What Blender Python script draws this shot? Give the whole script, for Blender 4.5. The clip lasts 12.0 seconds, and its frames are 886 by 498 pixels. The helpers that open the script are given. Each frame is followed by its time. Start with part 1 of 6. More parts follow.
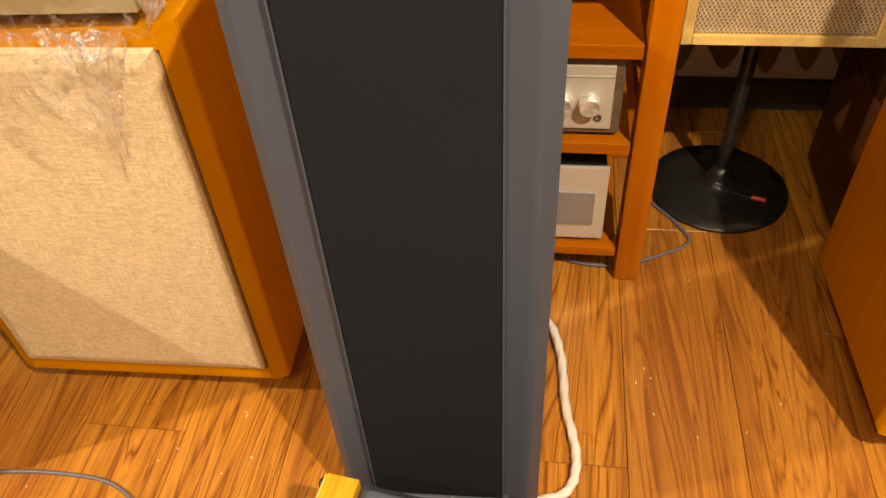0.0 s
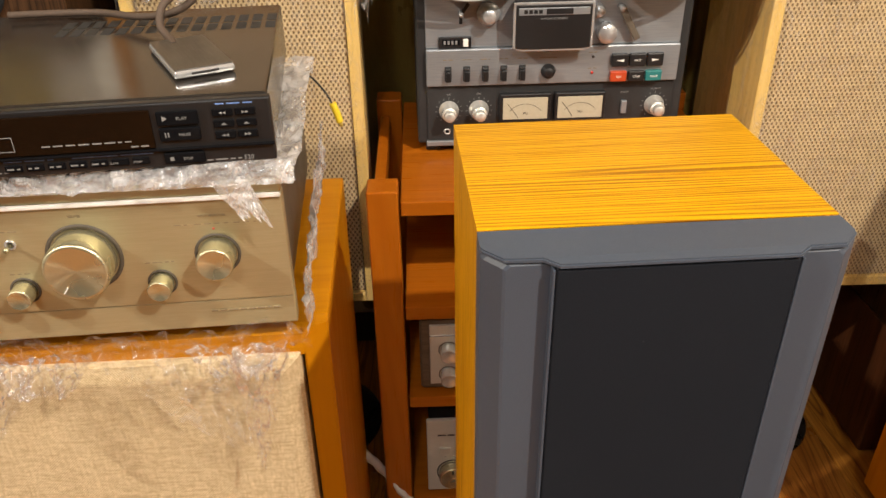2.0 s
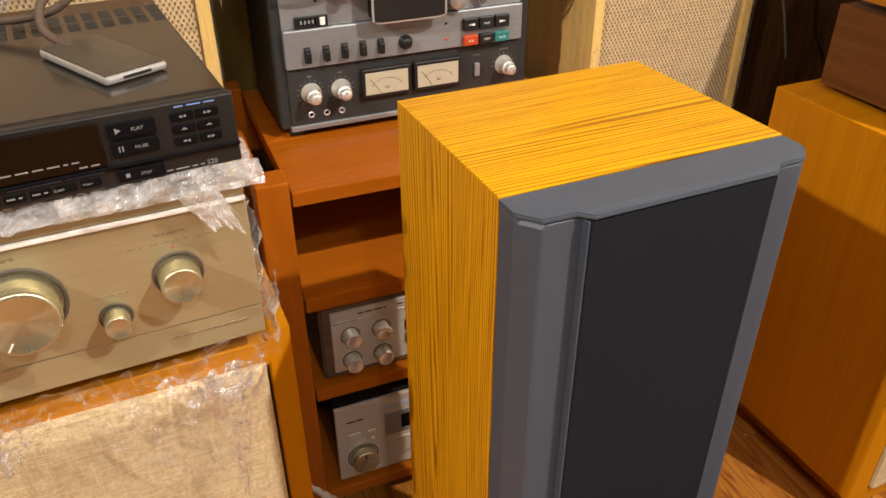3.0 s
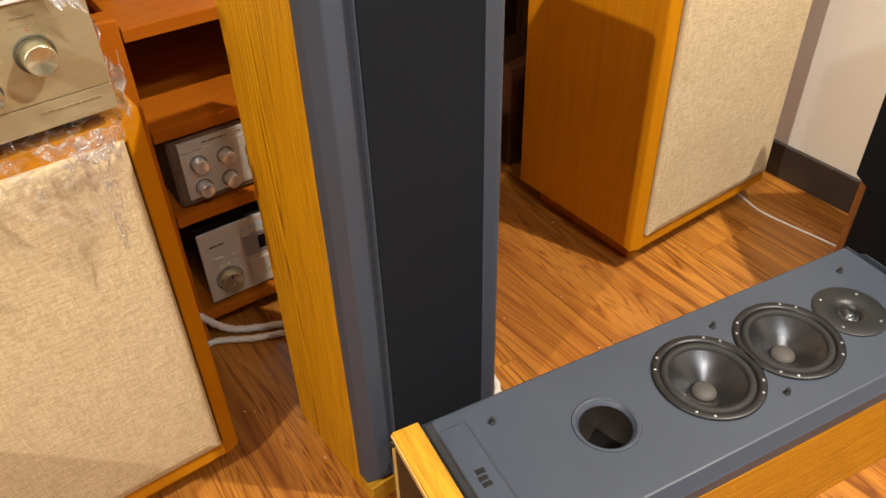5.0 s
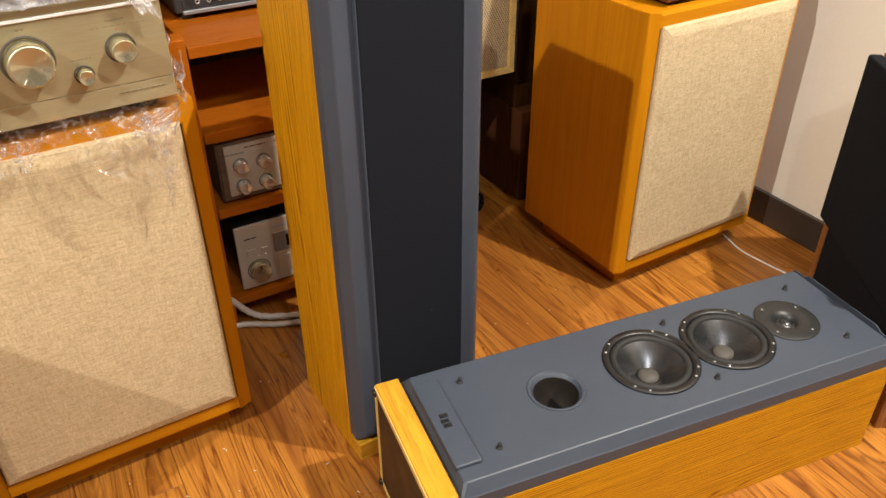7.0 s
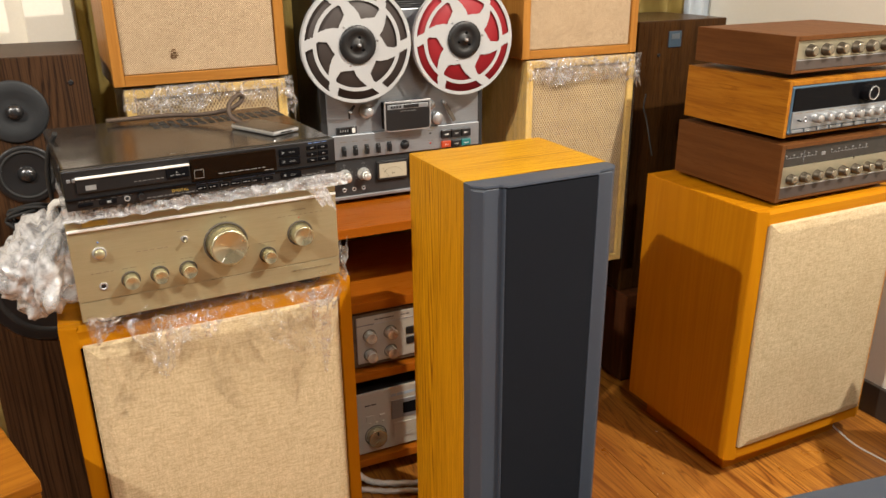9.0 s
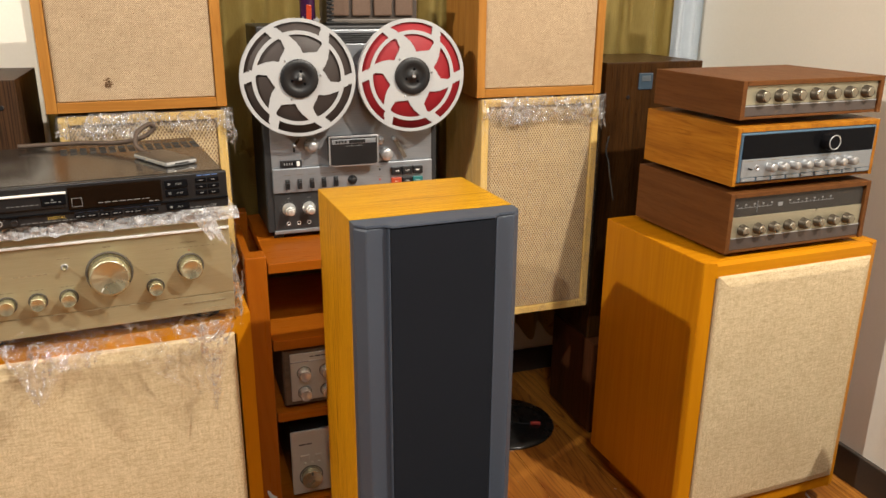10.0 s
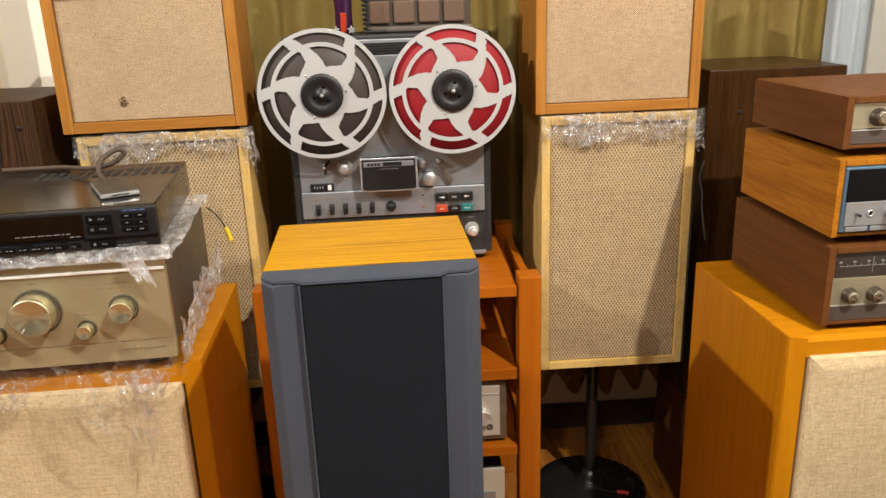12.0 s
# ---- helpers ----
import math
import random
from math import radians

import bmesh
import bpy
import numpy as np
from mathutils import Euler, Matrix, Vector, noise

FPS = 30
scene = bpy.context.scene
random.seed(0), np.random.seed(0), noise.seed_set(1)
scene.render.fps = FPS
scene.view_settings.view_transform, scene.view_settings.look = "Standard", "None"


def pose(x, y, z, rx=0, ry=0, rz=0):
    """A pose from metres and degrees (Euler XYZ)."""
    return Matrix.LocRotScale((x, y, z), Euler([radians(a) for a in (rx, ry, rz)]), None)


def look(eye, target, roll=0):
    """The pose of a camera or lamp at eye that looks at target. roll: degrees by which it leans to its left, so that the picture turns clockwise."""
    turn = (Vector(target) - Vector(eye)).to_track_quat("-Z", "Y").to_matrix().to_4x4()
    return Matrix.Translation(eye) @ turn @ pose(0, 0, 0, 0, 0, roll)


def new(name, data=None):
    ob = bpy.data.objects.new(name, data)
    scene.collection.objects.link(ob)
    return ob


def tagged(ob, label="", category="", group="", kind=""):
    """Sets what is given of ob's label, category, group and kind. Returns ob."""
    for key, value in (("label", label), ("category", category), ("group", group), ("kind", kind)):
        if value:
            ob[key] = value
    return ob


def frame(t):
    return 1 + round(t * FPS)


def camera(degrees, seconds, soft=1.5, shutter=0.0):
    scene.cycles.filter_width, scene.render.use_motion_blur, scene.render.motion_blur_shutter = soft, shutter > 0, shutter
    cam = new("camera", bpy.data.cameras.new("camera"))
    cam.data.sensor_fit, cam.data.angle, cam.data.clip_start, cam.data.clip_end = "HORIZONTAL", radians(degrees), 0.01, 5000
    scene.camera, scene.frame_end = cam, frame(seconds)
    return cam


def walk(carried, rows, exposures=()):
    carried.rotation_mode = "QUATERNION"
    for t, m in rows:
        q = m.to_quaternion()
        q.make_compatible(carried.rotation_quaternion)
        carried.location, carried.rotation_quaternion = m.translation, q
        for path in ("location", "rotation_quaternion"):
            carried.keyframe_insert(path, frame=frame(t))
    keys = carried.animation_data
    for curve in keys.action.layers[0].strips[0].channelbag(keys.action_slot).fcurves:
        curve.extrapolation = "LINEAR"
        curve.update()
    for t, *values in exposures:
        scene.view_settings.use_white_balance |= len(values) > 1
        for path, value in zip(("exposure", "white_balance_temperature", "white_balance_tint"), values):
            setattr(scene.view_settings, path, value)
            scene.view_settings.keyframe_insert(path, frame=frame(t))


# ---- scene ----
cam = camera(59.4, 12.0)
PATH = [
    (0, (1.060, 0.592, 1.175), (0.812, 1.992, -0.232), -4.2),
    (0.5, (0.895, 0.533, 1.249), (0.577, 2.119, 0.074), -2.9),
    (1, (0.81, 0.523, 1.281), (0.47, 2.198, 0.243), -2.3),
    (1.5, (0.764, 0.619, 1.266), (0.531, 2.332, 0.261), -2.2),
    (2, (0.744, 0.661, 1.256), (0.787, 2.382, 0.238), -0.9),
    (2.5, (0.654, 0.684, 1.259), (1.031, 2.351, 0.22), -0.3),
    (3, (0.546, 0.705, 1.254), (1.167, 2.274, 0.181), -0.4),
    (3.5, (0.515, 0.696, 1.233), (1.264, 2.174, 0.114), -0.9),
    (3.7, (0.509, 0.662, 1.223), (1.283, 2.113, 0.085), -1.2),
    (5.3, (0.41, 0.372, 1.223), (1.297, 1.648, -0.037), -1.3),
    (5.5, (0.377, 0.356, 1.222), (1.271, 1.627, -0.037), -1.0),
    (6, (0.341, 0.307, 1.213), (1.242, 1.591, -0.028), -0.3),
    (6.5, (0.369, 0.197, 1.229), (1.246, 1.549, 0.045), -0.1),
    (6.7, (0.39, 0.147, 1.237), (1.246, 1.536, 0.08), -0.2),
    (8.3, (0.327, 0.063, 1.285), (1.105, 1.718, 0.475), -1.0),
    (8.5, (0.298, 0.075, 1.291), (1.077, 1.742, 0.508), -0.8),
    (9, (0.252, 0.065, 1.312), (1.006, 1.777, 0.604), -0.6),
    (9.5, (0.32, 0.05, 1.312), (1.032, 1.799, 0.655), -0.1),
    (10, (0.524, 0.007, 1.306), (1.162, 1.798, 0.683), 0.4),
    (10.5, (0.67, 0.044, 1.293), (1.208, 1.869, 0.676), 0.1),
    (11, (0.792, 0.159, 1.302), (1.214, 2.018, 0.695), -1.0),
    (11.5, (0.876, 0.214, 1.3), (1.122, 2.106, 0.701), -1.7),
    (12, (0.977, 0.184, 1.303), (1.073, 2.085, 0.689), -2.0),
]
walk(cam, [(t, look(eye, target, roll)) for t, eye, target, roll in PATH],
     [(0.0, 0.20, 8300, 14), (0.5, 0.28, 7300, 10), (1.0, 0.04, 7000, 9), (1.5, -0.10, 6700, 10), (2.5, -0.10, 6750, 13), (3.5, -0.12, 6600, 15),
      (5.5, 0.05, 6450, 10), (6.5, 0.03, 6400, 10), (8.5, -0.08, 6450, 10), (9.5, -0.18, 6450, 10), (11.0, -0.2, 6350, 9), (12.0, -0.2, 6350, 10)])

# ---- light ----
world = bpy.data.worlds.new("room_world")
scene.world = world
world.use_nodes = True
world.node_tree.nodes["Background"].inputs[0].default_value = (0.9, 0.85, 0.75, 1)
world.node_tree.nodes["Background"].inputs[1].default_value = 0.018


def spot(place, target, watts, size=0.03, angle=110, colour=(1.0, 0.915, 0.79)):
    lamp = bpy.data.lights.new("ceiling_spot_light", "SPOT")
    lamp.energy, lamp.shadow_soft_size, lamp.color = watts, size, colour
    lamp.spot_size, lamp.spot_blend = radians(angle), 0.75
    ob = new("ceiling_spot_light", lamp)
    ob.matrix_world = look(place, target)
    return ob


CEILING = 3.0
# first two spots follow the cast shadows; the third is added frontal fill
LAMPS = [((-1.8, 0.12, CEILING - 0.06), (0.6, 1.3, 0.3), 420),
         ((2.1, -0.1, CEILING - 0.06), (1.6, 1.5, 0.4), 415),
         ((0.45, -0.8, CEILING - 0.06), (0.8, 1.4, 0.3), 70)]
for place, target, watts in LAMPS:
    spot(place, target, watts)
# unseen cool area light, added as fill for bluish sheen and dark floor
panel = bpy.data.lights.new("cool_fill_light", "AREA")
panel.energy, panel.shape, panel.size, panel.size_y, panel.color = 24, "RECTANGLE", 1.2, 0.6, (0.86, 0.93, 1.0)
new("cool_fill_light", panel).matrix_world = look((0.6, -0.9, CEILING - 0.03), (0.6, -0.9, 0))


# ---- materials ----
def shader(name, colour=(0.5, 0.5, 0.5), rough=0.5, metal=0.0):
    m = bpy.data.materials.new(name)
    m.use_nodes = True
    nt = m.node_tree
    b = nt.nodes["Principled BSDF"]
    b.inputs["Base Color"].default_value = (*colour, 1)
    b.inputs["Roughness"].default_value = rough
    b.inputs["Metallic"].default_value = metal
    return m, nt, b


def node(nt, kind, **values):
    n = nt.nodes.new(kind)
    for key, value in values.items():
        n.inputs[key].default_value = value
    return n


def coords(nt, scale=(1, 1, 1), spin=(0, 0, 0), per_object=True):
    """Object coordinates in metres, scaled, shifted by a random amount for each object."""
    tc = nt.nodes.new("ShaderNodeTexCoord")
    mp = nt.nodes.new("ShaderNodeMapping")
    mp.inputs["Scale"].default_value = scale
    mp.inputs["Rotation"].default_value = [radians(a) for a in spin]
    nt.links.new(tc.outputs["Object"], mp.inputs["Vector"])
    if per_object:
        info = nt.nodes.new("ShaderNodeObjectInfo")
        mul = nt.nodes.new("ShaderNodeMath")
        mul.operation = "MULTIPLY"
        mul.inputs[1].default_value = 17.0
        nt.links.new(info.outputs["Random"], mul.inputs[0])
        nt.links.new(mul.outputs[0], mp.inputs["Location"])
    return mp.outputs["Vector"]


def ramp(nt, source, stops):
    r = nt.nodes.new("ShaderNodeValToRGB")
    while len(r.color_ramp.elements) < len(stops):
        r.color_ramp.elements.new(0.5)
    for e, (at, c) in zip(r.color_ramp.elements, stops):
        e.position, e.color = at, (*c, 1)
    nt.links.new(source, r.inputs[0])
    return r.outputs[0]


def mix(nt, a, b, amount, how="MIX"):
    m = nt.nodes.new("ShaderNodeMix")
    m.data_type, m.blend_type = "RGBA", how
    for socket, value in ((m.inputs[0], amount), (m.inputs[6], a), (m.inputs[7], b)):
        if hasattr(value, "is_linked"):
            nt.links.new(value, socket)
        elif isinstance(value, (int, float)):
            socket.default_value = value
        else:
            socket.default_value = (*value, 1)
    return m.outputs[2]


def bump(nt, b, source, strength=0.2, distance=0.001):
    n = nt.nodes.new("ShaderNodeBump")
    n.inputs["Strength"].default_value, n.inputs["Distance"].default_value = strength, distance
    nt.links.new(source, n.inputs["Height"])
    nt.links.new(n.outputs[0], b.inputs["Normal"])


def noise_of(nt, vec, scale, detail=4, rough=0.6, warp=0.0):
    n = node(nt, "ShaderNodeTexNoise", Scale=scale, Detail=detail, Roughness=rough, Distortion=warp)
    nt.links.new(vec, n.inputs["Vector"])
    return n.outputs[0]


def wood(name, dark, mid, light, rough=0.4, grain=60.0, along="z", pores=0.5, figure=6.0, coat=0.0, var=0.25, lines=0.0, gloss=0.15):
    """Veneer: long figure, fine pores along one axis, slow blotches, a change of tone from piece to piece."""
    m, nt, b = shader(name, mid, rough)
    squeeze = {"x": (0.05, 1, 1), "y": (1, 0.05, 1), "z": (1, 1, 0.05)}[along]
    vec = coords(nt, squeeze)
    fig = noise_of(nt, vec, figure, 3, 0.5, 1.6)
    wave = nt.nodes.new("ShaderNodeTexNoise")
    wave.inputs["Scale"].default_value, wave.inputs["Detail"].default_value = grain, 3
    nt.links.new(vec, wave.inputs["Vector"])
    pore = noise_of(nt, vec, grain * 5, 2, 0.7)
    rings = nt.nodes.new("ShaderNodeMath")
    rings.operation = "PINGPONG"
    many = nt.nodes.new("ShaderNodeMath")
    many.operation = "MULTIPLY"
    many.inputs[1].default_value = 9.0
    nt.links.new(fig, many.inputs[0])
    nt.links.new(many.outputs[0], rings.inputs[0])
    rings.inputs[1].default_value = 0.5
    tone = ramp(nt, rings.outputs[0], [(0.0, mid), (0.3, light), (0.5, mid)])
    tone = mix(nt, tone, dark, ramp(nt, rings.outputs[0], [(0.0, (lines,) * 3), (0.09, (0, 0, 0))]))
    c = mix(nt, tone, dark, ramp(nt, wave.outputs[0], [(0.5, (0, 0, 0)), (0.68, (0.25 + 0.5 * pores,) * 3)]))
    c = mix(nt, c, dark, ramp(nt, pore, [(0.54, (0, 0, 0)), (0.66, (pores, pores, pores))]))
    blot = noise_of(nt, coords(nt), 2.5, 2, 0.5)
    c = mix(nt, c, dark, ramp(nt, blot, [(0.45, (0, 0, 0)), (0.85, (var, var, var))]))
    nt.links.new(c, b.inputs["Base Color"])
    nt.links.new(ramp(nt, pore, [(0.3, (rough - 0.07,) * 3), (0.8, (rough + 0.12,) * 3)]), b.inputs["Roughness"])
    bump(nt, b, pore, 0.12, 0.0006)
    b.inputs["Coat Weight"].default_value = coat
    b.inputs["Specular IOR Level"].default_value = gloss
    return m


def speckled(name, a, c, scale=300.0, rough=0.6, metal=0.0, relief=0.15, mottle=0.3, squeeze=(1, 1, 1)):
    """Paint, plastic, brushed metal: fine grain and slow mottling between two tones."""
    m, nt, b = shader(name, a, rough, metal)
    fine = noise_of(nt, coords(nt, squeeze), scale, 3, 0.7)
    slow = noise_of(nt, coords(nt), 7, 4, 0.6)
    col = mix(nt, a, c, ramp(nt, fine, [(0.35, (0, 0, 0)), (0.75, (1, 1, 1))]))
    col = mix(nt, col, c, ramp(nt, slow, [(0.4, (0, 0, 0)), (0.8, (mottle,) * 3)]))
    nt.links.new(col, b.inputs["Base Color"])
    nt.links.new(ramp(nt, slow, [(0.3, (max(rough - 0.08, 0.02),) * 3), (0.75, (min(rough + 0.1, 1),) * 3)]), b.inputs["Roughness"])
    if relief:
        bump(nt, b, fine, relief, 0.0006)
    return m


def woven(name, light, dark, pitch=0.0014, slub=0.5, rough=0.9, relief=0.6, shine=0.0, depth=1.0, squeeze=1.0, dots=False, streak=0.5, slubs=(((0.07, 1, 1), 150), ((1, 1, 0.1), 170), ((0.12, 1, 1), 330))):
    """Cloth in the object's x-z plane: crossing threads of uneven width and tone."""
    m, nt, b = shader(name, light, rough)
    pale = tuple(min(1.0, 1.3 * q) for q in light)
    vec = coords(nt, per_object=False)
    sep = nt.nodes.new("ShaderNodeSeparateXYZ")
    nt.links.new(vec, sep.inputs[0])

    def thread(axis, step):
        w = nt.nodes.new("ShaderNodeMath")
        w.operation = "MULTIPLY_ADD"
        w.inputs[1].default_value = 2 * math.pi / step
        nt.links.new(sep.outputs[axis], w.inputs[0])
        wob = nt.nodes.new("ShaderNodeMath")
        wob.operation = "MULTIPLY"
        wob.inputs[1].default_value = 6.0 * slub
        nt.links.new(noise_of(nt, coords(nt, (1, 1, 0.15) if axis == 0 else (0.15, 1, 1)), 0.35 / step, 2), wob.inputs[0])
        nt.links.new(wob.outputs[0], w.inputs[2])
        s = nt.nodes.new("ShaderNodeMath")
        s.operation = "SINE"
        nt.links.new(w.outputs[0], s.inputs[0])
        return s.outputs[0]

    prod = nt.nodes.new("ShaderNodeMath")
    prod.operation = "MULTIPLY"
    nt.links.new(thread(0, pitch), prod.inputs[0])
    nt.links.new(thread(2, pitch * squeeze), prod.inputs[1])
    weave = prod.outputs[0]
    fibre = mix(nt, noise_of(nt, coords(nt, (0.12, 1, 1)), 260, 3), noise_of(nt, coords(nt, (1, 1, 0.12)), 260, 3), 0.5)
    c = mix(nt, light, dark, ramp(nt, weave, [(0.12, (0.0, 0.0, 0.0)), (0.4, (0.95, 0.95, 0.95))] if dots else [(0.0, (0.0, 0.0, 0.0)), (0.6, (0.75 * depth,) * 3)]))
    for stretch, scale in slubs:
        c = mix(nt, c, dark, ramp(nt, noise_of(nt, coords(nt, stretch), scale, 3, 0.7), [(0.50, (0, 0, 0)), (0.70, (streak,) * 3)]))
        c = mix(nt, c, pale, ramp(nt, noise_of(nt, coords(nt, stretch, (0, 0, 0)), scale * 1.37, 3, 0.7), [(0.56, (0, 0, 0)), (0.72, (streak * 0.8,) * 3)]))
    c = mix(nt, c, dark, ramp(nt, fibre, [(0.42, (0, 0, 0)), (0.7, (slub,) * 3)]))
    c = mix(nt, c, dark, ramp(nt, noise_of(nt, coords(nt), 5, 4), [(0.5, (0, 0, 0)), (0.85, (0.3, 0.3, 0.3))]))
    nt.links.new(c, b.inputs["Base Color"])
    bump(nt, b, weave, relief, 0.0005)
    b.inputs["Sheen Weight"].default_value = shine
    return m


def clear_film(name, milky=0.1, gloss=0.12, crease=38, relief=1.0, creased=True):
    """Stretch wrap: clear, with glossy creases and a faint milky bloom."""
    m, nt, b = shader(name, (0.85, 0.86, 0.88), 0.6)
    clear = nt.nodes.new("ShaderNodeBsdfTransparent")
    shine = nt.nodes.new("ShaderNodeBsdfGlossy")
    shine.inputs["Roughness"].default_value = 0.06
    shine.inputs["Color"].default_value = (0.95, 0.96, 1.0, 1)
    fold = noise_of(nt, coords(nt, (1, 1, 0.6)), crease, 5, 0.65, 1.2)
    n = nt.nodes.new("ShaderNodeBump")
    n.inputs["Strength"].default_value, n.inputs["Distance"].default_value = relief, 0.012
    nt.links.new(fold, n.inputs["Height"])
    nt.links.new(n.outputs[0], shine.inputs["Normal"])
    nt.links.new(n.outputs[0], b.inputs["Normal"])
    patch = noise_of(nt, coords(nt), 26, 4, 0.7, 0.8)
    if creased:
        lines = (0, 0, 0)
        for stretch, scale, width in (((1, 1, 0.35), 17, 0.020), ((1.3, 1, 0.8), 34, 0.030)):
            off = nt.nodes.new("ShaderNodeMath")
            off.operation = "SUBTRACT"
            off.inputs[1].default_value = 0.5
            nt.links.new(noise_of(nt, coords(nt, stretch), scale, 2, 0.5, 0.9), off.inputs[0])
            size = nt.nodes.new("ShaderNodeMath")
            size.operation = "ABSOLUTE"
            nt.links.new(off.outputs[0], size.inputs[0])
            lines = mix(nt, lines, ramp(nt, size.outputs[0], [(0.0, (1, 1, 1)), (width, (0, 0, 0))]), 1.0, "LIGHTEN")
        haze = mix(nt, (milky * 0.25,) * 3, (min(1, milky * 3.0),) * 3, lines)
        glare = mix(nt, (gloss * 0.35,) * 3, (min(0.9, gloss * 2.6),) * 3, lines)
    else:
        haze = ramp(nt, patch, [(0.42, (milky * 0.3,) * 3), (0.72, (milky,) * 3)])
        glare = ramp(nt, patch, [(0.35, (gloss * 0.5,) * 3), (0.7, (gloss * 1.6,) * 3)])
    veil = nt.nodes.new("ShaderNodeMixShader")
    nt.links.new(haze, veil.inputs[0])
    nt.links.new(clear.outputs[0], veil.inputs[1])
    nt.links.new(b.outputs[0], veil.inputs[2])
    mx = nt.nodes.new("ShaderNodeMixShader")
    nt.links.new(glare, mx.inputs[0])
    nt.links.new(veil.outputs[0], mx.inputs[1])
    nt.links.new(shine.outputs[0], mx.inputs[2])
    nt.links.new(mx.outputs[0], nt.nodes["Material Output"].inputs[0])
    return m



def lined_oak(name, dark, mid, light, along="z", rough=0.4, per_metre=190.0):
    """Straight-grained oak veneer: narrow dark growth lines, bent by a slow figure, with short pores."""
    m, nt, b = shader(name, mid, rough)
    vec = coords(nt, {"x": (0.07, 1, 1), "z": (1, 1, 0.07)}[along])
    fine = coords(nt, {"x": (0.015, 1, 1), "z": (1, 1, 0.015)}[along])
    dot = nt.nodes.new("ShaderNodeVectorMath")
    dot.operation = "DOT_PRODUCT"
    dot.inputs[1].default_value = {"x": (0, per_metre, 0.8 * per_metre), "z": (0.8 * per_metre, per_metre, 0)}[along]
    nt.links.new(coords(nt), dot.inputs[0])

    def plus(a, source, gain):
        n = nt.nodes.new("ShaderNodeMath")
        n.operation = "MULTIPLY_ADD"
        n.inputs[1].default_value = gain
        nt.links.new(source, n.inputs[0])
        nt.links.new(a, n.inputs[2])
        return n.outputs[0]

    field = plus(plus(dot.outputs["Value"], noise_of(nt, vec, 6, 2, 0.5, 0.6), 18.0), noise_of(nt, fine, 60, 3), 3.0)
    saw = nt.nodes.new("ShaderNodeMath")
    saw.operation = "FRACT"
    nt.links.new(field, saw.inputs[0])
    tone = ramp(nt, saw.outputs[0], [(0.0, dark), (0.10, dark), (0.26, mid), (0.6, light), (0.88, mid), (1.0, dark)])
    calm = mix(nt, mid, light, noise_of(nt, vec, 12, 3))
    c = mix(nt, tone, calm, ramp(nt, noise_of(nt, vec, 11, 3, 0.6), [(0.5, (0.0,) * 3), (0.8, (0.3,) * 3)]))
    pore = noise_of(nt, fine, 420, 2, 0.7)
    c = mix(nt, c, dark, ramp(nt, pore, [(0.52, (0, 0, 0)), (0.68, (0.7,) * 3)]))
    c = mix(nt, c, dark, ramp(nt, noise_of(nt, coords(nt), 3, 2), [(0.5, (0, 0, 0)), (0.85, (0.25,) * 3)]))
    nt.links.new(c, b.inputs["Base Color"])
    nt.links.new(ramp(nt, pore, [(0.3, (rough - 0.06,) * 3), (0.8, (rough + 0.12,) * 3)]), b.inputs["Roughness"])
    bump(nt, b, pore, 0.15, 0.0006)
    b.inputs["Specular IOR Level"].default_value = 0.2
    return m


OAK = lined_oak("golden_oak_veneer", (0.265, 0.098, 0.004), (0.60, 0.272, 0.004), (0.69, 0.345, 0.007))
OAK_TOP = lined_oak("golden_oak_veneer_top", (0.25, 0.095, 0.002), (0.54, 0.268, 0.003), (0.64, 0.35, 0.005), "x", 0.36, 205.0)
OAK_PLINTH = wood("pale_oak_plinth", (0.28, 0.12, 0.008), (0.55, 0.27, 0.018), (0.62, 0.33, 0.03), 0.4, 60, "x", 0.5, 5)
MAPLE = wood("amber_stained_wood", (0.37, 0.125, 0.003), (0.475, 0.18, 0.003), (0.515, 0.205, 0.004), 0.4, 40, "z", 0.15, 3, 0.0, 0.25, 0.0, 0.12)
MAPLE_X = wood("amber_stained_wood_rails", (0.37, 0.125, 0.003), (0.475, 0.18, 0.003), (0.515, 0.205, 0.004), 0.4, 40, "x", 0.15, 3, 0.0, 0.25, 0.0, 0.12)
CHERRY = wood("red_orange_cherry", (0.27, 0.065, 0.003), (0.37, 0.098, 0.005), (0.41, 0.115, 0.007), 0.32, 45, "z", 0.12, 4, 0.1)
CHERRY_X = wood("red_orange_cherry_shelf", (0.27, 0.065, 0.003), (0.37, 0.098, 0.005), (0.41, 0.115, 0.007), 0.32, 45, "x", 0.12, 4, 0.1)
WALNUT = wood("dark_walnut", (0.010, 0.004, 0.0012), (0.036, 0.0145, 0.0042), (0.054, 0.023, 0.0066), 0.32, 55, "z", 0.5, 9)
TEAK = wood("warm_teak", (0.13, 0.045, 0.012), (0.27, 0.105, 0.03), (0.33, 0.14, 0.045), 0.42, 55, "z", 0.4, 5)
RECEIVER_WOOD = wood("orange_walnut_case", (0.17, 0.05, 0.004), (0.34, 0.125, 0.008), (0.41, 0.165, 0.013), 0.4, 42, "y", 0.45, 7, 0.0, 0.5)
BROWN_WOOD = wood("red_brown_case_veneer", (0.070, 0.025, 0.007), (0.118, 0.043, 0.011), (0.138, 0.052, 0.014), 0.5, 60, "y", 0.3, 4)
PALE_WOOD = wood("pale_birch_frame", (0.50, 0.31, 0.09), (0.64, 0.43, 0.13), (0.69, 0.48, 0.17), 0.5, 45, "z", 0.2, 4)
GREY = speckled("slate_grey_moulding", (0.0435, 0.056, 0.079), (0.058, 0.072, 0.098), 900, 0.48, 0, 0.1)


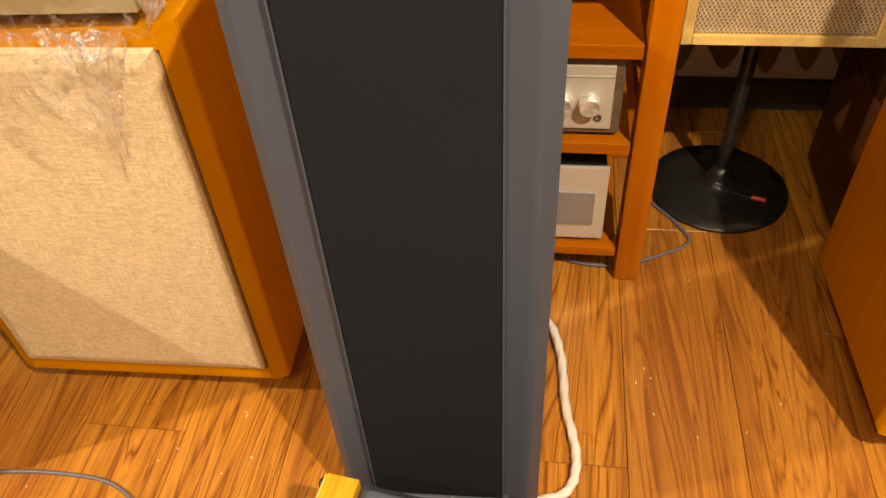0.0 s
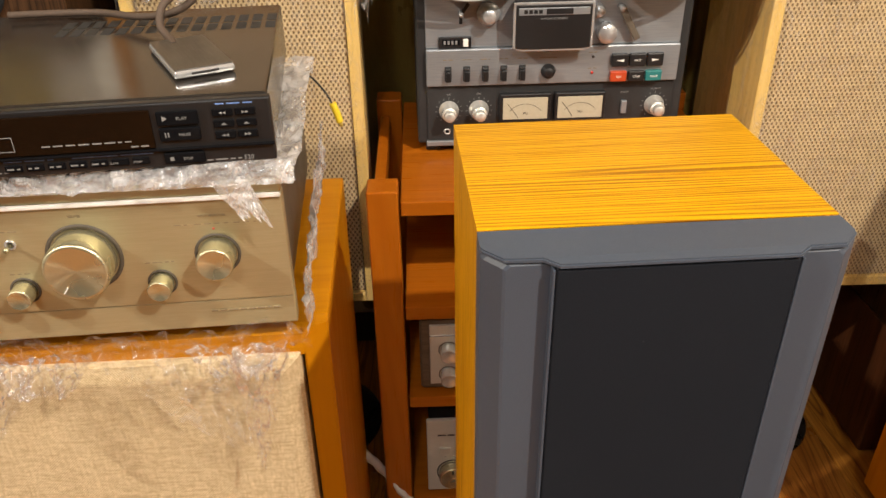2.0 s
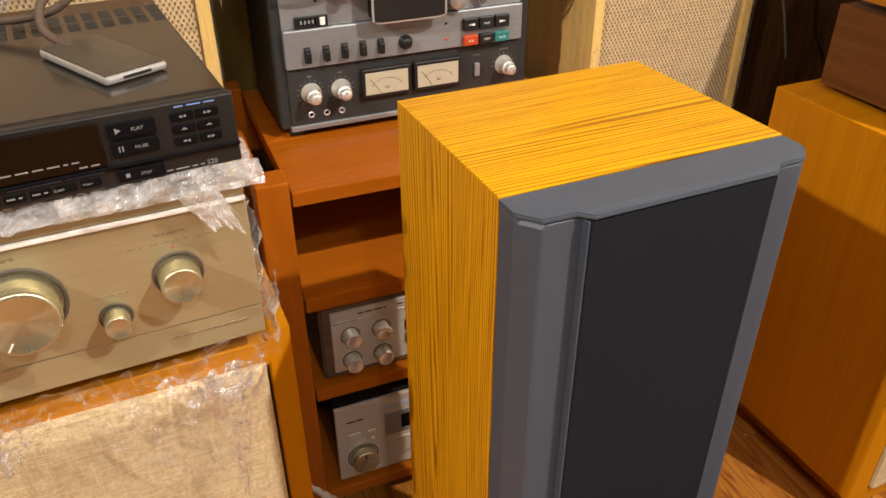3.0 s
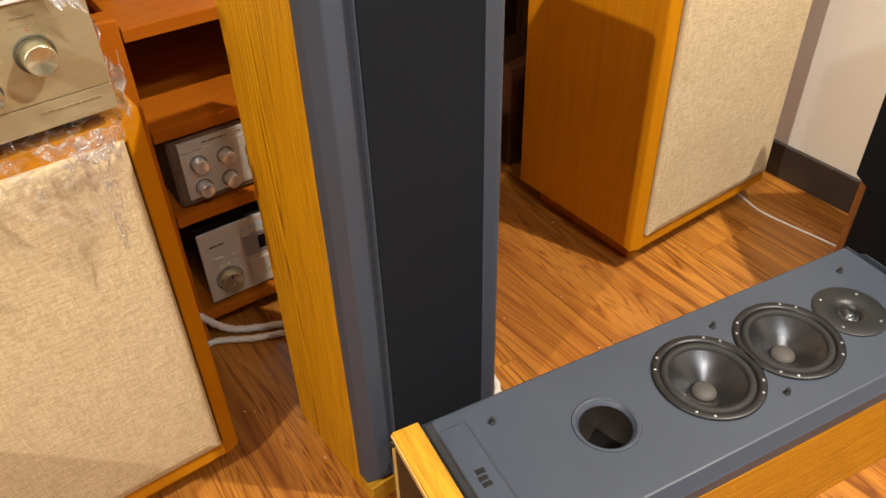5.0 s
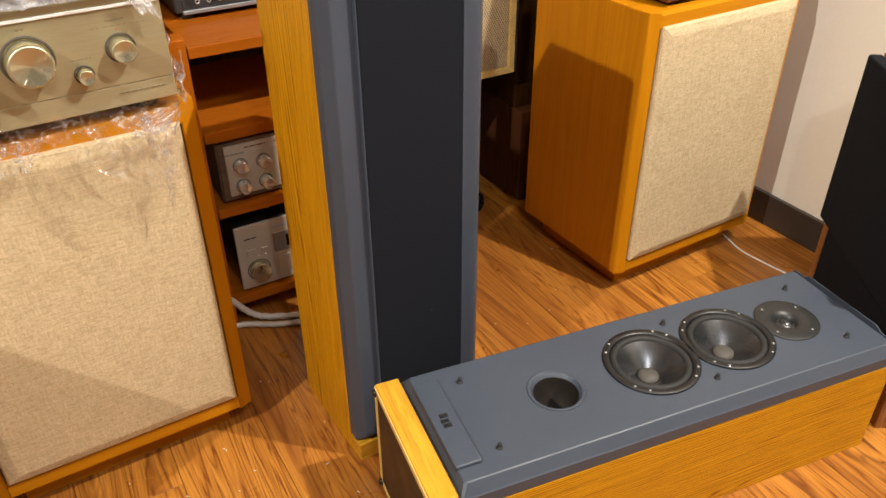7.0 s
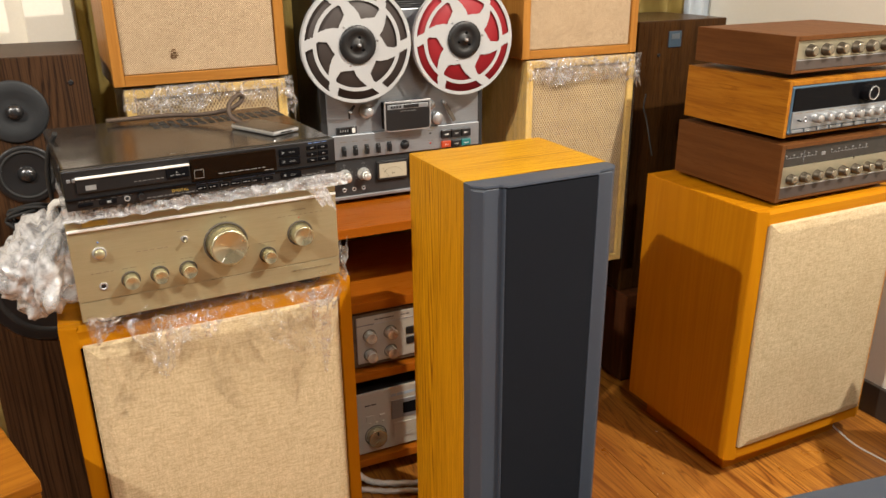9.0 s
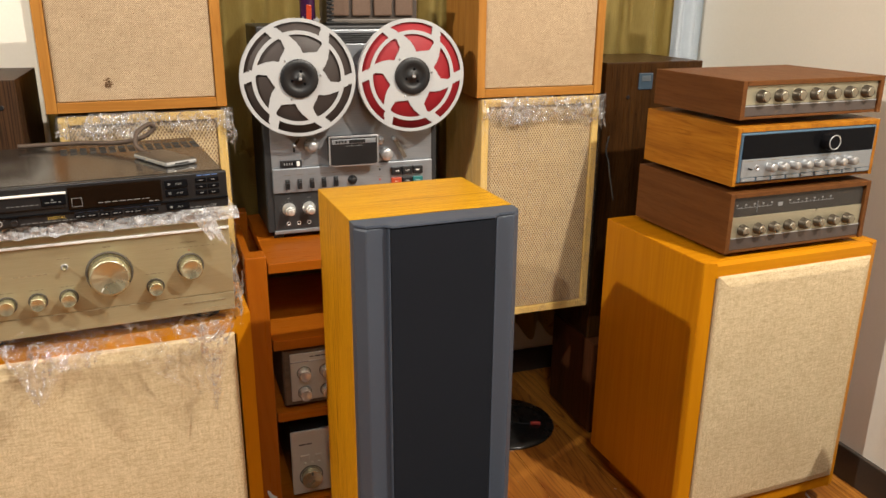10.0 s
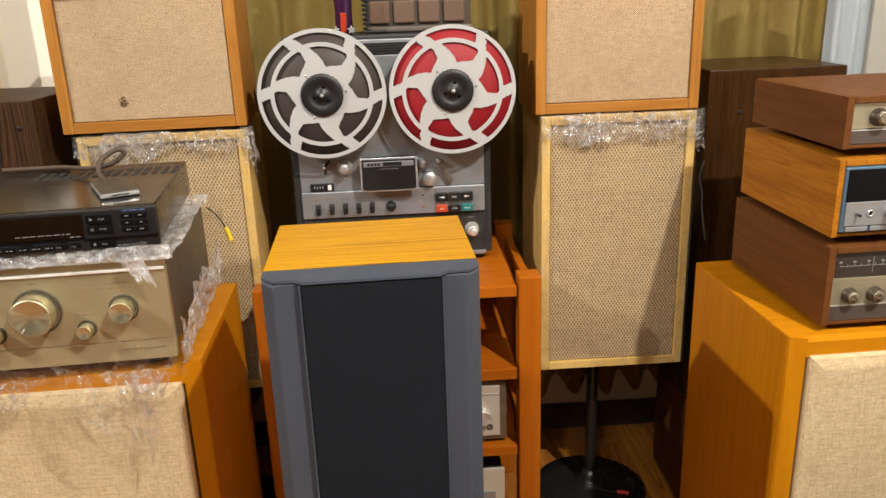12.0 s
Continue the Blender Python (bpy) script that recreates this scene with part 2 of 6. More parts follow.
def linty_cloth(name, base, pale, lint):
    """Fine black cloth with a tight weave and a few pale specks of lint."""
    m = speckled(name, base, pale, 1100, 0.95, 0, 0.45)
    nt = m.node_tree
    b = nt.nodes["Principled BSDF"]
    under = b.inputs["Base Color"].links[0].from_socket
    cell = nt.nodes.new("ShaderNodeTexVoronoi")
    cell.inputs["Scale"].default_value = 38
    nt.links.new(coords(nt), cell.inputs["Vector"])
    fleck = ramp(nt, cell.outputs["Distance"], [(0.0, (1, 1, 1)), (0.028, (1, 1, 1)), (0.04, (0, 0, 0))])
    some = ramp(nt, noise_of(nt, coords(nt), 9, 2), [(0.5, (0, 0, 0)), (0.62, (0.8,) * 3)])
    nt.links.new(mix(nt, under, lint, mix(nt, (0, 0, 0), fleck, some)), b.inputs["Base Color"])
    b.inputs["Specular IOR Level"].default_value = 0.08
    return m


GRILLE = linty_cloth("black_grille_cloth", (0.0088, 0.0102, 0.0138), (0.0155, 0.0175, 0.0232), (0.15, 0.15, 0.16))
BLACK = speckled("black_plastic", (0.008, 0.008, 0.009), (0.014, 0.014, 0.015), 700, 0.4, 0, 0.05)
GLOSS_BLACK = speckled("gloss_black", (0.005, 0.005, 0.006), (0.008, 0.008, 0.009), 400, 0.1, 0, 0.0)
GLOSS_BLACK.node_tree.nodes["Principled BSDF"].inputs["Specular IOR Level"].default_value = 0.05
BLACK_METAL = speckled("black_painted_steel", (0.011, 0.0105, 0.010), (0.018, 0.017, 0.016), 800, 0.26, 0, 0.05)
GOLD = speckled("champagne_brushed_aluminium", (0.425, 0.37, 0.22), (0.485, 0.425, 0.265), 900, 0.4, 0.6, 0.03, 0.2, (0.03, 1, 1))
SILVER = speckled("brushed_aluminium", (0.295, 0.318, 0.345), (0.375, 0.40, 0.43), 900, 0.38, 0.6, 0.05, 0.3, (0.03, 1, 1))
CHROME = speckled("polished_metal", (0.52, 0.53, 0.54), (0.60, 0.61, 0.62), 300, 0.22, 0.6, 0.0)
WHITE = speckled("white_print", (0.75, 0.74, 0.70), (0.8, 0.79, 0.76), 300, 0.6, 0, 0)
REEL = speckled("satin_reel_flange", (0.47, 0.48, 0.49), (0.53, 0.54, 0.55), 500, 0.42, 0.2, 0.03)
RED = speckled("red_tape", (0.26, 0.004, 0.010), (0.30, 0.008, 0.015), 300, 0.6, 0, 0)
BROWN_TAPE = speckled("brown_tape", (0.035, 0.025, 0.022), (0.05, 0.037, 0.032), 400, 0.6, 0, 0)
LINEN = woven("cream_linen", (0.69, 0.56, 0.355), (0.35, 0.245, 0.12), 0.0031, 0.6, relief=0.4, depth=0.6, streak=0.58, slubs=(((0.14, 1, 1), 330), ((1, 1, 0.3), 380), ((0.2, 1, 1), 520)))
BURLAP = woven("tan_burlap", (0.57, 0.43, 0.275), (0.19, 0.115, 0.055), 0.0046, 0.22, relief=0.9, depth=1.15, streak=0.35, slubs=(((0.10, 1, 1), 420), ((1, 1, 0.2), 460)))
CANE = woven("tan_open_weave", (0.56, 0.42, 0.23), (0.13, 0.075, 0.03), 0.0076, 0.04, relief=0.8, squeeze=1.6, dots=True, streak=0.25)
PAINT = speckled("cream_wall_paint", (0.83, 0.785, 0.69), (0.86, 0.815, 0.72), 160, 0.75, 0, 0.08)
CURTAIN = speckled("olive_gold_satin", (0.40, 0.30, 0.09), (0.52, 0.40, 0.14), 700, 0.33, 0.25, 0.1, 0.3, (1, 1, 0.05))
SKIRTING = speckled("dark_brown_skirting", (0.035, 0.028, 0.023), (0.05, 0.04, 0.033), 300, 0.45, 0, 0.05)
RUBBER = speckled("black_rubber", (0.012, 0.012, 0.012), (0.02, 0.02, 0.02), 600, 0.7, 0, 0.1)
CONE = speckled("grey_polypropylene_cone", (0.075, 0.077, 0.082), (0.095, 0.097, 0.102), 300, 0.26, 0.8, 0.02)
FILM = clear_film("clear_stretch_wrap", 0.03, 0.11, 22)
FILM_MILKY = clear_film("milky_wrapping_foil", 0.75, 0.3, creased=False)

TEAK_LIGHT = wood("honey_teak_box", (0.22, 0.08, 0.013), (0.36, 0.152, 0.028), (0.42, 0.19, 0.04), 0.42, 50, "z", 0.3, 5)
TEAK_LIGHT_X = wood("honey_teak_box_rails", (0.22, 0.08, 0.013), (0.36, 0.152, 0.028), (0.42, 0.19, 0.04), 0.42, 50, "x", 0.3, 5)
PALE_WOOD_X = wood("pale_birch_rails", (0.50, 0.31, 0.09), (0.64, 0.43, 0.13), (0.69, 0.48, 0.17), 0.5, 45, "x", 0.2, 4)
WALNUT_LIGHT = lined_oak("brown_walnut_veneer", (0.018, 0.008, 0.0035), (0.050, 0.023, 0.0095), (0.066, 0.031, 0.013), "z", 0.5, 120.0)
WALNUT_RED = wood("dark_red_walnut", (0.03, 0.01, 0.004), (0.06, 0.021, 0.008), (0.08, 0.028, 0.011), 0.4, 50, "z", 0.4, 5)
RED_PLUG = speckled("red_plastic", (0.5, 0.03, 0.02), (0.55, 0.05, 0.03), 300, 0.4, 0, 0)
FILM_FLAT = clear_film("taut_stretch_film", 0.015, 0.03, 9)

# tone for the unseen walls, darkened to lower bounce light and reflections
TAUPE = speckled("low_bounce_wall_tone", (0.20, 0.175, 0.14), (0.235, 0.205, 0.165), 160, 0.8, 0, 0.08)
BAG = clear_film("cloudy_plastic_bag", 0.95, 0.14, 9, 0.2, creased=False)
# one wood in two tones: shade on the sides, light on the top
REDDISH = wood("reddish_amber_shaded_side", (0.10, 0.03, 0.003), (0.20, 0.065, 0.005), (0.26, 0.09, 0.008), 0.4, 45, "z", 0.4, 4)
REDDISH_X = wood("reddish_amber_lit_top", (0.13, 0.04, 0.003), (0.24, 0.082, 0.006), (0.30, 0.11, 0.01), 0.38, 45, "x", 0.4, 4)
WALNUT_GREY = wood("grey_brown_case_wood", (0.06, 0.04, 0.025), (0.12, 0.08, 0.05), (0.15, 0.10, 0.065), 0.5, 60, "x", 0.4, 6)
BRASS_DARK = speckled("aged_brass_knob", (0.075, 0.062, 0.045), (0.11, 0.09, 0.065), 400, 0.4, 0.7, 0.05)


def spun(m, amount=0.85, axis="Y"):
    """Turned-metal sheen round a knob's axis."""
    nt = m.node_tree
    tan = nt.nodes.new("ShaderNodeTangent")
    tan.direction_type, tan.axis = "RADIAL", axis
    b = nt.nodes["Principled BSDF"]
    b.inputs["Anisotropic"].default_value = amount
    nt.links.new(tan.outputs[0], b.inputs["Tangent"])
    return m


TAIL = clear_film("pleated_film", 0.10, 0.30, 26, 0.9)
spun(CONE, 0.7)
STRAND = clear_film("bunched_film", 0.12, 0.30, 34)
GATHER = clear_film("gathered_clear_film", 0.2, 0.28, 30)


# ---- building blocks ----
def lump(bm, piece):
    mesh = bpy.data.meshes.new("scratch")
    piece.to_mesh(mesh)
    piece.free()
    bm.from_mesh(mesh)
    bpy.data.meshes.remove(mesh)
    return bm


def box(bm, lo, hi, r=0.002, seg=2, turn=None):
    """A box from corner to corner with rounded edges."""
    piece = bmesh.new()
    bmesh.ops.create_cube(piece, size=1)
    for v in piece.verts:
        v.co = Vector([lo[i] + (v.co[i] + 0.5) * (hi[i] - lo[i]) for i in range(3)])
    if r:
        r = min(r, 0.45 * min(abs(hi[i] - lo[i]) for i in range(3)))
        bmesh.ops.bevel(piece, geom=piece.edges[:], offset=r, segments=seg, affect="EDGES", profile=0.5)
    if turn:
        bmesh.ops.transform(piece, matrix=turn, verts=piece.verts)
    return lump(bm, piece)


def lathe(bm, profile, place=None, seg=32, knurl=0.0, teeth=0, cap=0.008):
    """Turn (radius, height) pairs about z and set the result at place."""
    piece = bmesh.new()
    rings = []
    for r, h in profile:
        ring = []
        for i in range(seg):
            a = 2 * math.pi * i / seg
            rr = r * (1 + (knurl if teeth and (i * teeth * 2 // seg) % 2 else 0.0))
            ring.append(piece.verts.new((rr * math.cos(a), rr * math.sin(a), h)))
        rings.append(ring)
    for a, b in zip(rings, rings[1:]):
        for i in range(seg):
            piece.faces.new((a[i], a[(i + 1) % seg], b[(i + 1) % seg], b[i]))
    if profile[0][0] < cap:
        piece.faces.new(rings[0][::-1])
    if profile[-1][0] < cap:
        piece.faces.new(rings[-1])
    bmesh.ops.remove_doubles(piece, verts=piece.verts, dist=1e-6)
    bmesh.ops.recalc_face_normals(piece, faces=piece.faces)
    for f in piece.faces:
        f.smooth = True
    if place:
        bmesh.ops.transform(piece, matrix=place, verts=piece.verts)
    return lump(bm, piece)


def front(x, y, z):
    """A place on a front panel: the local z axis points out of the panel, towards -y."""
    return pose(x, y, z, 90, 0, 0)


def prism(bm, outline, y0, y1, bevel=0.0):
    """An outline in x-z pushed from y0 to y1."""
    piece = bmesh.new()
    a = [piece.verts.new((x, y0, z)) for x, z in outline]
    b = [piece.verts.new((x, y1, z)) for x, z in outline]
    n = len(outline)
    piece.faces.new(a)
    piece.faces.new(b[::-1])
    for i in range(n):
        piece.faces.new((a[i], b[i], b[(i + 1) % n], a[(i + 1) % n]))
    bmesh.ops.recalc_face_normals(piece, faces=piece.faces)
    if bevel:
        bmesh.ops.bevel(piece, geom=piece.edges[:], offset=bevel, segments=2, affect="EDGES", profile=0.5)
    return lump(bm, piece)


def spline(points, n=8):
    """Catmull-Rom points through the given ones."""
    p = [Vector(q) for q in points]
    p = [2 * p[0] - p[1]] + p + [2 * p[-1] - p[-2]]
    out = []
    for i in range(1, len(p) - 2):
        a, b, c, d = p[i - 1:i + 3]
        for k in range(n):
            t = k / n
            out.append(0.5 * (2 * b + (c - a) * t + (2 * a - 5 * b + 4 * c - d) * t * t + (3 * b - a - 3 * c + d) * t ** 3))
    out.append(p[-2])
    return out


def tube(bm, points, r, seg=8, n=8, twist=0.0):
    """A cable along a smooth line. twist: braided relief."""
    pts = spline(points, n)
    rings = []
    for i, q in enumerate(pts):
        way = (pts[min(i + 1, len(pts) - 1)] - pts[max(i - 1, 0)]).normalized()
        side = way.cross(Vector((0.13, 0.21, 1))).normalized()
        up = side.cross(way)
        ring = []
        for k in range(seg):
            a = 2 * math.pi * k / seg
            rr = r * (1 + twist * math.sin(3 * a + i * 1.3))
            ring.append(bm.verts.new(q + rr * (math.cos(a) * side + math.sin(a) * up)))
        rings.append(ring)
    for a, b in zip(rings, rings[1:]):
        for k in range(seg):
            bm.faces.new((a[k], a[(k + 1) % seg], b[(k + 1) % seg], b[k])).smooth = True
    bm.faces.new(rings[0][::-1])
    bm.faces.new(rings[-1])
    return bm


def part(name, bm, material, parent=None, label=""):
    mesh = bpy.data.meshes.new(name)
    bmesh.ops.recalc_face_normals(bm, faces=bm.faces)
    bm.to_mesh(mesh)
    bm.free()
    mesh.materials.append(material)
    ob = new(name, mesh)
    ob.parent = parent
    if label:
        ob["label"] = label
    return ob


def thing(name, m, label, category, group="", kind=""):
    ob = new(name)
    ob.empty_display_size = 0.05
    ob.matrix_basis = m
    return tagged(ob, label, category, group, kind)


def B():
    return bmesh.new()


def words(text, size, place, material, parent, name="lettering", wide=1.0, thick=0.0003, align="LEFT"):
    """Printed words, as a thin mesh of their own."""
    curve = bpy.data.curves.new(name, "FONT")
    curve.body, curve.size, curve.extrude, curve.resolution_u = text, size, thick, 2
    curve.align_x = align
    scratch = bpy.data.objects.new("scratch", curve)
    mesh = bpy.data.meshes.new_from_object(scratch)
    bpy.data.objects.remove(scratch)
    mesh.transform(place @ Matrix.Diagonal((wide, 1, 1, 1)))
    mesh.materials.clear()
    mesh.materials.append(material)
    ob = new(name, mesh)
    ob.parent = parent
    return ob


def bars(bm, x0, x1, y, z, h=0.0016, seed=1, thick=0.0004, word=0.011):
    """Writing too small to read: short bars in a row on a front panel."""
    rng = random.Random(seed)
    x = x0
    while x < x1 - 0.002:
        w = min(word * rng.uniform(0.4, 1.2), x1 - x)
        box(bm, (x, y - thick, z - h / 2), (x + w, y + 0.001, z + h / 2), 0)
        x += w + 0.0025
    return bm


# ---- the room ----
def structure(name, lo, hi, material, label, r=0.0):
    ob = part(name, box(B(), lo, hi, r), material)
    return tagged(ob, label, name.split("_")[0], kind="structure")


X0, X1, Y0, Y1 = -2.1, 2.25, -2.2, 2.33
structure("wall_north", (X0, Y1, 0), (X1 + 0.1, Y1 + 0.1, CEILING), PAINT, "cream painted plaster wall behind the curtain")
structure("wall_east", (X1, Y0, 0), (X1 + 0.1, Y1, CEILING), PAINT, "cream painted plaster wall beside the cabinets")
# west and south walls are never seen; their dark tone limits the bounce
structure("wall_west", (X0 - 0.1, Y0, 0), (X0, Y1 + 0.1, CEILING), TAUPE, "unseen plain wall, toned dark taupe to cut bounce light")
structure("wall_south", (X0 - 0.1, Y0 - 0.1, 0), (X1 + 0.1, Y0, CEILING), TAUPE, "unseen plain wall, toned dark taupe to cut bounce light")
structure("ceiling", (X0 - 0.1, Y0 - 0.1, CEILING), (X1 + 0.1, Y1 + 0.1, CEILING + 0.1), PAINT, "plain off-white painted ceiling")
structure("baseboard_north", (X0, Y1 - 0.014, 0), (X1 - 0.014, Y1, 0.085), SKIRTING, "dark brown wooden skirting board", 0.003)
structure("baseboard_east", (X1 - 0.014, Y0, 0), (X1, Y1, 0.1), SKIRTING, "dark brown wooden skirting board", 0.003)


def plank_wood():
    m, nt, b = shader("laminate_plank", (0.36, 0.14, 0.025), 0.3)
    vec = coords(nt, (1, 0.085, 1))
    fig = noise_of(nt, vec, 6.5, 3, 0.5, 2.0)
    many = nt.nodes.new("ShaderNodeMath")
    many.operation = "MULTIPLY"
    many.inputs[1].default_value = 11.0
    nt.links.new(fig, many.inputs[0])
    rings = nt.nodes.new("ShaderNodeMath")
    rings.operation = "PINGPONG"
    rings.inputs[1].default_value = 0.5
    nt.links.new(many.outputs[0], rings.inputs[0])
    c = ramp(nt, rings.outputs[0], [(0.0, (0.12, 0.036, 0.006)), (0.07, (0.30, 0.105, 0.014)), (0.16, (0.40, 0.155, 0.021)), (0.32, (0.54, 0.23, 0.034)), (0.5, (0.42, 0.165, 0.023))])
    broad = noise_of(nt, coords(nt, (1, 0.04, 1)), 24, 3, 0.55)
    c = mix(nt, c, (0.20, 0.062, 0.010), ramp(nt, broad, [(0.46, (0, 0, 0)), (0.68, (0.65,) * 3)]))
    c = mix(nt, c, (0.56, 0.26, 0.05), ramp(nt, broad, [(0.28, (0.4,) * 3), (0.45, (0, 0, 0))]))
    fine = noise_of(nt, coords(nt, (1, 0.018, 1)), 260, 3, 0.7)
    c = mix(nt, c, (0.13, 0.04, 0.008), ramp(nt, fine, [(0.5, (0, 0, 0)), (0.72, (0.7,) * 3)]))
    info = nt.nodes.new("ShaderNodeObjectInfo")
    c = mix(nt, c, (0.22, 0.07, 0.016), ramp(nt, info.outputs["Random"], [(0.0, (0.0, 0.0, 0.0)), (1.0, (0.48, 0.48, 0.48))]))
    nt.links.new(c, b.inputs["Base Color"])
    smear = noise_of(nt, coords(nt, per_object=False), 3.5, 5, 0.65)
    nt.links.new(ramp(nt, smear, [(0.3, (0.24,) * 3), (0.75, (0.42,) * 3)]), b.inputs["Roughness"])
    bump(nt, b, fine, 0.1, 0.0004)
    return m


PLANK = plank_wood()
STEM = speckled("dark_floor_joint", (0.03, 0.012, 0.006), (0.05, 0.02, 0.01), 300, 0.7, 0, 0)
FLOOR = structure("floor", (X0, Y0, -0.1), (X1, Y1, -0.009), STEM, "warm orange-brown wood laminate plank floor")

# curtain: folds of uneven width along the back wall
def curtain(name, x0, x1, y, z0, z1, material, label, seed, deep=0.038, pitch=0.105):
    rng = random.Random(seed)
    bm = B()
    n = int((x1 - x0) / 0.006)
    cols = []
    phase, ph = [], 0.0
    for i in range(n + 1):
        ph += 0.006 / pitch * 2 * math.pi * (0.7 + 0.6 * noise.noise(Vector((i * 0.02, seed, 0))) + 0.3)
        phase.append(ph)
    rows = 14
    for i in range(n + 1):
        col = []
        for j in range(rows + 1):
            f = j / rows
            z = z0 + (z1 - z0) * f
            amp = deep * (0.75 + 0.25 * f) * (0.8 + 0.5 * noise.noise(Vector((i * 0.03, f * 0.8, seed))))
            yy = y + amp * math.sin(phase[i] + 0.35 * math.sin(3 * f + seed)) + 0.012 * noise.noise(Vector((i * 0.05, f * 2, seed + 5)))
            zz = z + (0.028 * math.sin(phase[i] + 0.6) + 0.012 * noise.noise(Vector((i * 0.08, 0, seed))) if j == 0 else 0)
            col.append(bm.verts.new((x0 + (x1 - x0) * i / n, yy, zz)))
        cols.append(col)
    for a, b in zip(cols, cols[1:]):
        for j in range(rows):
            bm.faces.new((a[j], b[j], b[j + 1], a[j + 1])).smooth = True
    bmesh.ops.solidify(bm, geom=bm.faces[:], thickness=0.002)
    ob = part(name, bm, material)
    return tagged(ob, label, "curtain")


CURTAIN_PALE = speckled("pale_gold_satin", (0.62, 0.49, 0.17), (0.70, 0.57, 0.24), 700, 0.42, 0.1, 0.1, 0.3, (1, 1, 0.05))
SHEER = speckled("bluish_white_sheer", (0.62, 0.68, 0.74), (0.70, 0.75, 0.80), 500, 0.8, 0, 0.1, 0.2)
curtain("curtain", 0.235, 2.10, 2.245, 0.195, 2.5, CURTAIN, "olive-gold satin curtain hanging in folds along the wall", 3)
curtain("curtain", -1.5, -0.03, 2.22, 0.05, 2.5, CURTAIN_PALE, "pale gold satin curtain beside the bare wall", 8, 0.04, 0.11)
curtain("sheer_curtain", 2.108, 2.236, 2.265, 0.13, 2.5, SHEER, "narrow bluish-white sheer curtain at the window edge", 4, 0.015, 0.05)
tagged(part("trim_wall", box(B(), (0.118, Y1 - 0.05, 0), (0.228, Y1, CEILING), 0.003), PAINT), "cream painted wall pier beside the curtain", "wall", kind="structure")
tagged(part("curtain_rail", lathe(B(), [(0.014, -1.85), (0.014, 1.85)], pose(0.33, 2.25, 2.5, 0, 90, 0), 16), BLACK_METAL), "dark metal curtain rail along the ceiling", "curtain rail")

# ceiling lamps, all out of view; the third is only an added fill
for place, target, watts in LAMPS:
    t = thing("ceiling_spotlight", pose(place[0], place[1], CEILING), "round ceiling spotlight with a metal ring, out of view, one added as fill", "ceiling light", "ceiling spotlights")
    part("ring", lathe(B(), [(0.05, 0.0), (0.062, 0.0), (0.062, -0.006), (0.048, -0.008), (0.046, 0.0)][::-1], None, 24), SILVER, t)


# ---- tower loudspeakers ----
def holed_plate(bm, outline, holes, y):
    """A flat plate in x-z at depth y with round holes (x, z, r)."""
    piece = bmesh.new()
    def loop(points):
        vs = [piece.verts.new((px, y, pz)) for px, pz in points]
        for i in range(len(vs)):
            piece.edges.new((vs[i], vs[(i + 1) % len(vs)]))
    loop(outline)
    for hx, hz, hr in holes:
        loop([(hx + hr * math.cos(2 * math.pi * k / 48), hz + hr * math.sin(2 * math.pi * k / 48)) for k in range(48)])
    bmesh.ops.triangle_fill(piece, edges=piece.edges[:], use_beauty=True, use_dissolve=False)
    return lump(bm, piece)


def moulded_baffle(holes, y_front):
    """Grey baffle: flat front, chamfers to the cabinet's edge, small step at the cabinet."""
    w, z0, z1 = 0.1455, 0.047, 0.9580
    rings = [(w - 0.002, z0 + 0.002, z1 - 0.001, 0.0), (w, z0, z1, -0.003), (w, z0, z1, -0.0265), (w - 0.002, z0 + 0.003, z1 - 0.002, -0.0285),
             (0.1305, z0 + 0.014, z1 - 0.003, y_front + 0.0011), (0.128, z0 + 0.016, z1 - 0.0045, y_front)]
    bm = B()
    loops = []
    for hw, a, b, y in rings:
        cut = 0.004
        pts = [(-hw + cut, a), (hw - cut, a), (hw, a + cut), (hw, b - cut), (hw - cut, b), (-hw + cut, b), (-hw, b - cut), (-hw, a + cut)]
        loops.append([bm.verts.new((px, y, pz)) for px, pz in pts])
    for a, b in zip(loops, loops[1:]):
        for i in range(8):
            bm.faces.new((a[i], a[(i + 1) % 8], b[(i + 1) % 8], b[i]))
    hw, a, b, y = rings[-1]
    cut = 0.004
    outline = [(-hw + cut, a), (hw - cut, a), (hw, a + cut), (hw, b - cut), (hw - cut, b), (-hw + cut, b), (-hw, b - cut), (-hw, a + cut)]
    holed_plate(bm, outline, holes, y)
    bmesh.ops.remove_doubles(bm, verts=bm.verts, dist=0.0002)
    return bm


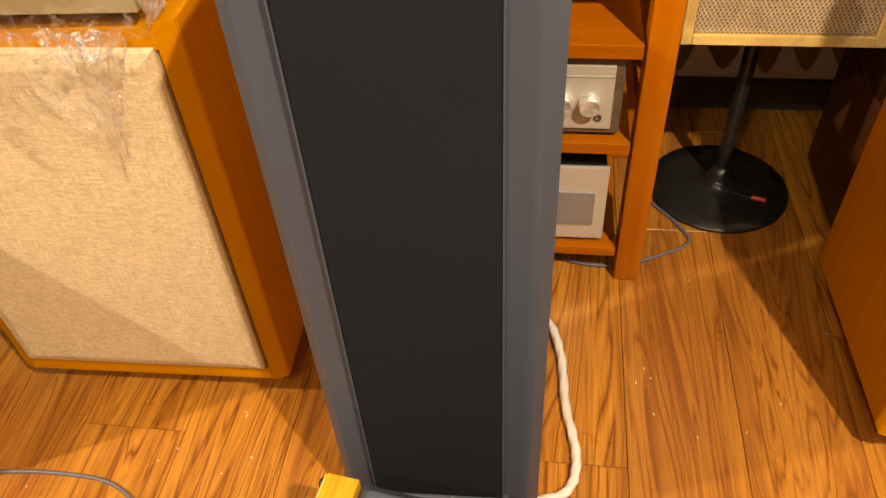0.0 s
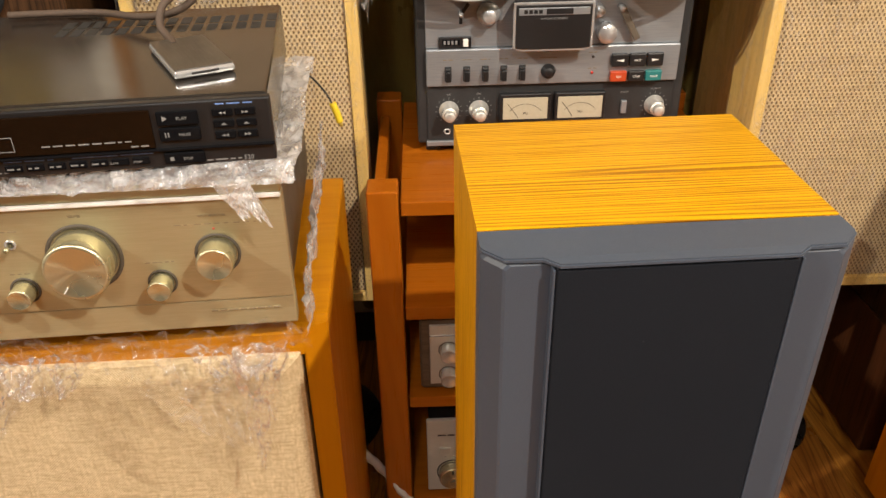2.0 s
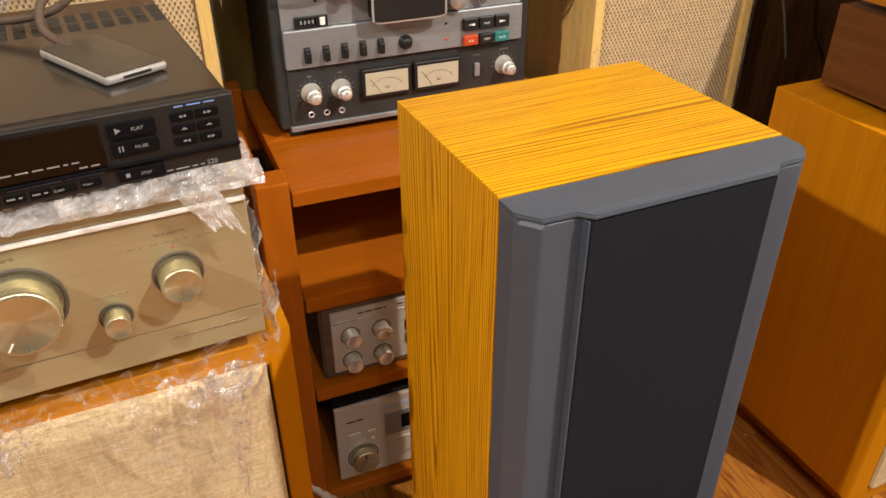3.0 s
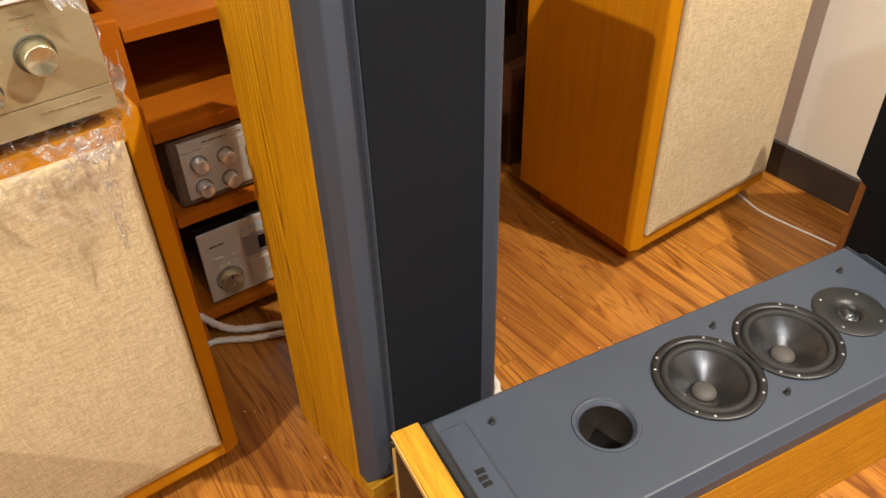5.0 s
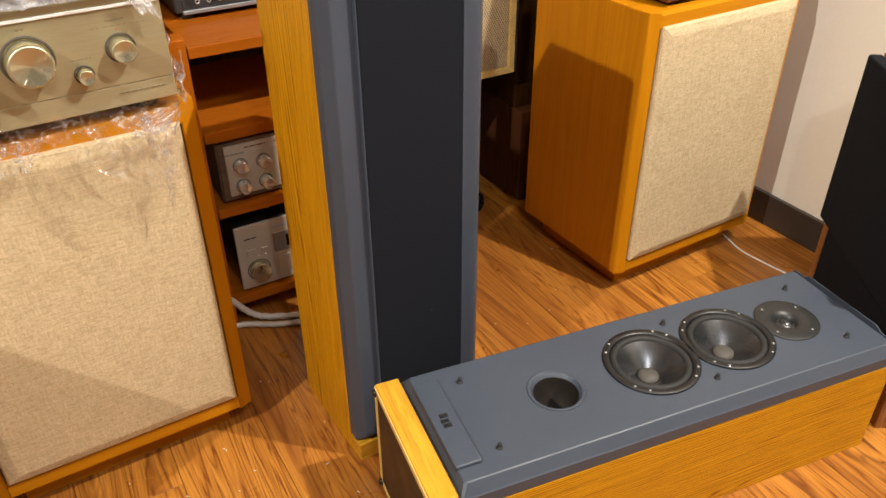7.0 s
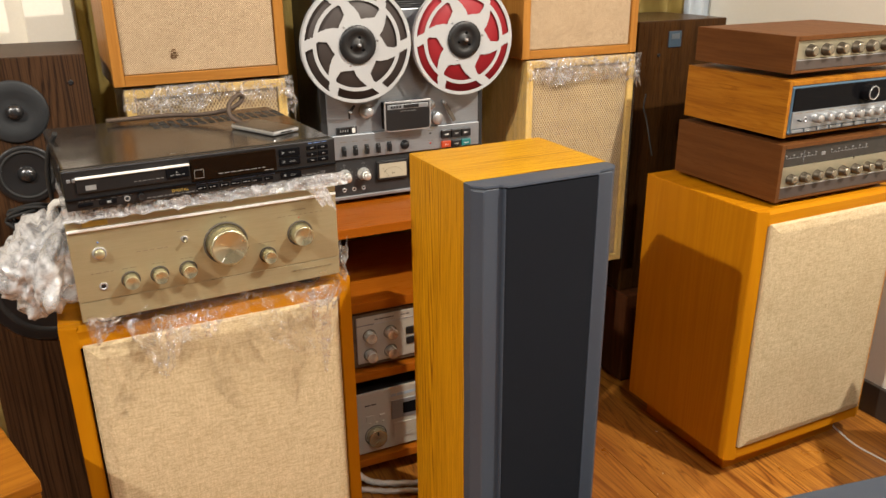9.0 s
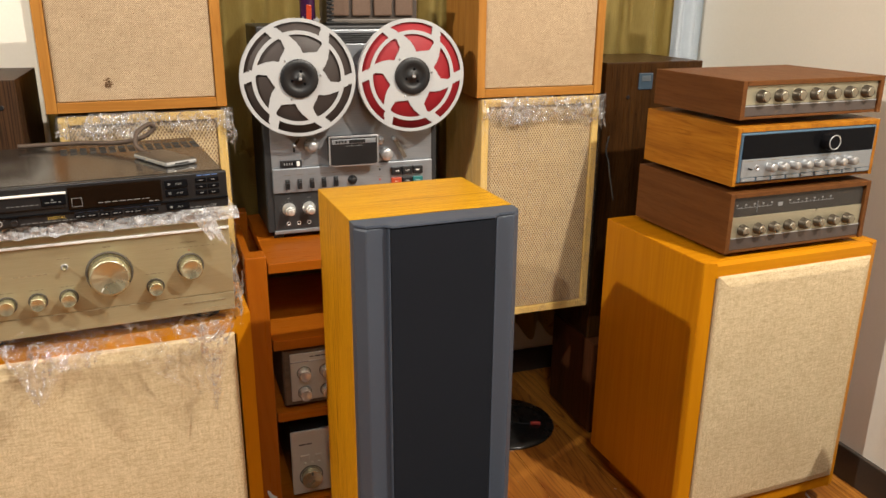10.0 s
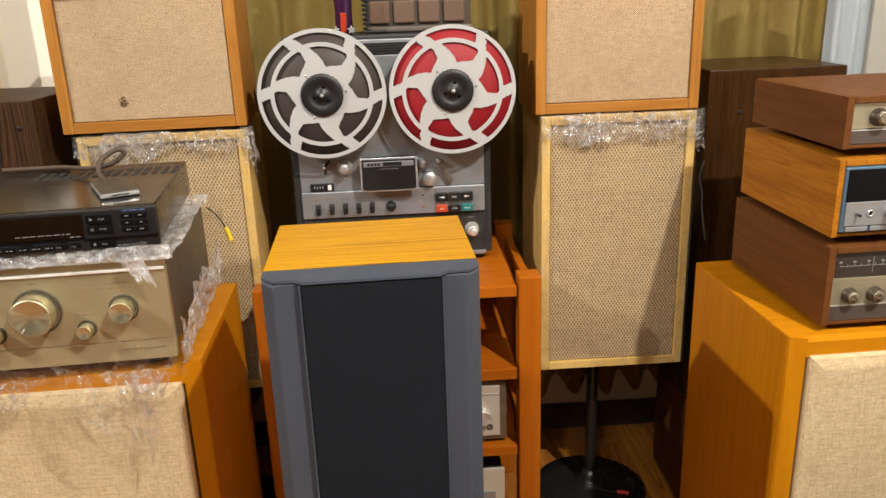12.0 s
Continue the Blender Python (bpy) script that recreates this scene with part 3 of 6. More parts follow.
def tower_speaker(m, open_front, label):
    t = thing("tower_loudspeaker", m, label, "loudspeaker", "pair of oak tower loudspeakers")
    w, d, h = 0.1450, 0.2215, 0.9615
    for s in (-1, 1):
        part("side_panel", box(B(), (s * w - (0.018 if s > 0 else 0), 0.0, 0.0), (s * w + (0.018 if s < 0 else 0), d, h - 0.0013), 0.0008), OAK, t)
    part("top_panel", box(B(), (-w, 0.0, h - 0.0012), (w, d, h), 0.0004), OAK_TOP, t)
    part("inner_top", box(B(), (-w + 0.0185, 0.0005, h - 0.018), (w - 0.0185, d - 0.0005, h - 0.0014), 0), OAK_TOP, t)
    part("back_panel", box(B(), (-w + 0.0185, d - 0.018, 0.05), (w - 0.0185, d, h - 0.0185), 0.001), OAK, t)
    part("plinth", box(B(), (-w + 0.001, -0.041, 0.0), (w - 0.001, -0.0005, 0.045), 0.002), OAK_PLINTH, t, "golden oak plinth with a pale raw edge")
    rim = B()
    for lo, hi in (((-w + 0.003, -0.039, -0.0025), (w - 0.003, -0.027, 0.0)), ((-w + 0.003, d - 0.014, -0.0025), (w - 0.003, d - 0.002, 0.0)),
                   ((-w + 0.003, -0.0268, -0.0025), (-w + 0.015, d - 0.0142, 0.0)), ((w - 0.015, -0.0268, -0.0025), (w - 0.003, d - 0.0142, 0.0))):
        box(rim, lo, hi, 0.0008)
    part("raw_edge", rim, PALE_WOOD, t, "pale raw wood edge round the base")
    part("base_board", box(B(), (-w + 0.0155, -0.0262, -0.0012), (w - 0.0155, d - 0.0146, -0.0002), 0), BLACK, t, "black felted base board")
    for sx in (-1, 1):
        for yy in (-0.030, d - 0.012):
            part("foot_screw", lathe(B(), [(0.0075, -0.003), (0.0075, -0.006), (0.004, -0.0085)], pose(sx * (w - 0.012), yy, 0), 12), BLACK_METAL, t)
    cx = 0.0
    woofers, tweeter, port = [0.496, 0.670], 0.816, 0.295
    holes = [(cx, z, 0.083) for z in woofers] + [(cx, tweeter, 0.0565), (cx, port, 0.0465)] if open_front else []
    baffle = part("baffle", moulded_baffle(holes, -0.0475 if open_front else -0.0430), GREY, t, "moulded slate-grey front baffle")
    out = -0.0480 if open_front else -0.0435
    half = [(0.1452, -0.0265, 0.9605, 0.9575), (0.1440, -0.0290, 0.9604, 0.9572), (0.1300, out, 0.9602, 0.9568), (0.1010, out - 0.0010, 0.9602, 0.9568), (0.0895, out - 0.0100, 0.9594, 0.9562)]
    edge = [(-px, py, hi, lo) for px, py, hi, lo in half] + half[::-1]
    brow = B()
    ring_top = [brow.verts.new((px, py, hi)) for px, py, hi, lo in edge] + [brow.verts.new((0.1452, -0.001, 0.9605)), brow.verts.new((-0.1452, -0.001, 0.9605))]
    ring_low = [brow.verts.new((px, py, lo)) for px, py, hi, lo in edge] + [brow.verts.new((0.1452, -0.001, 0.9500)), brow.verts.new((-0.1452, -0.001, 0.9500))]
    brow.faces.new(ring_top)
    brow.faces.new(ring_low[::-1])
    for k in range(len(ring_top)):
        n_ = (k + 1) % len(ring_top)
        brow.faces.new((ring_top[k], ring_low[k], ring_low[n_], ring_top[n_]))
    bmesh.ops.recalc_face_normals(brow, faces=brow.faces)
    bmesh.ops.bevel(brow, geom=[e for e in brow.edges if all(v in ring_top[:10] for v in e.verts)], offset=0.0012, segments=2, affect="EDGES")
    part("brow", brow, GREY, baffle)
    plate = prism(B(), [(-0.102, 0.058), (0.102, 0.058), (0.102, 0.104), (-0.102, 0.104)], -0.0545, -0.04, 0.0025)
    part("name_plate", plate, GREY, baffle)
    logo = B()
    for lo, hi in (((-0.016, 0.074), (-0.006, 0.089)), ((-0.003, 0.072), (0.006, 0.087)), ((0.008, 0.073), (0.017, 0.088))):
        box(logo, (lo[0], -0.0552, lo[1]), (hi[0], -0.0535, hi[1]), 0.0005)
    part("emblem", logo, BLACK, baffle, "small dark maker's emblem")
    for z in (0.143, 0.581, 0.887):
        for s in (-1, 1):
            if open_front:
                peg = lathe(B(), [(0.0058, 0.0), (0.0058, 0.0012), (0.0046, 0.002), (0.0036, 0.002), (0.0036, 0.008), (0.0028, 0.0105), (0.001, 0.011)], front(cx + s * 0.084, -0.0475, z), 16)
                part("grille_peg", peg, RUBBER, baffle)
    if not open_front:
        g = B()
        prism(g, [(-0.0925, 0.108), (0.0925, 0.108), (0.0925, 0.9545), (-0.0925, 0.9545)], -0.0517, -0.04302, 0.0025)
        part("grille", g, GRILLE, t, "black cloth grille")
        for s in (-1, 1):
            part("grille_rim", box(B(), (s * 0.0937 - 0.0011, -0.0521, 0.107), (s * 0.0937 + 0.0011, -0.0431, 0.9540), 0.0008), GREY, t)
        return t
    for z in woofers:
        ring = [(0.0832, -0.004), (0.0905, 0.0), (0.0905, 0.0028), (0.089, 0.0042), (0.080, 0.0042), (0.0765, 0.0018), (0.0755, -0.004)]
        drv = part("woofer", lathe(B(), ring[::-1], front(cx, -0.0475, z), 56), BLACK, t, "black woofer with a grey plastic cone")
        surround = [(0.076 + 0.0, -0.003)] + [(0.069 + 0.007 * math.cos(a), -0.003 + 0.0065 * math.sin(a)) for a in (0.0, 0.6, 1.2, 1.57, 2.0, 2.5, 3.14)]
        part("surround", lathe(B(), surround[1:], front(cx, -0.0475, z), 56), RUBBER, drv)
        cone = [(0.0625, -0.003), (0.052, -0.0105), (0.038, -0.0215), (0.0215, -0.036)]
        part("cone", lathe(B(), cone, front(0, 0, 0), 56), CONE, drv, "smooth grey cone").location = (cx, -0.0475, z)
        part("dust_cap", lathe(B(), [(0.0205, -0.0362), (0.0195, -0.033), (0.014, -0.0295), (0.006, -0.028), (0.0005, -0.0276)], front(cx, -0.0475, z), 40), speckled("taupe_cap", (0.062, 0.057, 0.050), (0.08, 0.073, 0.063), 500, 0.6), drv)
        for k in range(8):
            a = 2 * math.pi * (k // 2 + 0.5) / 4 + (0.16 if k % 2 else -0.16)
            part("screw", lathe(B(), [(0.0026, 0.004), (0.0026, 0.0052), (0.0015, 0.0058)], front(cx + 0.0845 * math.cos(a), -0.0475, z + 0.0845 * math.sin(a)), 10), CHROME, drv)
    tw = part("tweeter", lathe(B(), [(0.0565, -0.004), (0.0625, 0.0), (0.0625, 0.0022), (0.0605, 0.0032), (0.031, 0.0022), (0.025, 0.0), (0.0205, -0.004), (0.0185, -0.008)][::-1], front(cx, -0.0475, tweeter), 48),
              speckled("dark_grey_plate", (0.017, 0.0175, 0.018), (0.026, 0.0265, 0.027), 600, 0.4), t, "dark round tweeter plate")
    part("dome", lathe(B(), [(0.0185, -0.0082), (0.0155, -0.006), (0.013, -0.007), (0.012, -0.004), (0.007, -0.001), (0.0005, 0.0002)], front(cx, -0.0475, tweeter), 32), CONE, tw)
    for k in range(4):
        a = 2 * math.pi * k / 4 + 0.5
        part("screw", lathe(B(), [(0.0024, 0.002), (0.0024, 0.0042), (0.0014, 0.0048)], front(cx + 0.050 * math.cos(a), -0.0475, tweeter + 0.050 * math.sin(a)), 10), CHROME, tw)
    tube_wall = [(0.0466, -0.003), (0.053, 0.0004), (0.0515, 0.0022), (0.0465, -0.001), (0.0415, -0.008)]
    flare = part("port", lathe(B(), tube_wall[::-1], front(cx, -0.0475, port), 48), GREY, t, "round grey bass port")
    throat = [(0.0414, -0.0082), (0.040, -0.02), (0.040, -0.12), (0.0005, -0.121)]
    part("port_tube", lathe(B(), throat[::-1], front(cx, -0.0475, port), 48), speckled("brown_black_tube", (0.018, 0.014, 0.011), (0.026, 0.020, 0.016), 300, 0.6, 0, 0), flare, "brown-black cardboard tube")
    return t


tower_speaker(pose(0.9285, 1.1915, 0, 0, 0, 2.1), False, "tall oak tower loudspeaker with black cloth grille, standing upright")
lie = radians(-8.1)
d = Vector((math.cos(lie), math.sin(lie), 0))
LYING = Matrix((d.cross(Vector((0, 0, 1))), (0, 0, -1), d)).transposed().to_4x4()
LYING.translation = (0.779, 0.936, 0.2218)
tower_speaker(LYING, True, "oak tower loudspeaker lying on its back, grille removed, drivers bare")


# ---- large cloth-fronted cabinets ----
def cabinet_speaker(m, label, group, w=0.250, deep=0.395, h=0.752, cloth_h=0.722):
    t = thing("cabinet_loudspeaker", m, label, "loudspeaker", group)
    z0 = 0.065
    for s in (-1, 1):
        outline = [(s * w, 0.0), (s * (w - 0.028), -0.012), (s * (w - 0.028), 0.012), (s * (w - 0.019), 0.03), (s * (w - 0.019), deep), (s * w, deep)]
        bm = bmesh.new()
        a = [bm.verts.new((px, py, z0)) for px, py in outline]
        top = [bm.verts.new((px, py, h)) for px, py in outline]
        bm.faces.new(a)
        bm.faces.new(top[::-1])
        for i in range(len(a)):
            bm.faces.new((a[i], top[i], top[(i + 1) % len(a)], a[(i + 1) % len(a)]))
        bmesh.ops.recalc_face_normals(bm, faces=bm.faces)
        bmesh.ops.bevel(bm, geom=[e for e in bm.edges if e.calc_length() > 0.3], offset=0.0018, segments=2, affect="EDGES")
        part("side_panel", bm, MAPLE, t)
    part("top_panel", box(B(), (-w + 0.0005, 0.0165, h - 0.019), (w - 0.0005, deep - 0.0005, h + 0.0008), 0.0015), MAPLE_X, t)
    for name, z1, z2, rise in (("top_rail", h - 0.034, h + 0.0004, 1), ("bottom_rail", z0 - 0.0004, z0 + 0.034, -1)):
        bm = bmesh.new()
        prof = [(0.016, z1), (-0.0125, z1), (-0.0125, z2 - 0.006), (0.0, z2), (0.016, z2)] if rise > 0 else [(0.016, z2), (-0.0125, z2), (-0.0125, z1 + 0.006), (0.0, z1), (0.016, z1)]
        ww = w - 0.0005
        a = [bm.verts.new((-ww + (0.028 if py < 0 else 0), py, pz)) for py, pz in prof]
        b = [bm.verts.new((ww - (0.028 if py < 0 else 0), py, pz)) for py, pz in prof]
        bm.faces.new(a)
        bm.faces.new(b[::-1])
        for i in range(len(a)):
            bm.faces.new((a[i], b[i], b[(i + 1) % len(a)], a[(i + 1) % len(a)]))
        bmesh.ops.recalc_face_normals(bm, faces=bm.faces)
        part(name, bm, MAPLE_X, t)
    part("bottom_panel", box(B(), (-w + 0.02, 0.0165, z0), (w - 0.02, deep - 0.001, z0 + 0.019), 0.001), MAPLE_X, t)
    part("back_panel", box(B(), (-w + 0.0195, deep - 0.016, z0 + 0.0195), (w - 0.0195, deep - 0.002, h - 0.0195), 0.001), WALNUT, t)
    part("plinth", box(B(), (-w + 0.044, 0.036, 0.0), (w - 0.044, deep - 0.036, z0 - 0.0006), 0.002), MAPLE_X, t, "amber recessed plinth")
    cloth = B()
    x, a, b = w - 0.032, 0.104, cloth_h
    pts = [((x, a, b), 0.012), ((x, a, b), -0.016), ((x - 0.004, a + 0.004, b - 0.004), -0.020), ((x - 0.020, a + 0.020, b - 0.020), -0.0255), ((x - 0.024, a + 0.024, b - 0.024), -0.0262)]
    loops = [[cloth.verts.new(q) for q in ((-e[0], y, e[1]), (e[0], y, e[1]), (e[0], y, e[2]), (-e[0], y, e[2]))] for e, y in pts]
    for p, q in zip(loops, loops[1:]):
        for i in range(4):
            cloth.faces.new((p[i], p[(i + 1) % 4], q[(i + 1) % 4], q[i]))
    cloth.faces.new(loops[-1])
    cloth.faces.new(loops[0][::-1])
    part("grille", cloth, LINEN, t, "cream linen cloth grille with bevelled edges")
    return t


cabinet_speaker(pose(0.3845, 1.3553, 0, 0, 0, 1.8), "amber wood cabinet loudspeaker with cream cloth front, partly shaded", "amber cabinet loudspeakers", 0.2485, 0.370)
cabinet_speaker(pose(1.862, 1.340, 0, 0, 0, 1.5), "amber wood cabinet loudspeaker with cream cloth front beside the wall", "amber cabinet loudspeakers", 0.256, 0.390, 0.747, 0.717)
near = thing("wooden_cabinet", pose(0.095, 1.122, 0, 0, 0, 19.5), "low reddish amber wooden cabinet, plain sided, beside the loudspeaker", "cabinet")
part("side_panel", box(B(), (-0.02, 0.0, 0.03), (0.0, 0.31, 0.61), 0.002), REDDISH, near)
part("side_panel", box(B(), (-0.45, 0.0, 0.03), (-0.43, 0.31, 0.61), 0.002), REDDISH, near)
part("top_panel", box(B(), (-0.452, -0.002, 0.6105), (0.002, 0.312, 0.63), 0.002), REDDISH_X, near)
part("front_panel", box(B(), (-0.4295, 0.004, 0.03), (-0.0205, 0.02, 0.61), 0.002), REDDISH, near)
part("back_panel", box(B(), (-0.4295, 0.29, 0.03), (-0.0205, 0.306, 0.61), 0.001), REDDISH, near)
part("plinth", box(B(), (-0.43, 0.02, 0), (-0.02, 0.29, 0.0295), 0.002), WALNUT, near)


# ---- box loudspeakers on the back row ----
def frame_box(t, w, d, h, frame_w, wood_mat, cloth, recess, rail_mat=None):
    """Cabinet shell with a front frame and a recessed cloth panel; the front is y=0."""
    rail_mat = rail_mat or wood_mat
    th = frame_w
    for s in (-1, 1):
        part("side_panel", box(B(), (s * w - (th if s > 0 else 0), 0.0, 0), (s * w + (th if s < 0 else 0), d, h), 0.0015), wood_mat, t)
    part("top_panel", box(B(), (-w + th + 0.0003, 0.0, h - th), (w - th - 0.0003, d, h - 0.0003), 0.0012), rail_mat, t)
    part("bottom_panel", box(B(), (-w + th + 0.0003, 0.0, 0.0003), (w - th - 0.0003, d, th), 0.0012), rail_mat, t)
    part("back_panel", box(B(), (-w + th + 0.0003, d - 0.014, th + 0.0003), (w - th - 0.0003, d - 0.001, h - th - 0.0003), 0.001), wood_mat, t)
    f = frame_w
    part("grille", box(B(), (-w + f + 0.001, recess, f + 0.001), (w - f - 0.001, recess + 0.008, h - f - 0.001), 0.002), cloth, t)
    return t


SMALL = [("small_box_loudspeaker", pose(0.472, 1.833, 1.0615, 0, 0, 4), 0.185, "small wooden box loudspeaker with stained burlap front, on another", 0.288),
         ("small_box_loudspeaker", pose(1.453, 1.862, 1.0555, 0, 0, 0.5), 0.180, "small wooden box loudspeaker with burlap front, on another", 0.295)]
for name, m, w, label, h in SMALL:
    t = thing(name, m, label, "loudspeaker", "small burlap loudspeakers")
    frame_box(t, w, 0.23, h, 0.022, TEAK_LIGHT, BURLAP, 0.006, TEAK_LIGHT_X)
STAIN = speckled("dark_stain", (0.10, 0.05, 0.02), (0.2, 0.11, 0.05), 300, 0.95, 0, 0)


def blot(x, z, r, seed, y, parent, count, size):
    """A soaked spot in the cloth: a few small ragged flakes."""
    rng = random.Random(seed)
    bm = B()
    for _ in range(count):
        a, q = rng.uniform(0, 6.28), r * rng.random() ** 0.7
        cx, cz, s = x + q * math.cos(a), z + 1.2 * q * math.sin(a), size * rng.uniform(0.0012, 0.0032)
        vs = [bm.verts.new((cx + 1.6 * s * rng.uniform(0.4, 1.2) * math.cos(k), y, cz + s * rng.uniform(0.4, 1.2) * math.sin(k))) for k in (0, 1.2, 2.4, 3.6, 4.9)]
        bm.faces.new(vs)
    tagged(part("stain", bm, STAIN, parent, "dark brown stain in the cloth"), kind="stuff")


upper_left = [o for o in scene.objects if o.name.startswith("small_box_loudspeaker") and o.location.x < 1][0]
for x, z, r, seed, count, size in ((-0.058, 0.060, 0.009, 4, 34, 0.8), (0.065, 0.245, 0.022, 5, 12, 0.4), (0.03, 0.205, 0.03, 6, 12, 0.35), (0.145, 0.25, 0.01, 9, 8, 0.4), (-0.02, 0.15, 0.11, 10, 22, 0.3)):
    blot(x, z, r, seed, 0.0057, upper_left, count, size)


def crumpled(name, corner, u, v, nu, nv, lift, seed, material, label, ragged=0.25, coarse=9.0, parent=None, edge_noise=6.0):
    """A creased sheet of film over the parallelogram corner + u + v; lift: depth of the creases along the normal; the far v edge is ragged."""
    u, v, corner = Vector(u), Vector(v), Vector(corner)
    n = u.cross(v).normalized()
    bm = B()
    grid = []
    for i in range(nu + 1):
        row = []
        end = 1 - ragged * (0.5 + 0.9 * noise.noise(Vector((i / nu * edge_noise, seed, 0))) + 0.35 * noise.noise(Vector((i / nu * edge_noise * 4, seed, 3))))
        for j in range(nv + 1):
            fu, fv = i / nu, j / nv * min(max(end, 0.15), 1.0)
            p = corner + u * fu + v * fv
            q = p * coarse + Vector((seed, 0, 0))
            a = abs(noise.noise(q)) * 1.3 + 0.5 * abs(noise.noise(q * 2.3)) + 0.3 * noise.noise(q * 5.1)
            p += n * lift * a + u.normalized() * lift * 0.5 * noise.noise(q + Vector((9, 0, 0)))
            row.append(bm.verts.new(p))
        grid.append(row)
    for a, b in zip(grid, grid[1:]):
        for j in range(nv):
            bm.faces.new((a[j], b[j], b[j + 1], a[j + 1]))
    ob = part(name, bm, material, parent, "" if parent else "")
    if parent is None:
        tagged(ob, label, "plastic wrap")
    elif label:
        ob["label"] = label
    return ob


WRAPPED = [(pose(0.478, 1.842, 0.446, 0, 0, 3), 0.173, 0.607, "pale wooden loudspeaker with open-weave cloth, wrapped in clear film"),
           (pose(1.4575, 1.857, 0.444, 0, 0, 0), 0.171, 0.607, "pale wooden loudspeaker with open-weave cloth on a stand, film wrapped")]
for k, (m, w, h, label) in enumerate(WRAPPED):
    t = thing("wrapped_loudspeaker", m, label, "loudspeaker", "film-wrapped loudspeakers")
    frame_box(t, w, 0.27, h, 0.019, PALE_WOOD, CANE, 0.007, PALE_WOOD_X)
    part("cover_film", box(B(), (-w - 0.002, -0.004, 0.004), (w + 0.002, -0.0035, h + 0.001), 0), FILM_FLAT, t, "clear stretch film over the front")
    for s in (-1, 1):
        part("cover_film", box(B(), (s * (w + 0.003) - 0.0003, -0.003, 0.004), (s * (w + 0.003) + 0.0003, 0.27, h), 0), FILM_FLAT, t)
    crumpled("gathered_film", (-w - 0.006, -0.006, h + 0.004), (2 * w + 0.014, 0, 0), (0, 0, -0.085 if k else -0.06), 60, 14, -0.012, 11 + k, GATHER, "", 0.5, 22, t)
    crumpled("gathered_film", (-w * 0.62, -0.008, h + 0.006), (w * 0.75, 0, 0), (-0.07, 0, -0.09), 28, 16, -0.014, 21 + k, GATHER, "", 0.6, 30, t)
    crumpled("gathered_film", (w - 0.012, -0.006, h + 0.006), (0.028, 0.01, 0), (0.006, 0, -0.11), 12, 22, -0.014, 31 + k, GATHER, "", 0.5, 26, t)
    crumpled("gathered_film", (-w * 0.5, -0.006, 0.06), (w * 0.75, 0, 0), (0, 0, -0.022), 30, 6, -0.007, 41 + k, FILM, "", 0.5, 26, t)
for x, y in ((1.45, 2.0), (0.478, 2.02)):
    t = thing("loudspeaker_stand", pose(x, y, 0), "black metal pedestal stand with a round base", "stand", "loudspeaker stands")
    part("base", lathe(B(), [(0.0005, 0.0), (0.150, 0.0), (0.153, 0.004), (0.150, 0.009), (0.10, 0.014), (0.055, 0.020), (0.034, 0.030), (0.024, 0.048), (0.0185, 0.066), (0.0005, 0.067)], None, 64), BLACK_METAL, t)
    part("pole", lathe(B(), [(0.0145, 0.06), (0.0145, 0.43)], None, 24), BLACK_METAL, t)
    part("top_plate", box(B(), (-0.09, -0.09, 0.43), (0.09, 0.09, 0.4395), 0.003), BLACK_METAL, t)
    if x > 1:
        tag = part("speaker_wire", tube(B(), [(-0.02, -0.025, 0.037), (0.03, -0.045, 0.024), (0.066, -0.05, 0.018)], 0.0022, 6), RUBBER, t)
        part("plug", tube(B(), [(0.064, -0.050, 0.020), (0.08, -0.055, 0.020), (0.093, -0.06, 0.019)], 0.0055, 8), RED_PLUG, t, "red banana plug")

# far loudspeakers
far = thing("tall_loudspeaker", pose(0.098, 1.81, 0), "dark walnut three-way loudspeaker with bare round drivers", "loudspeaker")
part("cabinet", box(B(), (-0.142, 0, 0), (0.142, 0.30, 1.135), 0.002), WALNUT_LIGHT, far)
def bare_driver(name, z, r, parent, x=0.0, square=False):
    drv = part(name, lathe(B(), [(r, 0.0), (r, 0.003), (r * 0.97, 0.005), (r * 0.86, 0.005), (r * 0.83, 0.0045)][::-1], front(x, 0, z), 48), BLACK, parent)
    part("surround", lathe(B(), [(r * 0.845, 0.004), (r * 0.80, 0.008), (r * 0.74, 0.004), (r * 0.73, 0.002)], front(x, 0, z), 48), RUBBER, drv)
    part("cone", lathe(B(), [(r * 0.735, 0.004), (r * 0.5, 0.0025), (r * 0.3, 0.0012)], front(x, 0, z), 48), BLACK, drv)
    part("dust_cap", lathe(B(), [(r * 0.30, 0.0012), (r * 0.22, 0.008), (r * 0.1, 0.012), (0.0005, 0.013)], front(x, 0, z), 32), CONE, drv)
tw = part("tweeter", lathe(B(), [(0.062, 0.0), (0.062, 0.003), (0.058, 0.005), (0.040, 0.0045), (0.030, 0.002), (0.024, 0.0012), (0.0160, 0.0012)][::-1], front(0.0, 0, 1.03), 48), speckled("slate_plate", (0.014, 0.016, 0.018), (0.022, 0.024, 0.027), 500, 0.55), far)
part("dome", lathe(B(), [(0.0165, 0.002), (0.014, 0.008), (0.008, 0.0125), (0.0005, 0.014)], front(0, 0, 1.03), 32), CONE, tw, "silvery mesh dome")
bare_driver("midrange", 0.903, 0.060, far, 0.0)
bare_driver("woofer", 0.655, 0.125, far)
for x, z in ((0.11, 1.08), (-0.11, 1.08)):
    part("grille_socket", lathe(B(), [(0.005, 0.0), (0.005, 0.002), (0.003, 0.0015)], front(x, 0, z), 12), BLACK, far)
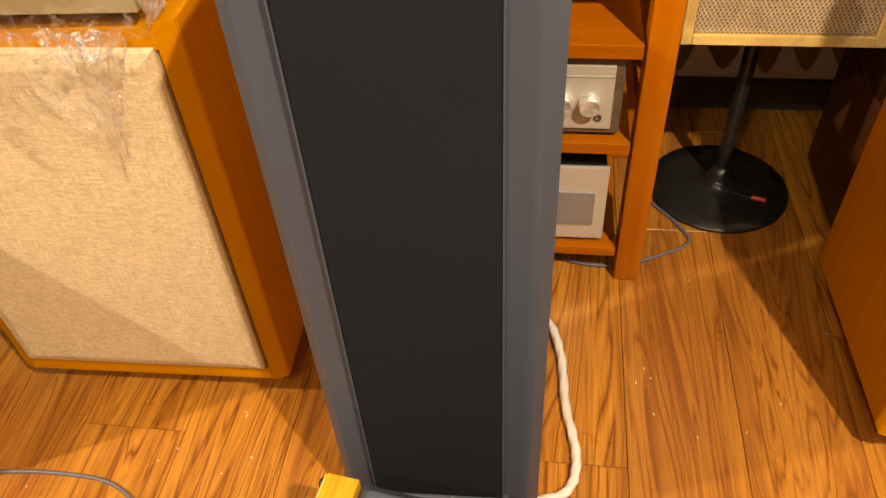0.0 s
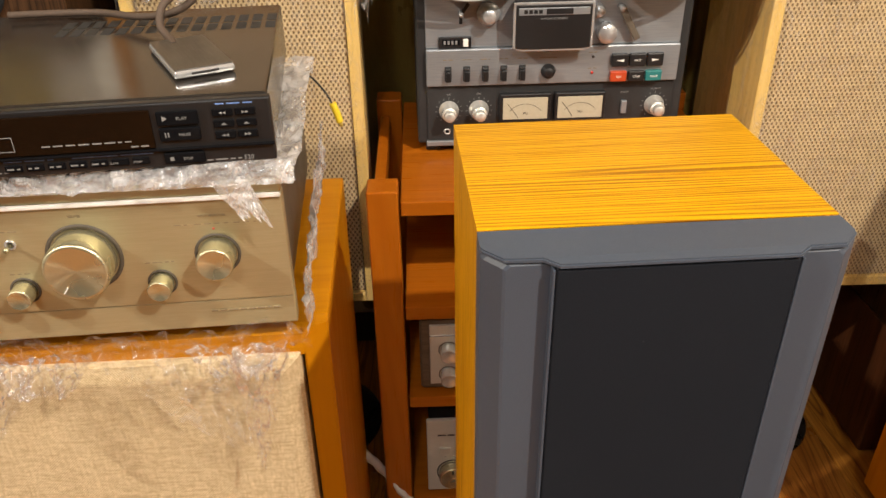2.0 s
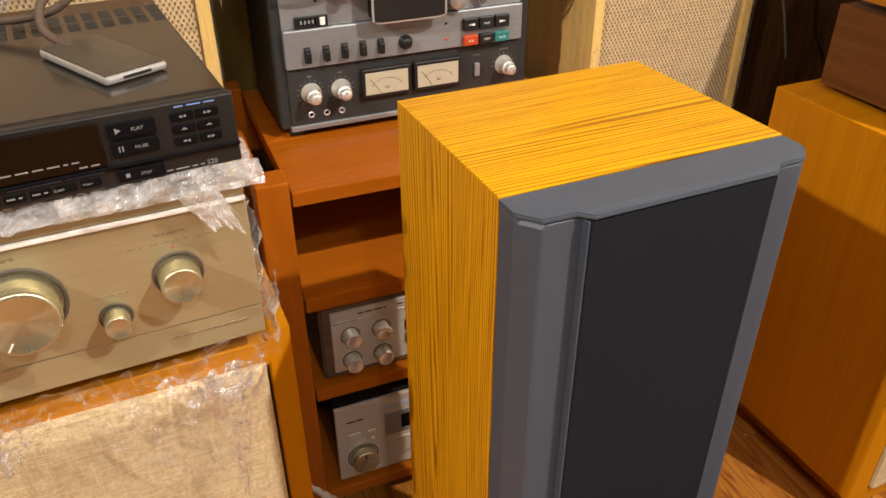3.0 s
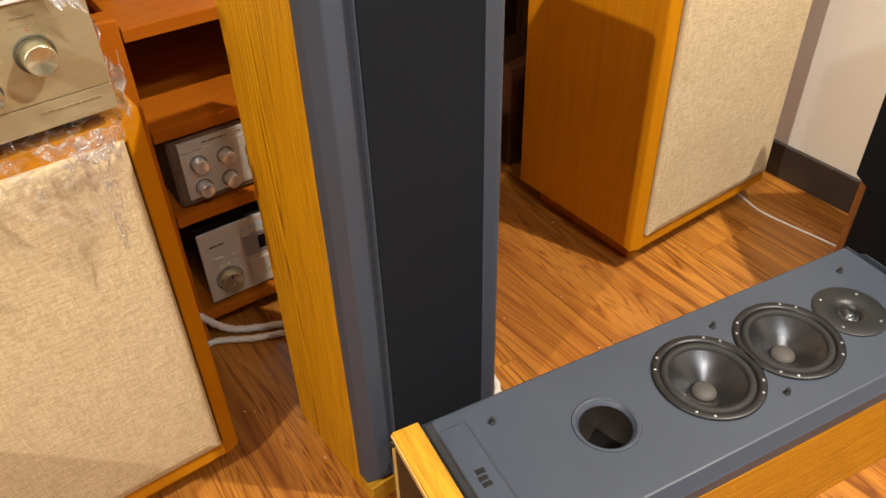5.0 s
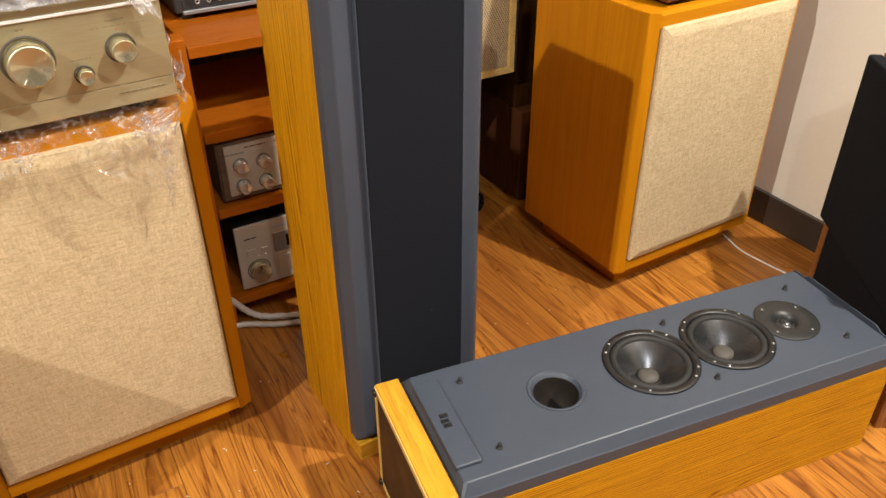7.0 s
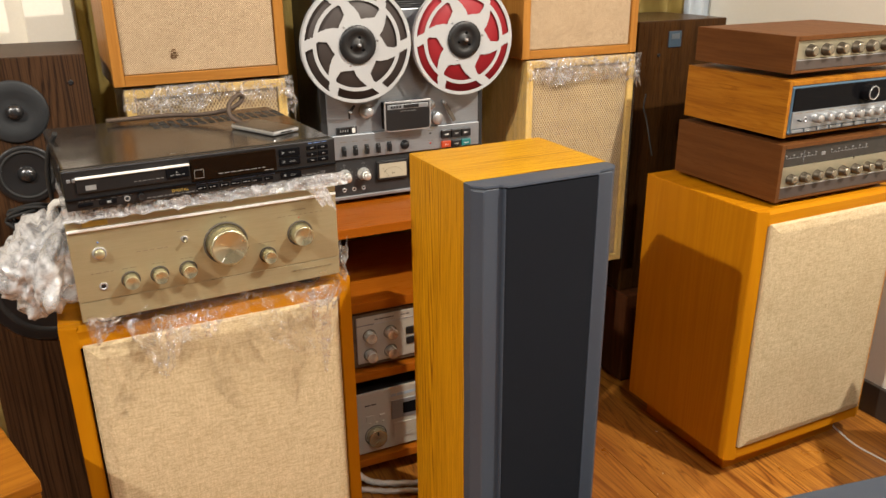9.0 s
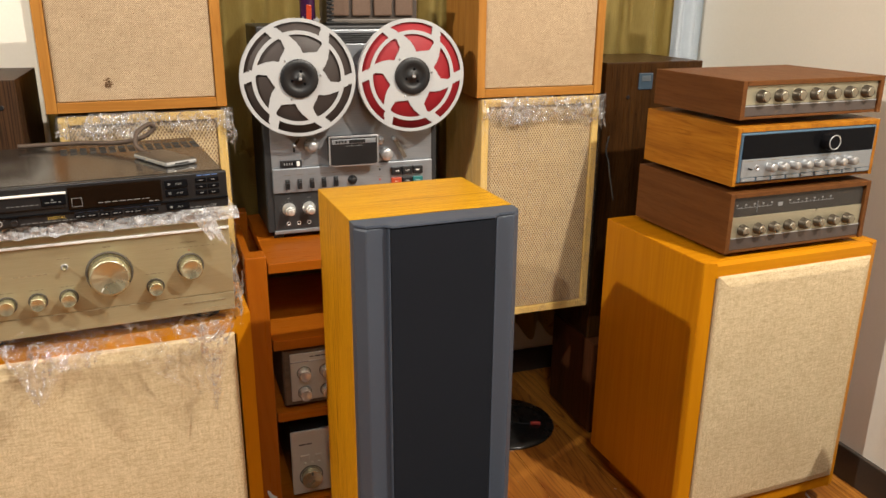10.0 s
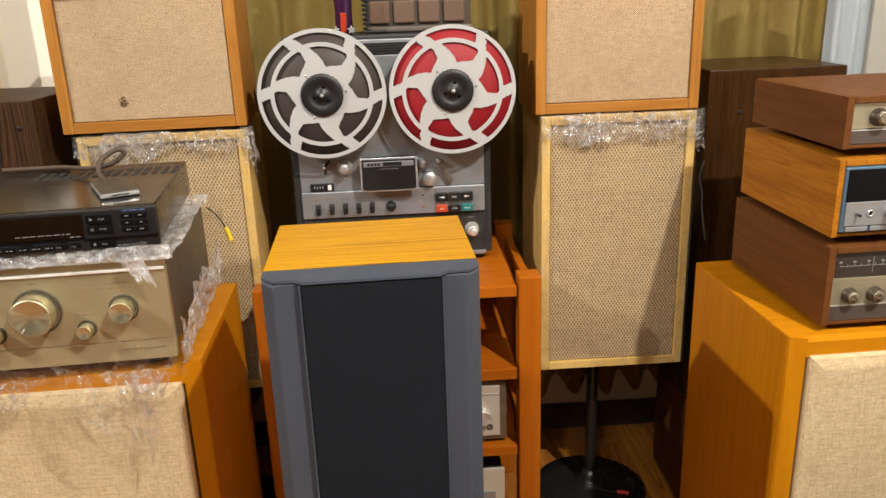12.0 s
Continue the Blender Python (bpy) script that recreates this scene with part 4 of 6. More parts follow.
farr = thing("tall_loudspeaker", pose(1.825, 1.90, 0.312), "dark brown walnut loudspeaker with a small blue badge, on a box", "loudspeaker")
part("cabinet", box(B(), (-0.157, 0, 0), (0.157, 0.30, 0.82), 0.003), WALNUT, farr)
bdg = part("badge", box(B(), (-0.052, -0.003, 0.745), (-0.007, 0.001, 0.79), 0.002), speckled("dark_blue_badge", (0.03, 0.05, 0.075), (0.05, 0.075, 0.1), 300, 0.35), farr, "dark blue square badge")
part("badge_mark", box(B(), (-0.044, -0.0042, 0.768), (-0.015, -0.002, 0.783), 0.0006), speckled("dull_badge_metal", (0.12, 0.14, 0.16), (0.16, 0.18, 0.2), 300, 0.4, 0.5, 0), bdg)
part("grille_socket", lathe(B(), [(0.005, 0.0), (0.005, 0.002), (0.003, 0.0015)], front(-0.082, 0, 0.725), 12), BLACK, farr)
t = thing("wooden_box", pose(1.7925, 1.857, 0), "low dark brown wooden box under the loudspeaker", "box")
part("body", box(B(), (-0.1275, 0, 0.012), (0.1275, 0.26, 0.31), 0.003), WALNUT_RED, t)
part("plinth", box(B(), (-0.115, 0.012, 0), (0.115, 0.25, 0.0118), 0.001), WALNUT, t)
# black-fronted loudspeaker by the wall
way = Vector((1.80 - 2.075, 0.68 - 1.085, 0))
side = math.degrees(math.atan2(way.y, way.x))
t = thing("floor_loudspeaker", pose(2.055, 1.075, 0, 0, 0, side), "walnut floor loudspeaker with black cloth front, by the wall", "loudspeaker")
W = way.length
part("cabinet", box(B(), (0, 0.012, 0.0), (W, 0.19, 0.66), 0.003), TEAK, t)
for x0 in (0.0, W - 0.022):
    part("front_stile", box(B(), (x0, -0.004, 0.0), (x0 + 0.022, 0.0115, 0.232), 0.002), TEAK, t)
part("lower_grille", box(B(), (0.0225, -0.001, 0.012), (W - 0.0225, 0.0115, 0.232), 0.003), GRILLE, t)
part("upper_grille", box(B(), (-0.004, -0.02, 0.236), (W + 0.004, 0.0113, 0.655), 0.006), GRILLE, t, "proud black cloth grille")


# ---- rack ----
rack = thing("open_rack", pose(0.957, 1.698, 0), "red-orange cherry wood open rack with four shelves", "rack")
for sx in (-1, 1):
    for y0 in (0.0, 0.40):
        part("post", box(B(), (sx * 0.301 - (0.048 if sx > 0 else 0), y0, 0), (sx * 0.301 + (0.048 if sx < 0 else 0), y0 + 0.05, 0.743), 0.003), CHERRY, rack)
for z, t0 in ((0.722, 0.024), (0.53, 0.026), (0.338, 0.024), (0.083, 0.022)):
    part("shelf", box(B(), (-0.2498, 0.006, z - t0), (0.2498, 0.444, z), 0.002), CHERRY_X, rack)
for sx in (-1, 1):
    for z in (0.70, 0.31):
        part("side_rail", box(B(), (sx * 0.285 - 0.009, 0.0503, z - 0.03), (sx * 0.285 + 0.009, 0.3997, z + 0.012), 0.002), CHERRY, rack)
part("back_rail", box(B(), (-0.2498, 0.4445, 0.60), (0.2498, 0.449, 0.69), 0.0015), CHERRY_X, rack)


def knob(parent, x, z, r, h, y=0.0, material=None, name="knob", label="", mark=True, seg=36, skirt=False):
    """A turned knob on a front panel, with a spun face and a pointer line."""
    material = material or CHROME
    prof = [(r * 1.0, 0.0), (r, h * 0.86), (r * 0.97, h * 0.95), (r * 0.9, h), (r * 0.86, h * 0.985), (0.0005, h * 0.985 - r * 0.10)]
    if skirt:
        prof = [(r * 1.35, 0.0), (r * 1.3, h * 0.15), (r * 1.02, h * 0.22)] + prof[1:]
    k = part(name, lathe(B(), prof, front(0, 0, 0), seg), material, parent, label)
    k.location = (x, y, z)
    if mark:
        part("pointer", box(B(), (-r * 0.04 - 0.0002, -h - 0.0002, r * 0.45), (r * 0.04 + 0.0002, -h * 0.9, r * 0.88), 0), BLACK, k)
    return k


def ring(parent, x, z, r0, r1, y, material, name="ring", h=0.002):
    return part(name, lathe(B(), [(r0, 0.0), (r0, h), (r1, h), (r1, 0.0)], front(x, y, z), 40), material, parent)


SPUN_GOLD = spun(speckled("spun_champagne_metal", (0.54, 0.51, 0.35), (0.60, 0.57, 0.39), 600, 0.26, 0.85, 0.0), 0.9)
SPUN_SILVER = spun(speckled("spun_silver_metal", (0.74, 0.75, 0.72), (0.80, 0.81, 0.78), 600, 0.24, 0.7, 0.0), 0.9)
# matt white standing in for lamp reflections on polished metal edges
WHITE_GLINT = speckled("white_glint_edge", (0.87, 0.86, 0.83), (0.90, 0.89, 0.86), 500, 0.4, 0.0, 0.0)
DARK_GAP = speckled("dark_recess", (0.06, 0.05, 0.035), (0.08, 0.065, 0.05), 300, 0.6, 0, 0)
DIM_PRINT = speckled("dim_print", (0.22, 0.17, 0.10), (0.25, 0.2, 0.12), 300, 0.6, 0, 0)
GREY_PRINT = speckled("grey_print", (0.19, 0.19, 0.19), (0.23, 0.23, 0.23), 300, 0.6, 0, 0)
BLUE_PRINT = speckled("blue_print", (0.12, 0.22, 0.5), (0.15, 0.26, 0.55), 300, 0.6, 0, 0)
GOLD_PRINT = speckled("gold_print", (0.5, 0.34, 0.06), (0.55, 0.4, 0.1), 300, 0.5, 0.3, 0)
AMBER_GLASS = speckled("dark_amber_display", (0.008, 0.004, 0.002), (0.012, 0.006, 0.003), 200, 0.08, 0, 0)
AMBER_GLASS.node_tree.nodes["Principled BSDF"].inputs["Specular IOR Level"].default_value = 0.25

# ---- amplifier ----
# the pile on the amber cabinet stands turned a little with it
ON_AMP = pose(0.3921, 1.3159, 0, 0, 0, 3.6) @ pose(0.387, 1.302, 0, 0, 0, 2).inverted()
ON_CABINET = pose(0.3845, 1.3553, 0, 0, 0, 1.8) @ pose(0.3835, 1.363, 0, 0, 0, -1.6).inverted()
amp = thing("amplifier", ON_AMP @ pose(0.387, 1.302, 0.7535, 0, 0, 2), "champagne gold integrated amplifier with a large volume knob", "amplifier")
part("chassis", box(B(), (-0.205, 0.0205, 0.022), (0.205, 0.395, 0.176), 0.003), speckled("taupe_steel_cover", (0.10, 0.085, 0.065), (0.13, 0.11, 0.085), 700, 0.4, 0.4, 0.05), amp)
part("front_panel", box(B(), (-0.215, 0.004, 0.054), (0.215, 0.02, 0.172), 0.0015, 3), GOLD, amp)
part("top_strip", box(B(), (-0.215, 0.003, 0.1725), (0.215, 0.02, 0.188), 0.004, 3), GOLD, amp)
part("bright_edge", box(B(), (-0.2145, 0.0005, 0.1695), (0.2145, 0.004, 0.1745), 0.0015), WHITE_GLINT, amp, "polished edge along the front, its reflection painted white")
part("lower_strip", box(B(), (-0.215, 0.0055, 0.020), (0.215, 0.022, 0.0537), 0.0015), GOLD, amp)
for x in (-0.17, 0.17):
    for y in (0.06, 0.33):
        part("foot", lathe(B(), [(0.024, 0.0), (0.026, 0.004), (0.026, 0.018), (0.022, 0.0218), (0.0005, 0.022)], pose(x, y, 0), 24), BLACK, amp)
def on_amp(x, z):
    return x - 0.387, z - 0.7535
x, z = on_amp(0.406, 0.868)
ring(amp, x, z, 0.0365, 0.0325, 0.004, DARK_GAP, "knob_recess", 0.0012)
vol = knob(amp, x, z, 0.0310, 0.030, 0.003, SPUN_GOLD, "volume_knob", "large spun gold volume knob", False, 64)
part("pointer", box(B(), (-0.0006, -0.0304, 0.019), (0.0006, -0.0285, 0.0265), 0, turn=Matrix.Rotation(radians(215), 4, "Y")), WHITE, vol)
x, z = on_amp(0.533, 0.8635)
ring(amp, x, z, 0.0225, 0.0195, 0.004, DARK_GAP, "knob_recess", 0.0012)
knob(amp, x, z, 0.0180, 0.024, 0.003, SPUN_GOLD, "selector_knob", "spun gold selector knob", False, 48)
for px, pz in ((0.252, 0.833), (0.296, 0.8335), (0.341, 0.834), (0.474, 0.834)):
    x, z = on_amp(px, pz)
    ring(amp, x, z, 0.0145, 0.0122, 0.004, DARK_GAP, "knob_recess", 0.001)
    knob(amp, x, z, 0.0115, 0.019, 0.003, SPUN_GOLD, "tone_knob", "", False, 32)
x, z = on_amp(0.213, 0.885)
ring(amp, x, z, 0.0105, 0.0078, 0.004, CHROME, "power_ring", 0.0025)
part("power_button", lathe(B(), [(0.0075, 0.0), (0.0075, 0.006), (0.006, 0.0072), (0.0005, 0.0076)], front(x, 0.004, z), 28), SPUN_GOLD, amp)
part("power_light", lathe(B(), [(0.0016, 0.0), (0.0016, 0.0008), (0.0005, 0.001)], front(x, 0.004, z + 0.018), 12), BLUE_PRINT, amp)
x, z = on_amp(0.211, 0.830)
ring(amp, x, z, 0.0065, 0.0038, 0.004, CHROME, "jack_ring", 0.0016)
part("headphone_jack", lathe(B(), [(0.0037, 0.0002), (0.0005, 0.0004)], front(x, 0.004, z), 20), BLACK, amp)
x, z = on_amp(0.341, 0.886)
ring(amp, x, z, 0.0055, 0.003, 0.004, CHROME, "toggle_ring", 0.0014)
part("toggle", lathe(B(), [(0.002, 0.0), (0.0024, 0.010), (0.0028, 0.012), (0.0005, 0.0132)], front(x, 0.004, z) @ pose(0, 0, 0, 0, 0, 0), 16), SPUN_GOLD, amp)
part("badge", box(B(), (-0.192, 0.0015, 0.1765), (-0.155, 0.004, 0.1855), 0.001), GOLD_PRINT, amp, "small gold maker's plate")
print_bm = B()
for x0, x1, px, seed in ((0.19, 0.235, 0.853, 1), (0.235, 0.27, 0.853, 2), (0.28, 0.312, 0.853, 3), (0.325, 0.36, 0.853, 4), (0.26, 0.32, 0.8775, 5), (0.325, 0.36, 0.900, 6), (0.395, 0.418, 0.912, 7), (0.455, 0.495, 0.857, 8), (0.449, 0.459, 0.846, 9), (0.489, 0.499, 0.846, 10), (0.51, 0.595, 0.795, 11)):
    a, zz = on_amp(x0, px)
    b, _ = on_amp(x1, px)
    bars(print_bm, a + 0.006, b - 0.006, 0.0041, zz, 0.0013, seed, 0.0003, 0.008)
for k in range(9):
    a, zz = on_amp(0.496 + 0.0095 * k, 0.897)
    bars(print_bm, a, a + 0.007, 0.0041, zz, 0.001, 20 + k, 0.0003, 0.006)
tagged(part("printing", print_bm, DIM_PRINT, amp), kind="stuff")
a, zz = on_amp(0.533, 0.905)
words("INPUT SELECTOR", 0.0034, front(a, 0.0037, zz), DIM_PRINT, amp, align="CENTER")
a, zz = on_amp(0.406, 0.9125)
words("VOLUME", 0.003, front(a, 0.0037, zz), DIM_PRINT, amp, align="CENTER")
part("selector_light", lathe(B(), [(0.0011, 0.0), (0.0011, 0.0006), (0.0005, 0.0008)], front(on_amp(0.533, 0)[0], 0.004, on_amp(0, 0.8915)[1]), 10), RED_PLUG, amp)

# ---- disc player ----
cd = thing("disc_player", ON_AMP @ pose(0.392, 1.29, 0.9635, 0, 0, 4.5), "black compact disc player lying on bubble wrap", "disc player")
CW = 0.2125
part("case", box(B(), (-CW + 0.003, 0.0105, 0.0), (CW - 0.003, 0.345, 0.062), 0.003), speckled("black_brown_steel_cover", (0.025, 0.021, 0.018), (0.034, 0.029, 0.025), 900, 0.2, 0.3, 0.03), cd, "glossy black steel cover")
part("front_panel", box(B(), (-CW, 0.0, 0.0), (CW, 0.0102, 0.061), 0.002), BLACK, cd)
part("drawer", box(B(), (-0.195, -0.003, 0.026), (-0.032, 0.0, 0.0475), 0.001), BLACK, cd)
part("drawer_edge", box(B(), (-0.195, -0.0055, 0.0472), (-0.032, -0.001, 0.0505), 0.0008), WHITE_GLINT, cd, "silver drawer edge, its glint painted white")
part("open_button", box(B(), (-0.068, -0.0048, 0.030), (-0.033, -0.0025, 0.0465), 0.001), GLOSS_BLACK, cd)
part("display", box(B(), (-0.030, -0.0018, 0.0195), (0.108, 0.0005, 0.0555), 0.001), AMBER_GLASS, cd, "dark amber display window")
part("ledge", box(B(), (-CW, -0.0035, 0.0165), (CW, 0.0, 0.0185), 0.0006), GLOSS_BLACK, cd)
def key(x0, x1, z0, z1, name="key", h=0.003):
    return part(name, box(B(), (x0, -h, z0), (x1, 0.0, z1), 0.0012), GLOSS_BLACK, cd)
key(0.113, 0.149, 0.040, 0.053)
key(0.113, 0.149, 0.0255, 0.0375)
key(0.113, 0.149, 0.0035, 0.014)
for r_ in range(3):
    key(0.161, 0.179, 0.0245 + 0.0105 * r_, 0.0315 + 0.0105 * r_, "small_key", 0.002)
    key(0.181, 0.199, 0.0245 + 0.0105 * r_, 0.0315 + 0.0105 * r_, "small_key", 0.002)
for k in range(7):
    key(-0.024 + 0.0182 * k, -0.009 + 0.0182 * k, 0.005, 0.0115, "small_key", 0.0018)
words("PLAY", 0.0042, front(0.130, -0.0031, 0.0452), GREY_PRINT, cd)
words("PAUSE", 0.0036, front(0.130, -0.0031, 0.0303), GREY_PRINT, cd)
words("STOP", 0.0036, front(0.130, -0.0031, 0.0072), GREY_PRINT, cd)
words("DIGITAL", 0.0068, front(-0.062, -0.0002, 0.0075), GOLD_PRINT, cd)
words("520", 0.006, front(0.183, -0.0002, 0.0028), GREY_PRINT, cd)
words("CLEAR", 0.0026, front(0.065, -0.0019, 0.007), GREY_PRINT, cd)
words("START", 0.0026, front(0.086, -0.0019, 0.007), GREY_PRINT, cd)
marks = B()
prism(marks, [(0.118, 0.0445), (0.118, 0.0495), (0.1225, 0.047)], -0.0034, -0.0028)
for x0 in (0.118, 0.1206):
    box(marks, (x0, -0.0034, 0.0295), (x0 + 0.0011, -0.0028, 0.0340), 0)
box(marks, (0.1185, -0.0034, 0.0072), (0.1218, -0.0028, 0.0105), 0)
for row, (left, right) in enumerate(((-1, 1), (0, 0), (-1, 1))):
    for cx_, way_ in ((0.170, left), (0.190, right)):
        zc = 0.028 + 0.0105 * row
        if way_:
            for o in (-0.0016, 0.0016):
                prism(marks, [(cx_ + o - 0.0014 * way_, zc - 0.0013), (cx_ + o - 0.0014 * way_, zc + 0.0013), (cx_ + o + 0.0014 * way_, zc)], -0.0024, -0.0018)
        else:
            prism(marks, [(cx_ - 0.0026, zc - 0.0008), (cx_ + 0.0026, zc - 0.0008), (cx_, zc + 0.0012)], -0.0024, -0.0018)
prism(marks, [(-0.054, 0.0385), (-0.050, 0.0385), (-0.052, 0.0415)], -0.0052, -0.0046)
bars(marks, -0.062, -0.040, -0.0048, 0.0355, 0.0012, 3, 0.0003, 0.009)
bars(marks, -0.115, -0.072, 0.0 - 0.003, 0.0335, 0.001, 4, 0.0003, 0.007)
bars(marks, 0.012, 0.088, -0.0018, 0.0275, 0.0012, 5, 0.0003, 0.008)
bars(marks, 0.087, 0.106, -0.0018, 0.0225, 0.0012, 6, 0.0003, 0.006)
bars(marks, -0.10, -0.022, 0.0, 0.0045, 0.001, 7, 0.0003, 0.009)
bars(marks, 0.15, 0.181, 0.0, 0.0042, 0.0011, 8, 0.0003, 0.009)
bars(marks, -0.195, -0.165, 0.0, 0.0135, 0.001, 9, 0.0003, 0.008)
bars(marks, -0.15, -0.12, 0.0, 0.0135, 0.001, 10, 0.0003, 0.008)
for k in range(5):
    bars(marks, -0.022 + 0.018 * k, -0.011 + 0.018 * k, -0.0018, 0.0082, 0.0013, 30 + k, 0.0003, 0.007)
tagged(part("printing", marks, GREY_PRINT, cd), kind="stuff")
blue = B()
bars(blue, -0.024, 0.018, 0.0, 0.0145, 0.0009, 11, 0.0003, 0.02)
bars(blue, 0.034, 0.104, 0.0, 0.0145, 0.0009, 12, 0.0003, 0.05)
bars(blue, 0.165, 0.197, -0.0001, 0.0568, 0.0011, 13, 0.0003, 0.012)
tagged(part("blue_printing", blue, BLUE_PRINT, cd), kind="stuff")
badge_bm = B()
for k in range(4):
    box(badge_bm, (-0.2065 + 0.0072 * k, -0.0008, 0.0435), (-0.2015 + 0.0072 * k, 0.0005, 0.0488), 0.0008)
part("badge", badge_bm, SILVER, cd, "silver maker's mark drawn as plain blocks")
part("disc_mark", box(B(), (-0.183, -0.0036, 0.0295), (-0.168, -0.0026, 0.0370), 0.0005), GREY_PRINT, cd)
square = B()
for lo, hi in (((-0.0255, 0.0245), (-0.0105, 0.0251)), ((-0.0255, 0.0375), (-0.0105, 0.0381)), ((-0.0255, 0.0251), (-0.0249, 0.0375)), ((-0.0111, 0.0251), (-0.0105, 0.0375))):
    box(square, (lo[0], -0.0022, lo[1]), (hi[0], -0.0016, hi[1]), 0)
part("sensor_frame", square, GREY_PRINT, cd)
part("power_key", box(B(), (-0.197, -0.002, 0.0055), (-0.176, 0.0, 0.0105), 0.0008), GLOSS_BLACK, cd)
part("slide_switch", box(B(), (-0.168, -0.0015, 0.0045), (-0.143, 0.0, 0.012), 0.0008), GLOSS_BLACK, cd)
part("switch_lever", box(B(), (-0.157, -0.004, 0.0065), (-0.151, -0.001, 0.010), 0.0006), GREY_PRINT, cd)
ring(cd, -0.128, 0.0085, 0.0045, 0.0028, 0.0, CHROME, "jack_ring", 0.0018)
part("headphone_jack", lathe(B(), [(0.0027, 0.0003), (0.0005, 0.0005)], front(-0.128, 0, 0.0085), 16), BLACK, cd)
knob(cd, -0.108, 0.0088, 0.0048, 0.007, 0.0, BLACK, "level_knob", "", False, 20)
for row in range(2):
    for k in range(15):
        x0 = -0.035 + 0.0165 * k
        part("vent_slot", box(B(), (x0, 0.235 + 0.035 * row, 0.0616), (x0 + 0.011, 0.263 + 0.035 * row, 0.0624), 0), RUBBER, cd)
phone = thing("music_player", ON_AMP @ pose(0.512, 1.418, 1.0262, 0, 0, 26), "slim silver-edged portable player lying on the disc player", "music player")
part("shell", box(B(), (-0.029, -0.058, 0.0), (0.029, 0.058, 0.008), 0.0032, 3), CHROME, phone)
part("back_cover", box(B(), (-0.0275, -0.0565, 0.0078), (0.0275, 0.0565, 0.0088), 0.0006), speckled("dark_textured_back", (0.028, 0.024, 0.019), (0.06, 0.054, 0.045), 500, 0.36, 0.0, 0.3, 0.3, (1, 0.06, 1)), phone, "dark striped back")
part("dock_slot", box(B(), (-0.013, -0.0585, 0.003), (0.013, -0.0575, 0.0055), 0.0004), BLACK, phone)
cable = part("audio_cable", tube(B(), [(0.49, 1.47, 1.032), (0.478, 1.492, 1.034), (0.467, 1.505, 1.044), (0.470, 1.52, 1.062), (0.490, 1.54, 1.074), (0.499, 1.545, 1.066), (0.476, 1.54, 1.050), (0.43, 1.56, 1.040), (0.37, 1.60, 1.036), (0.31, 1.61, 1.034), (0.26, 1.605, 1.034)], 0.0042, 10, 10, 0.05), speckled("brown_braided_sleeve", (0.05, 0.032, 0.022), (0.10, 0.066, 0.045), 900, 0.7, 0, 0.4))
tagged(cable, "thick brown braided audio cable looping over the disc player", "cable")

# ---- tape deck ----
deck = thing("tape_deck", pose(0.957, 1.89, 0.7225, 0, 0, 1), "silver reel-to-reel tape deck with two large reels", "tape deck")
CHARCOAL = speckled("charcoal_vinyl_case", (0.017, 0.018, 0.019), (0.026, 0.027, 0.029), 700, 0.5, 0, 0.15)
part("case", box(B(), (-0.221, 0.004, 0.016), (0.221, 0.20, 0.512), 0.004), CHARCOAL, deck)
part("upper_panel", box(B(), (-0.205, 0.0005, 0.179), (0.205, 0.006, 0.470), 0.0015), SILVER, deck, "brushed silver reel panel")
part("control_strip", box(B(), (-0.205, -0.006, 0.118), (0.205, 0.006, 0.1785), 0.002), SILVER, deck, "brushed silver control strip")
part("lower_panel", box(B(), (-0.205, 0.0005, 0.0225), (0.205, 0.006, 0.1175), 0.0015), CHARCOAL, deck, "charcoal meter panel")
part("foot_strip", box(B(), (-0.207, -0.003, 0.013), (0.207, 0.006, 0.022), 0.0015), SILVER, deck)
part("top_bar", box(B(), (-0.205, -0.002, 0.494), (0.205, 0.006, 0.503), 0.002), SILVER, deck)
for k in range(4):
    part("vent_slat", box(B(), (-0.19, 0.0, 0.4725 + 0.0052 * k), (0.19, 0.006, 0.476 + 0.0052 * k), 0.0008), BLACK, deck)
for x in (-0.196, 0.19):
    for y in (0.012, 0.17):
        part("foot", box(B(), (x - 0.012, y, 0.0), (x + 0.012, y + 0.022, 0.0158), 0.002), BLACK, deck)
def on_deck(x, z):
    return x - 0.957, z - 0.7225
head_cover = part("head_cover", box(B(), (-0.067, -0.0335, 0.184), (0.050, 0.0, 0.2525), 0.004), GLOSS_BLACK, deck, "chrome-edged black head cover")
prism_bm = prism(B(), [(-0.067, 0.186), (-0.055, 0.184), (0.04, 0.184), (0.050, 0.186), (0.050, 0.252), (-0.067, 0.252)], -0.0365, -0.033, 0.001)
part("cover_rim", prism(B(), [(-0.071, 0.186), (-0.058, 0.1805), (0.042, 0.1805), (0.054, 0.186), (0.054, 0.2555), (-0.071, 0.2555)], -0.0352, -0.0330, 0.001), CHROME, head_cover, "polished rim")
part("cover_face", prism_bm, BLACK, head_cover)
part("title_plate", box(B(), (-0.063, -0.0378, 0.2365), (0.046, -0.036, 0.2475), 0.0005), SILVER, head_cover)
tt = B()
box(tt, (-0.021, -0.0384, 0.2378), (0.020, -0.0372, 0.2462), 0.0003)
part("title_block", tt, BLACK, head_cover)
tb = B()
for k in range(4):
    box(tb, (-0.055 + 0.0075 * k, -0.0384, 0.239), (-0.0495 + 0.0075 * k, -0.0374, 0.2448), 0.0003)
part("maker_mark", tb, BLACK, head_cover)
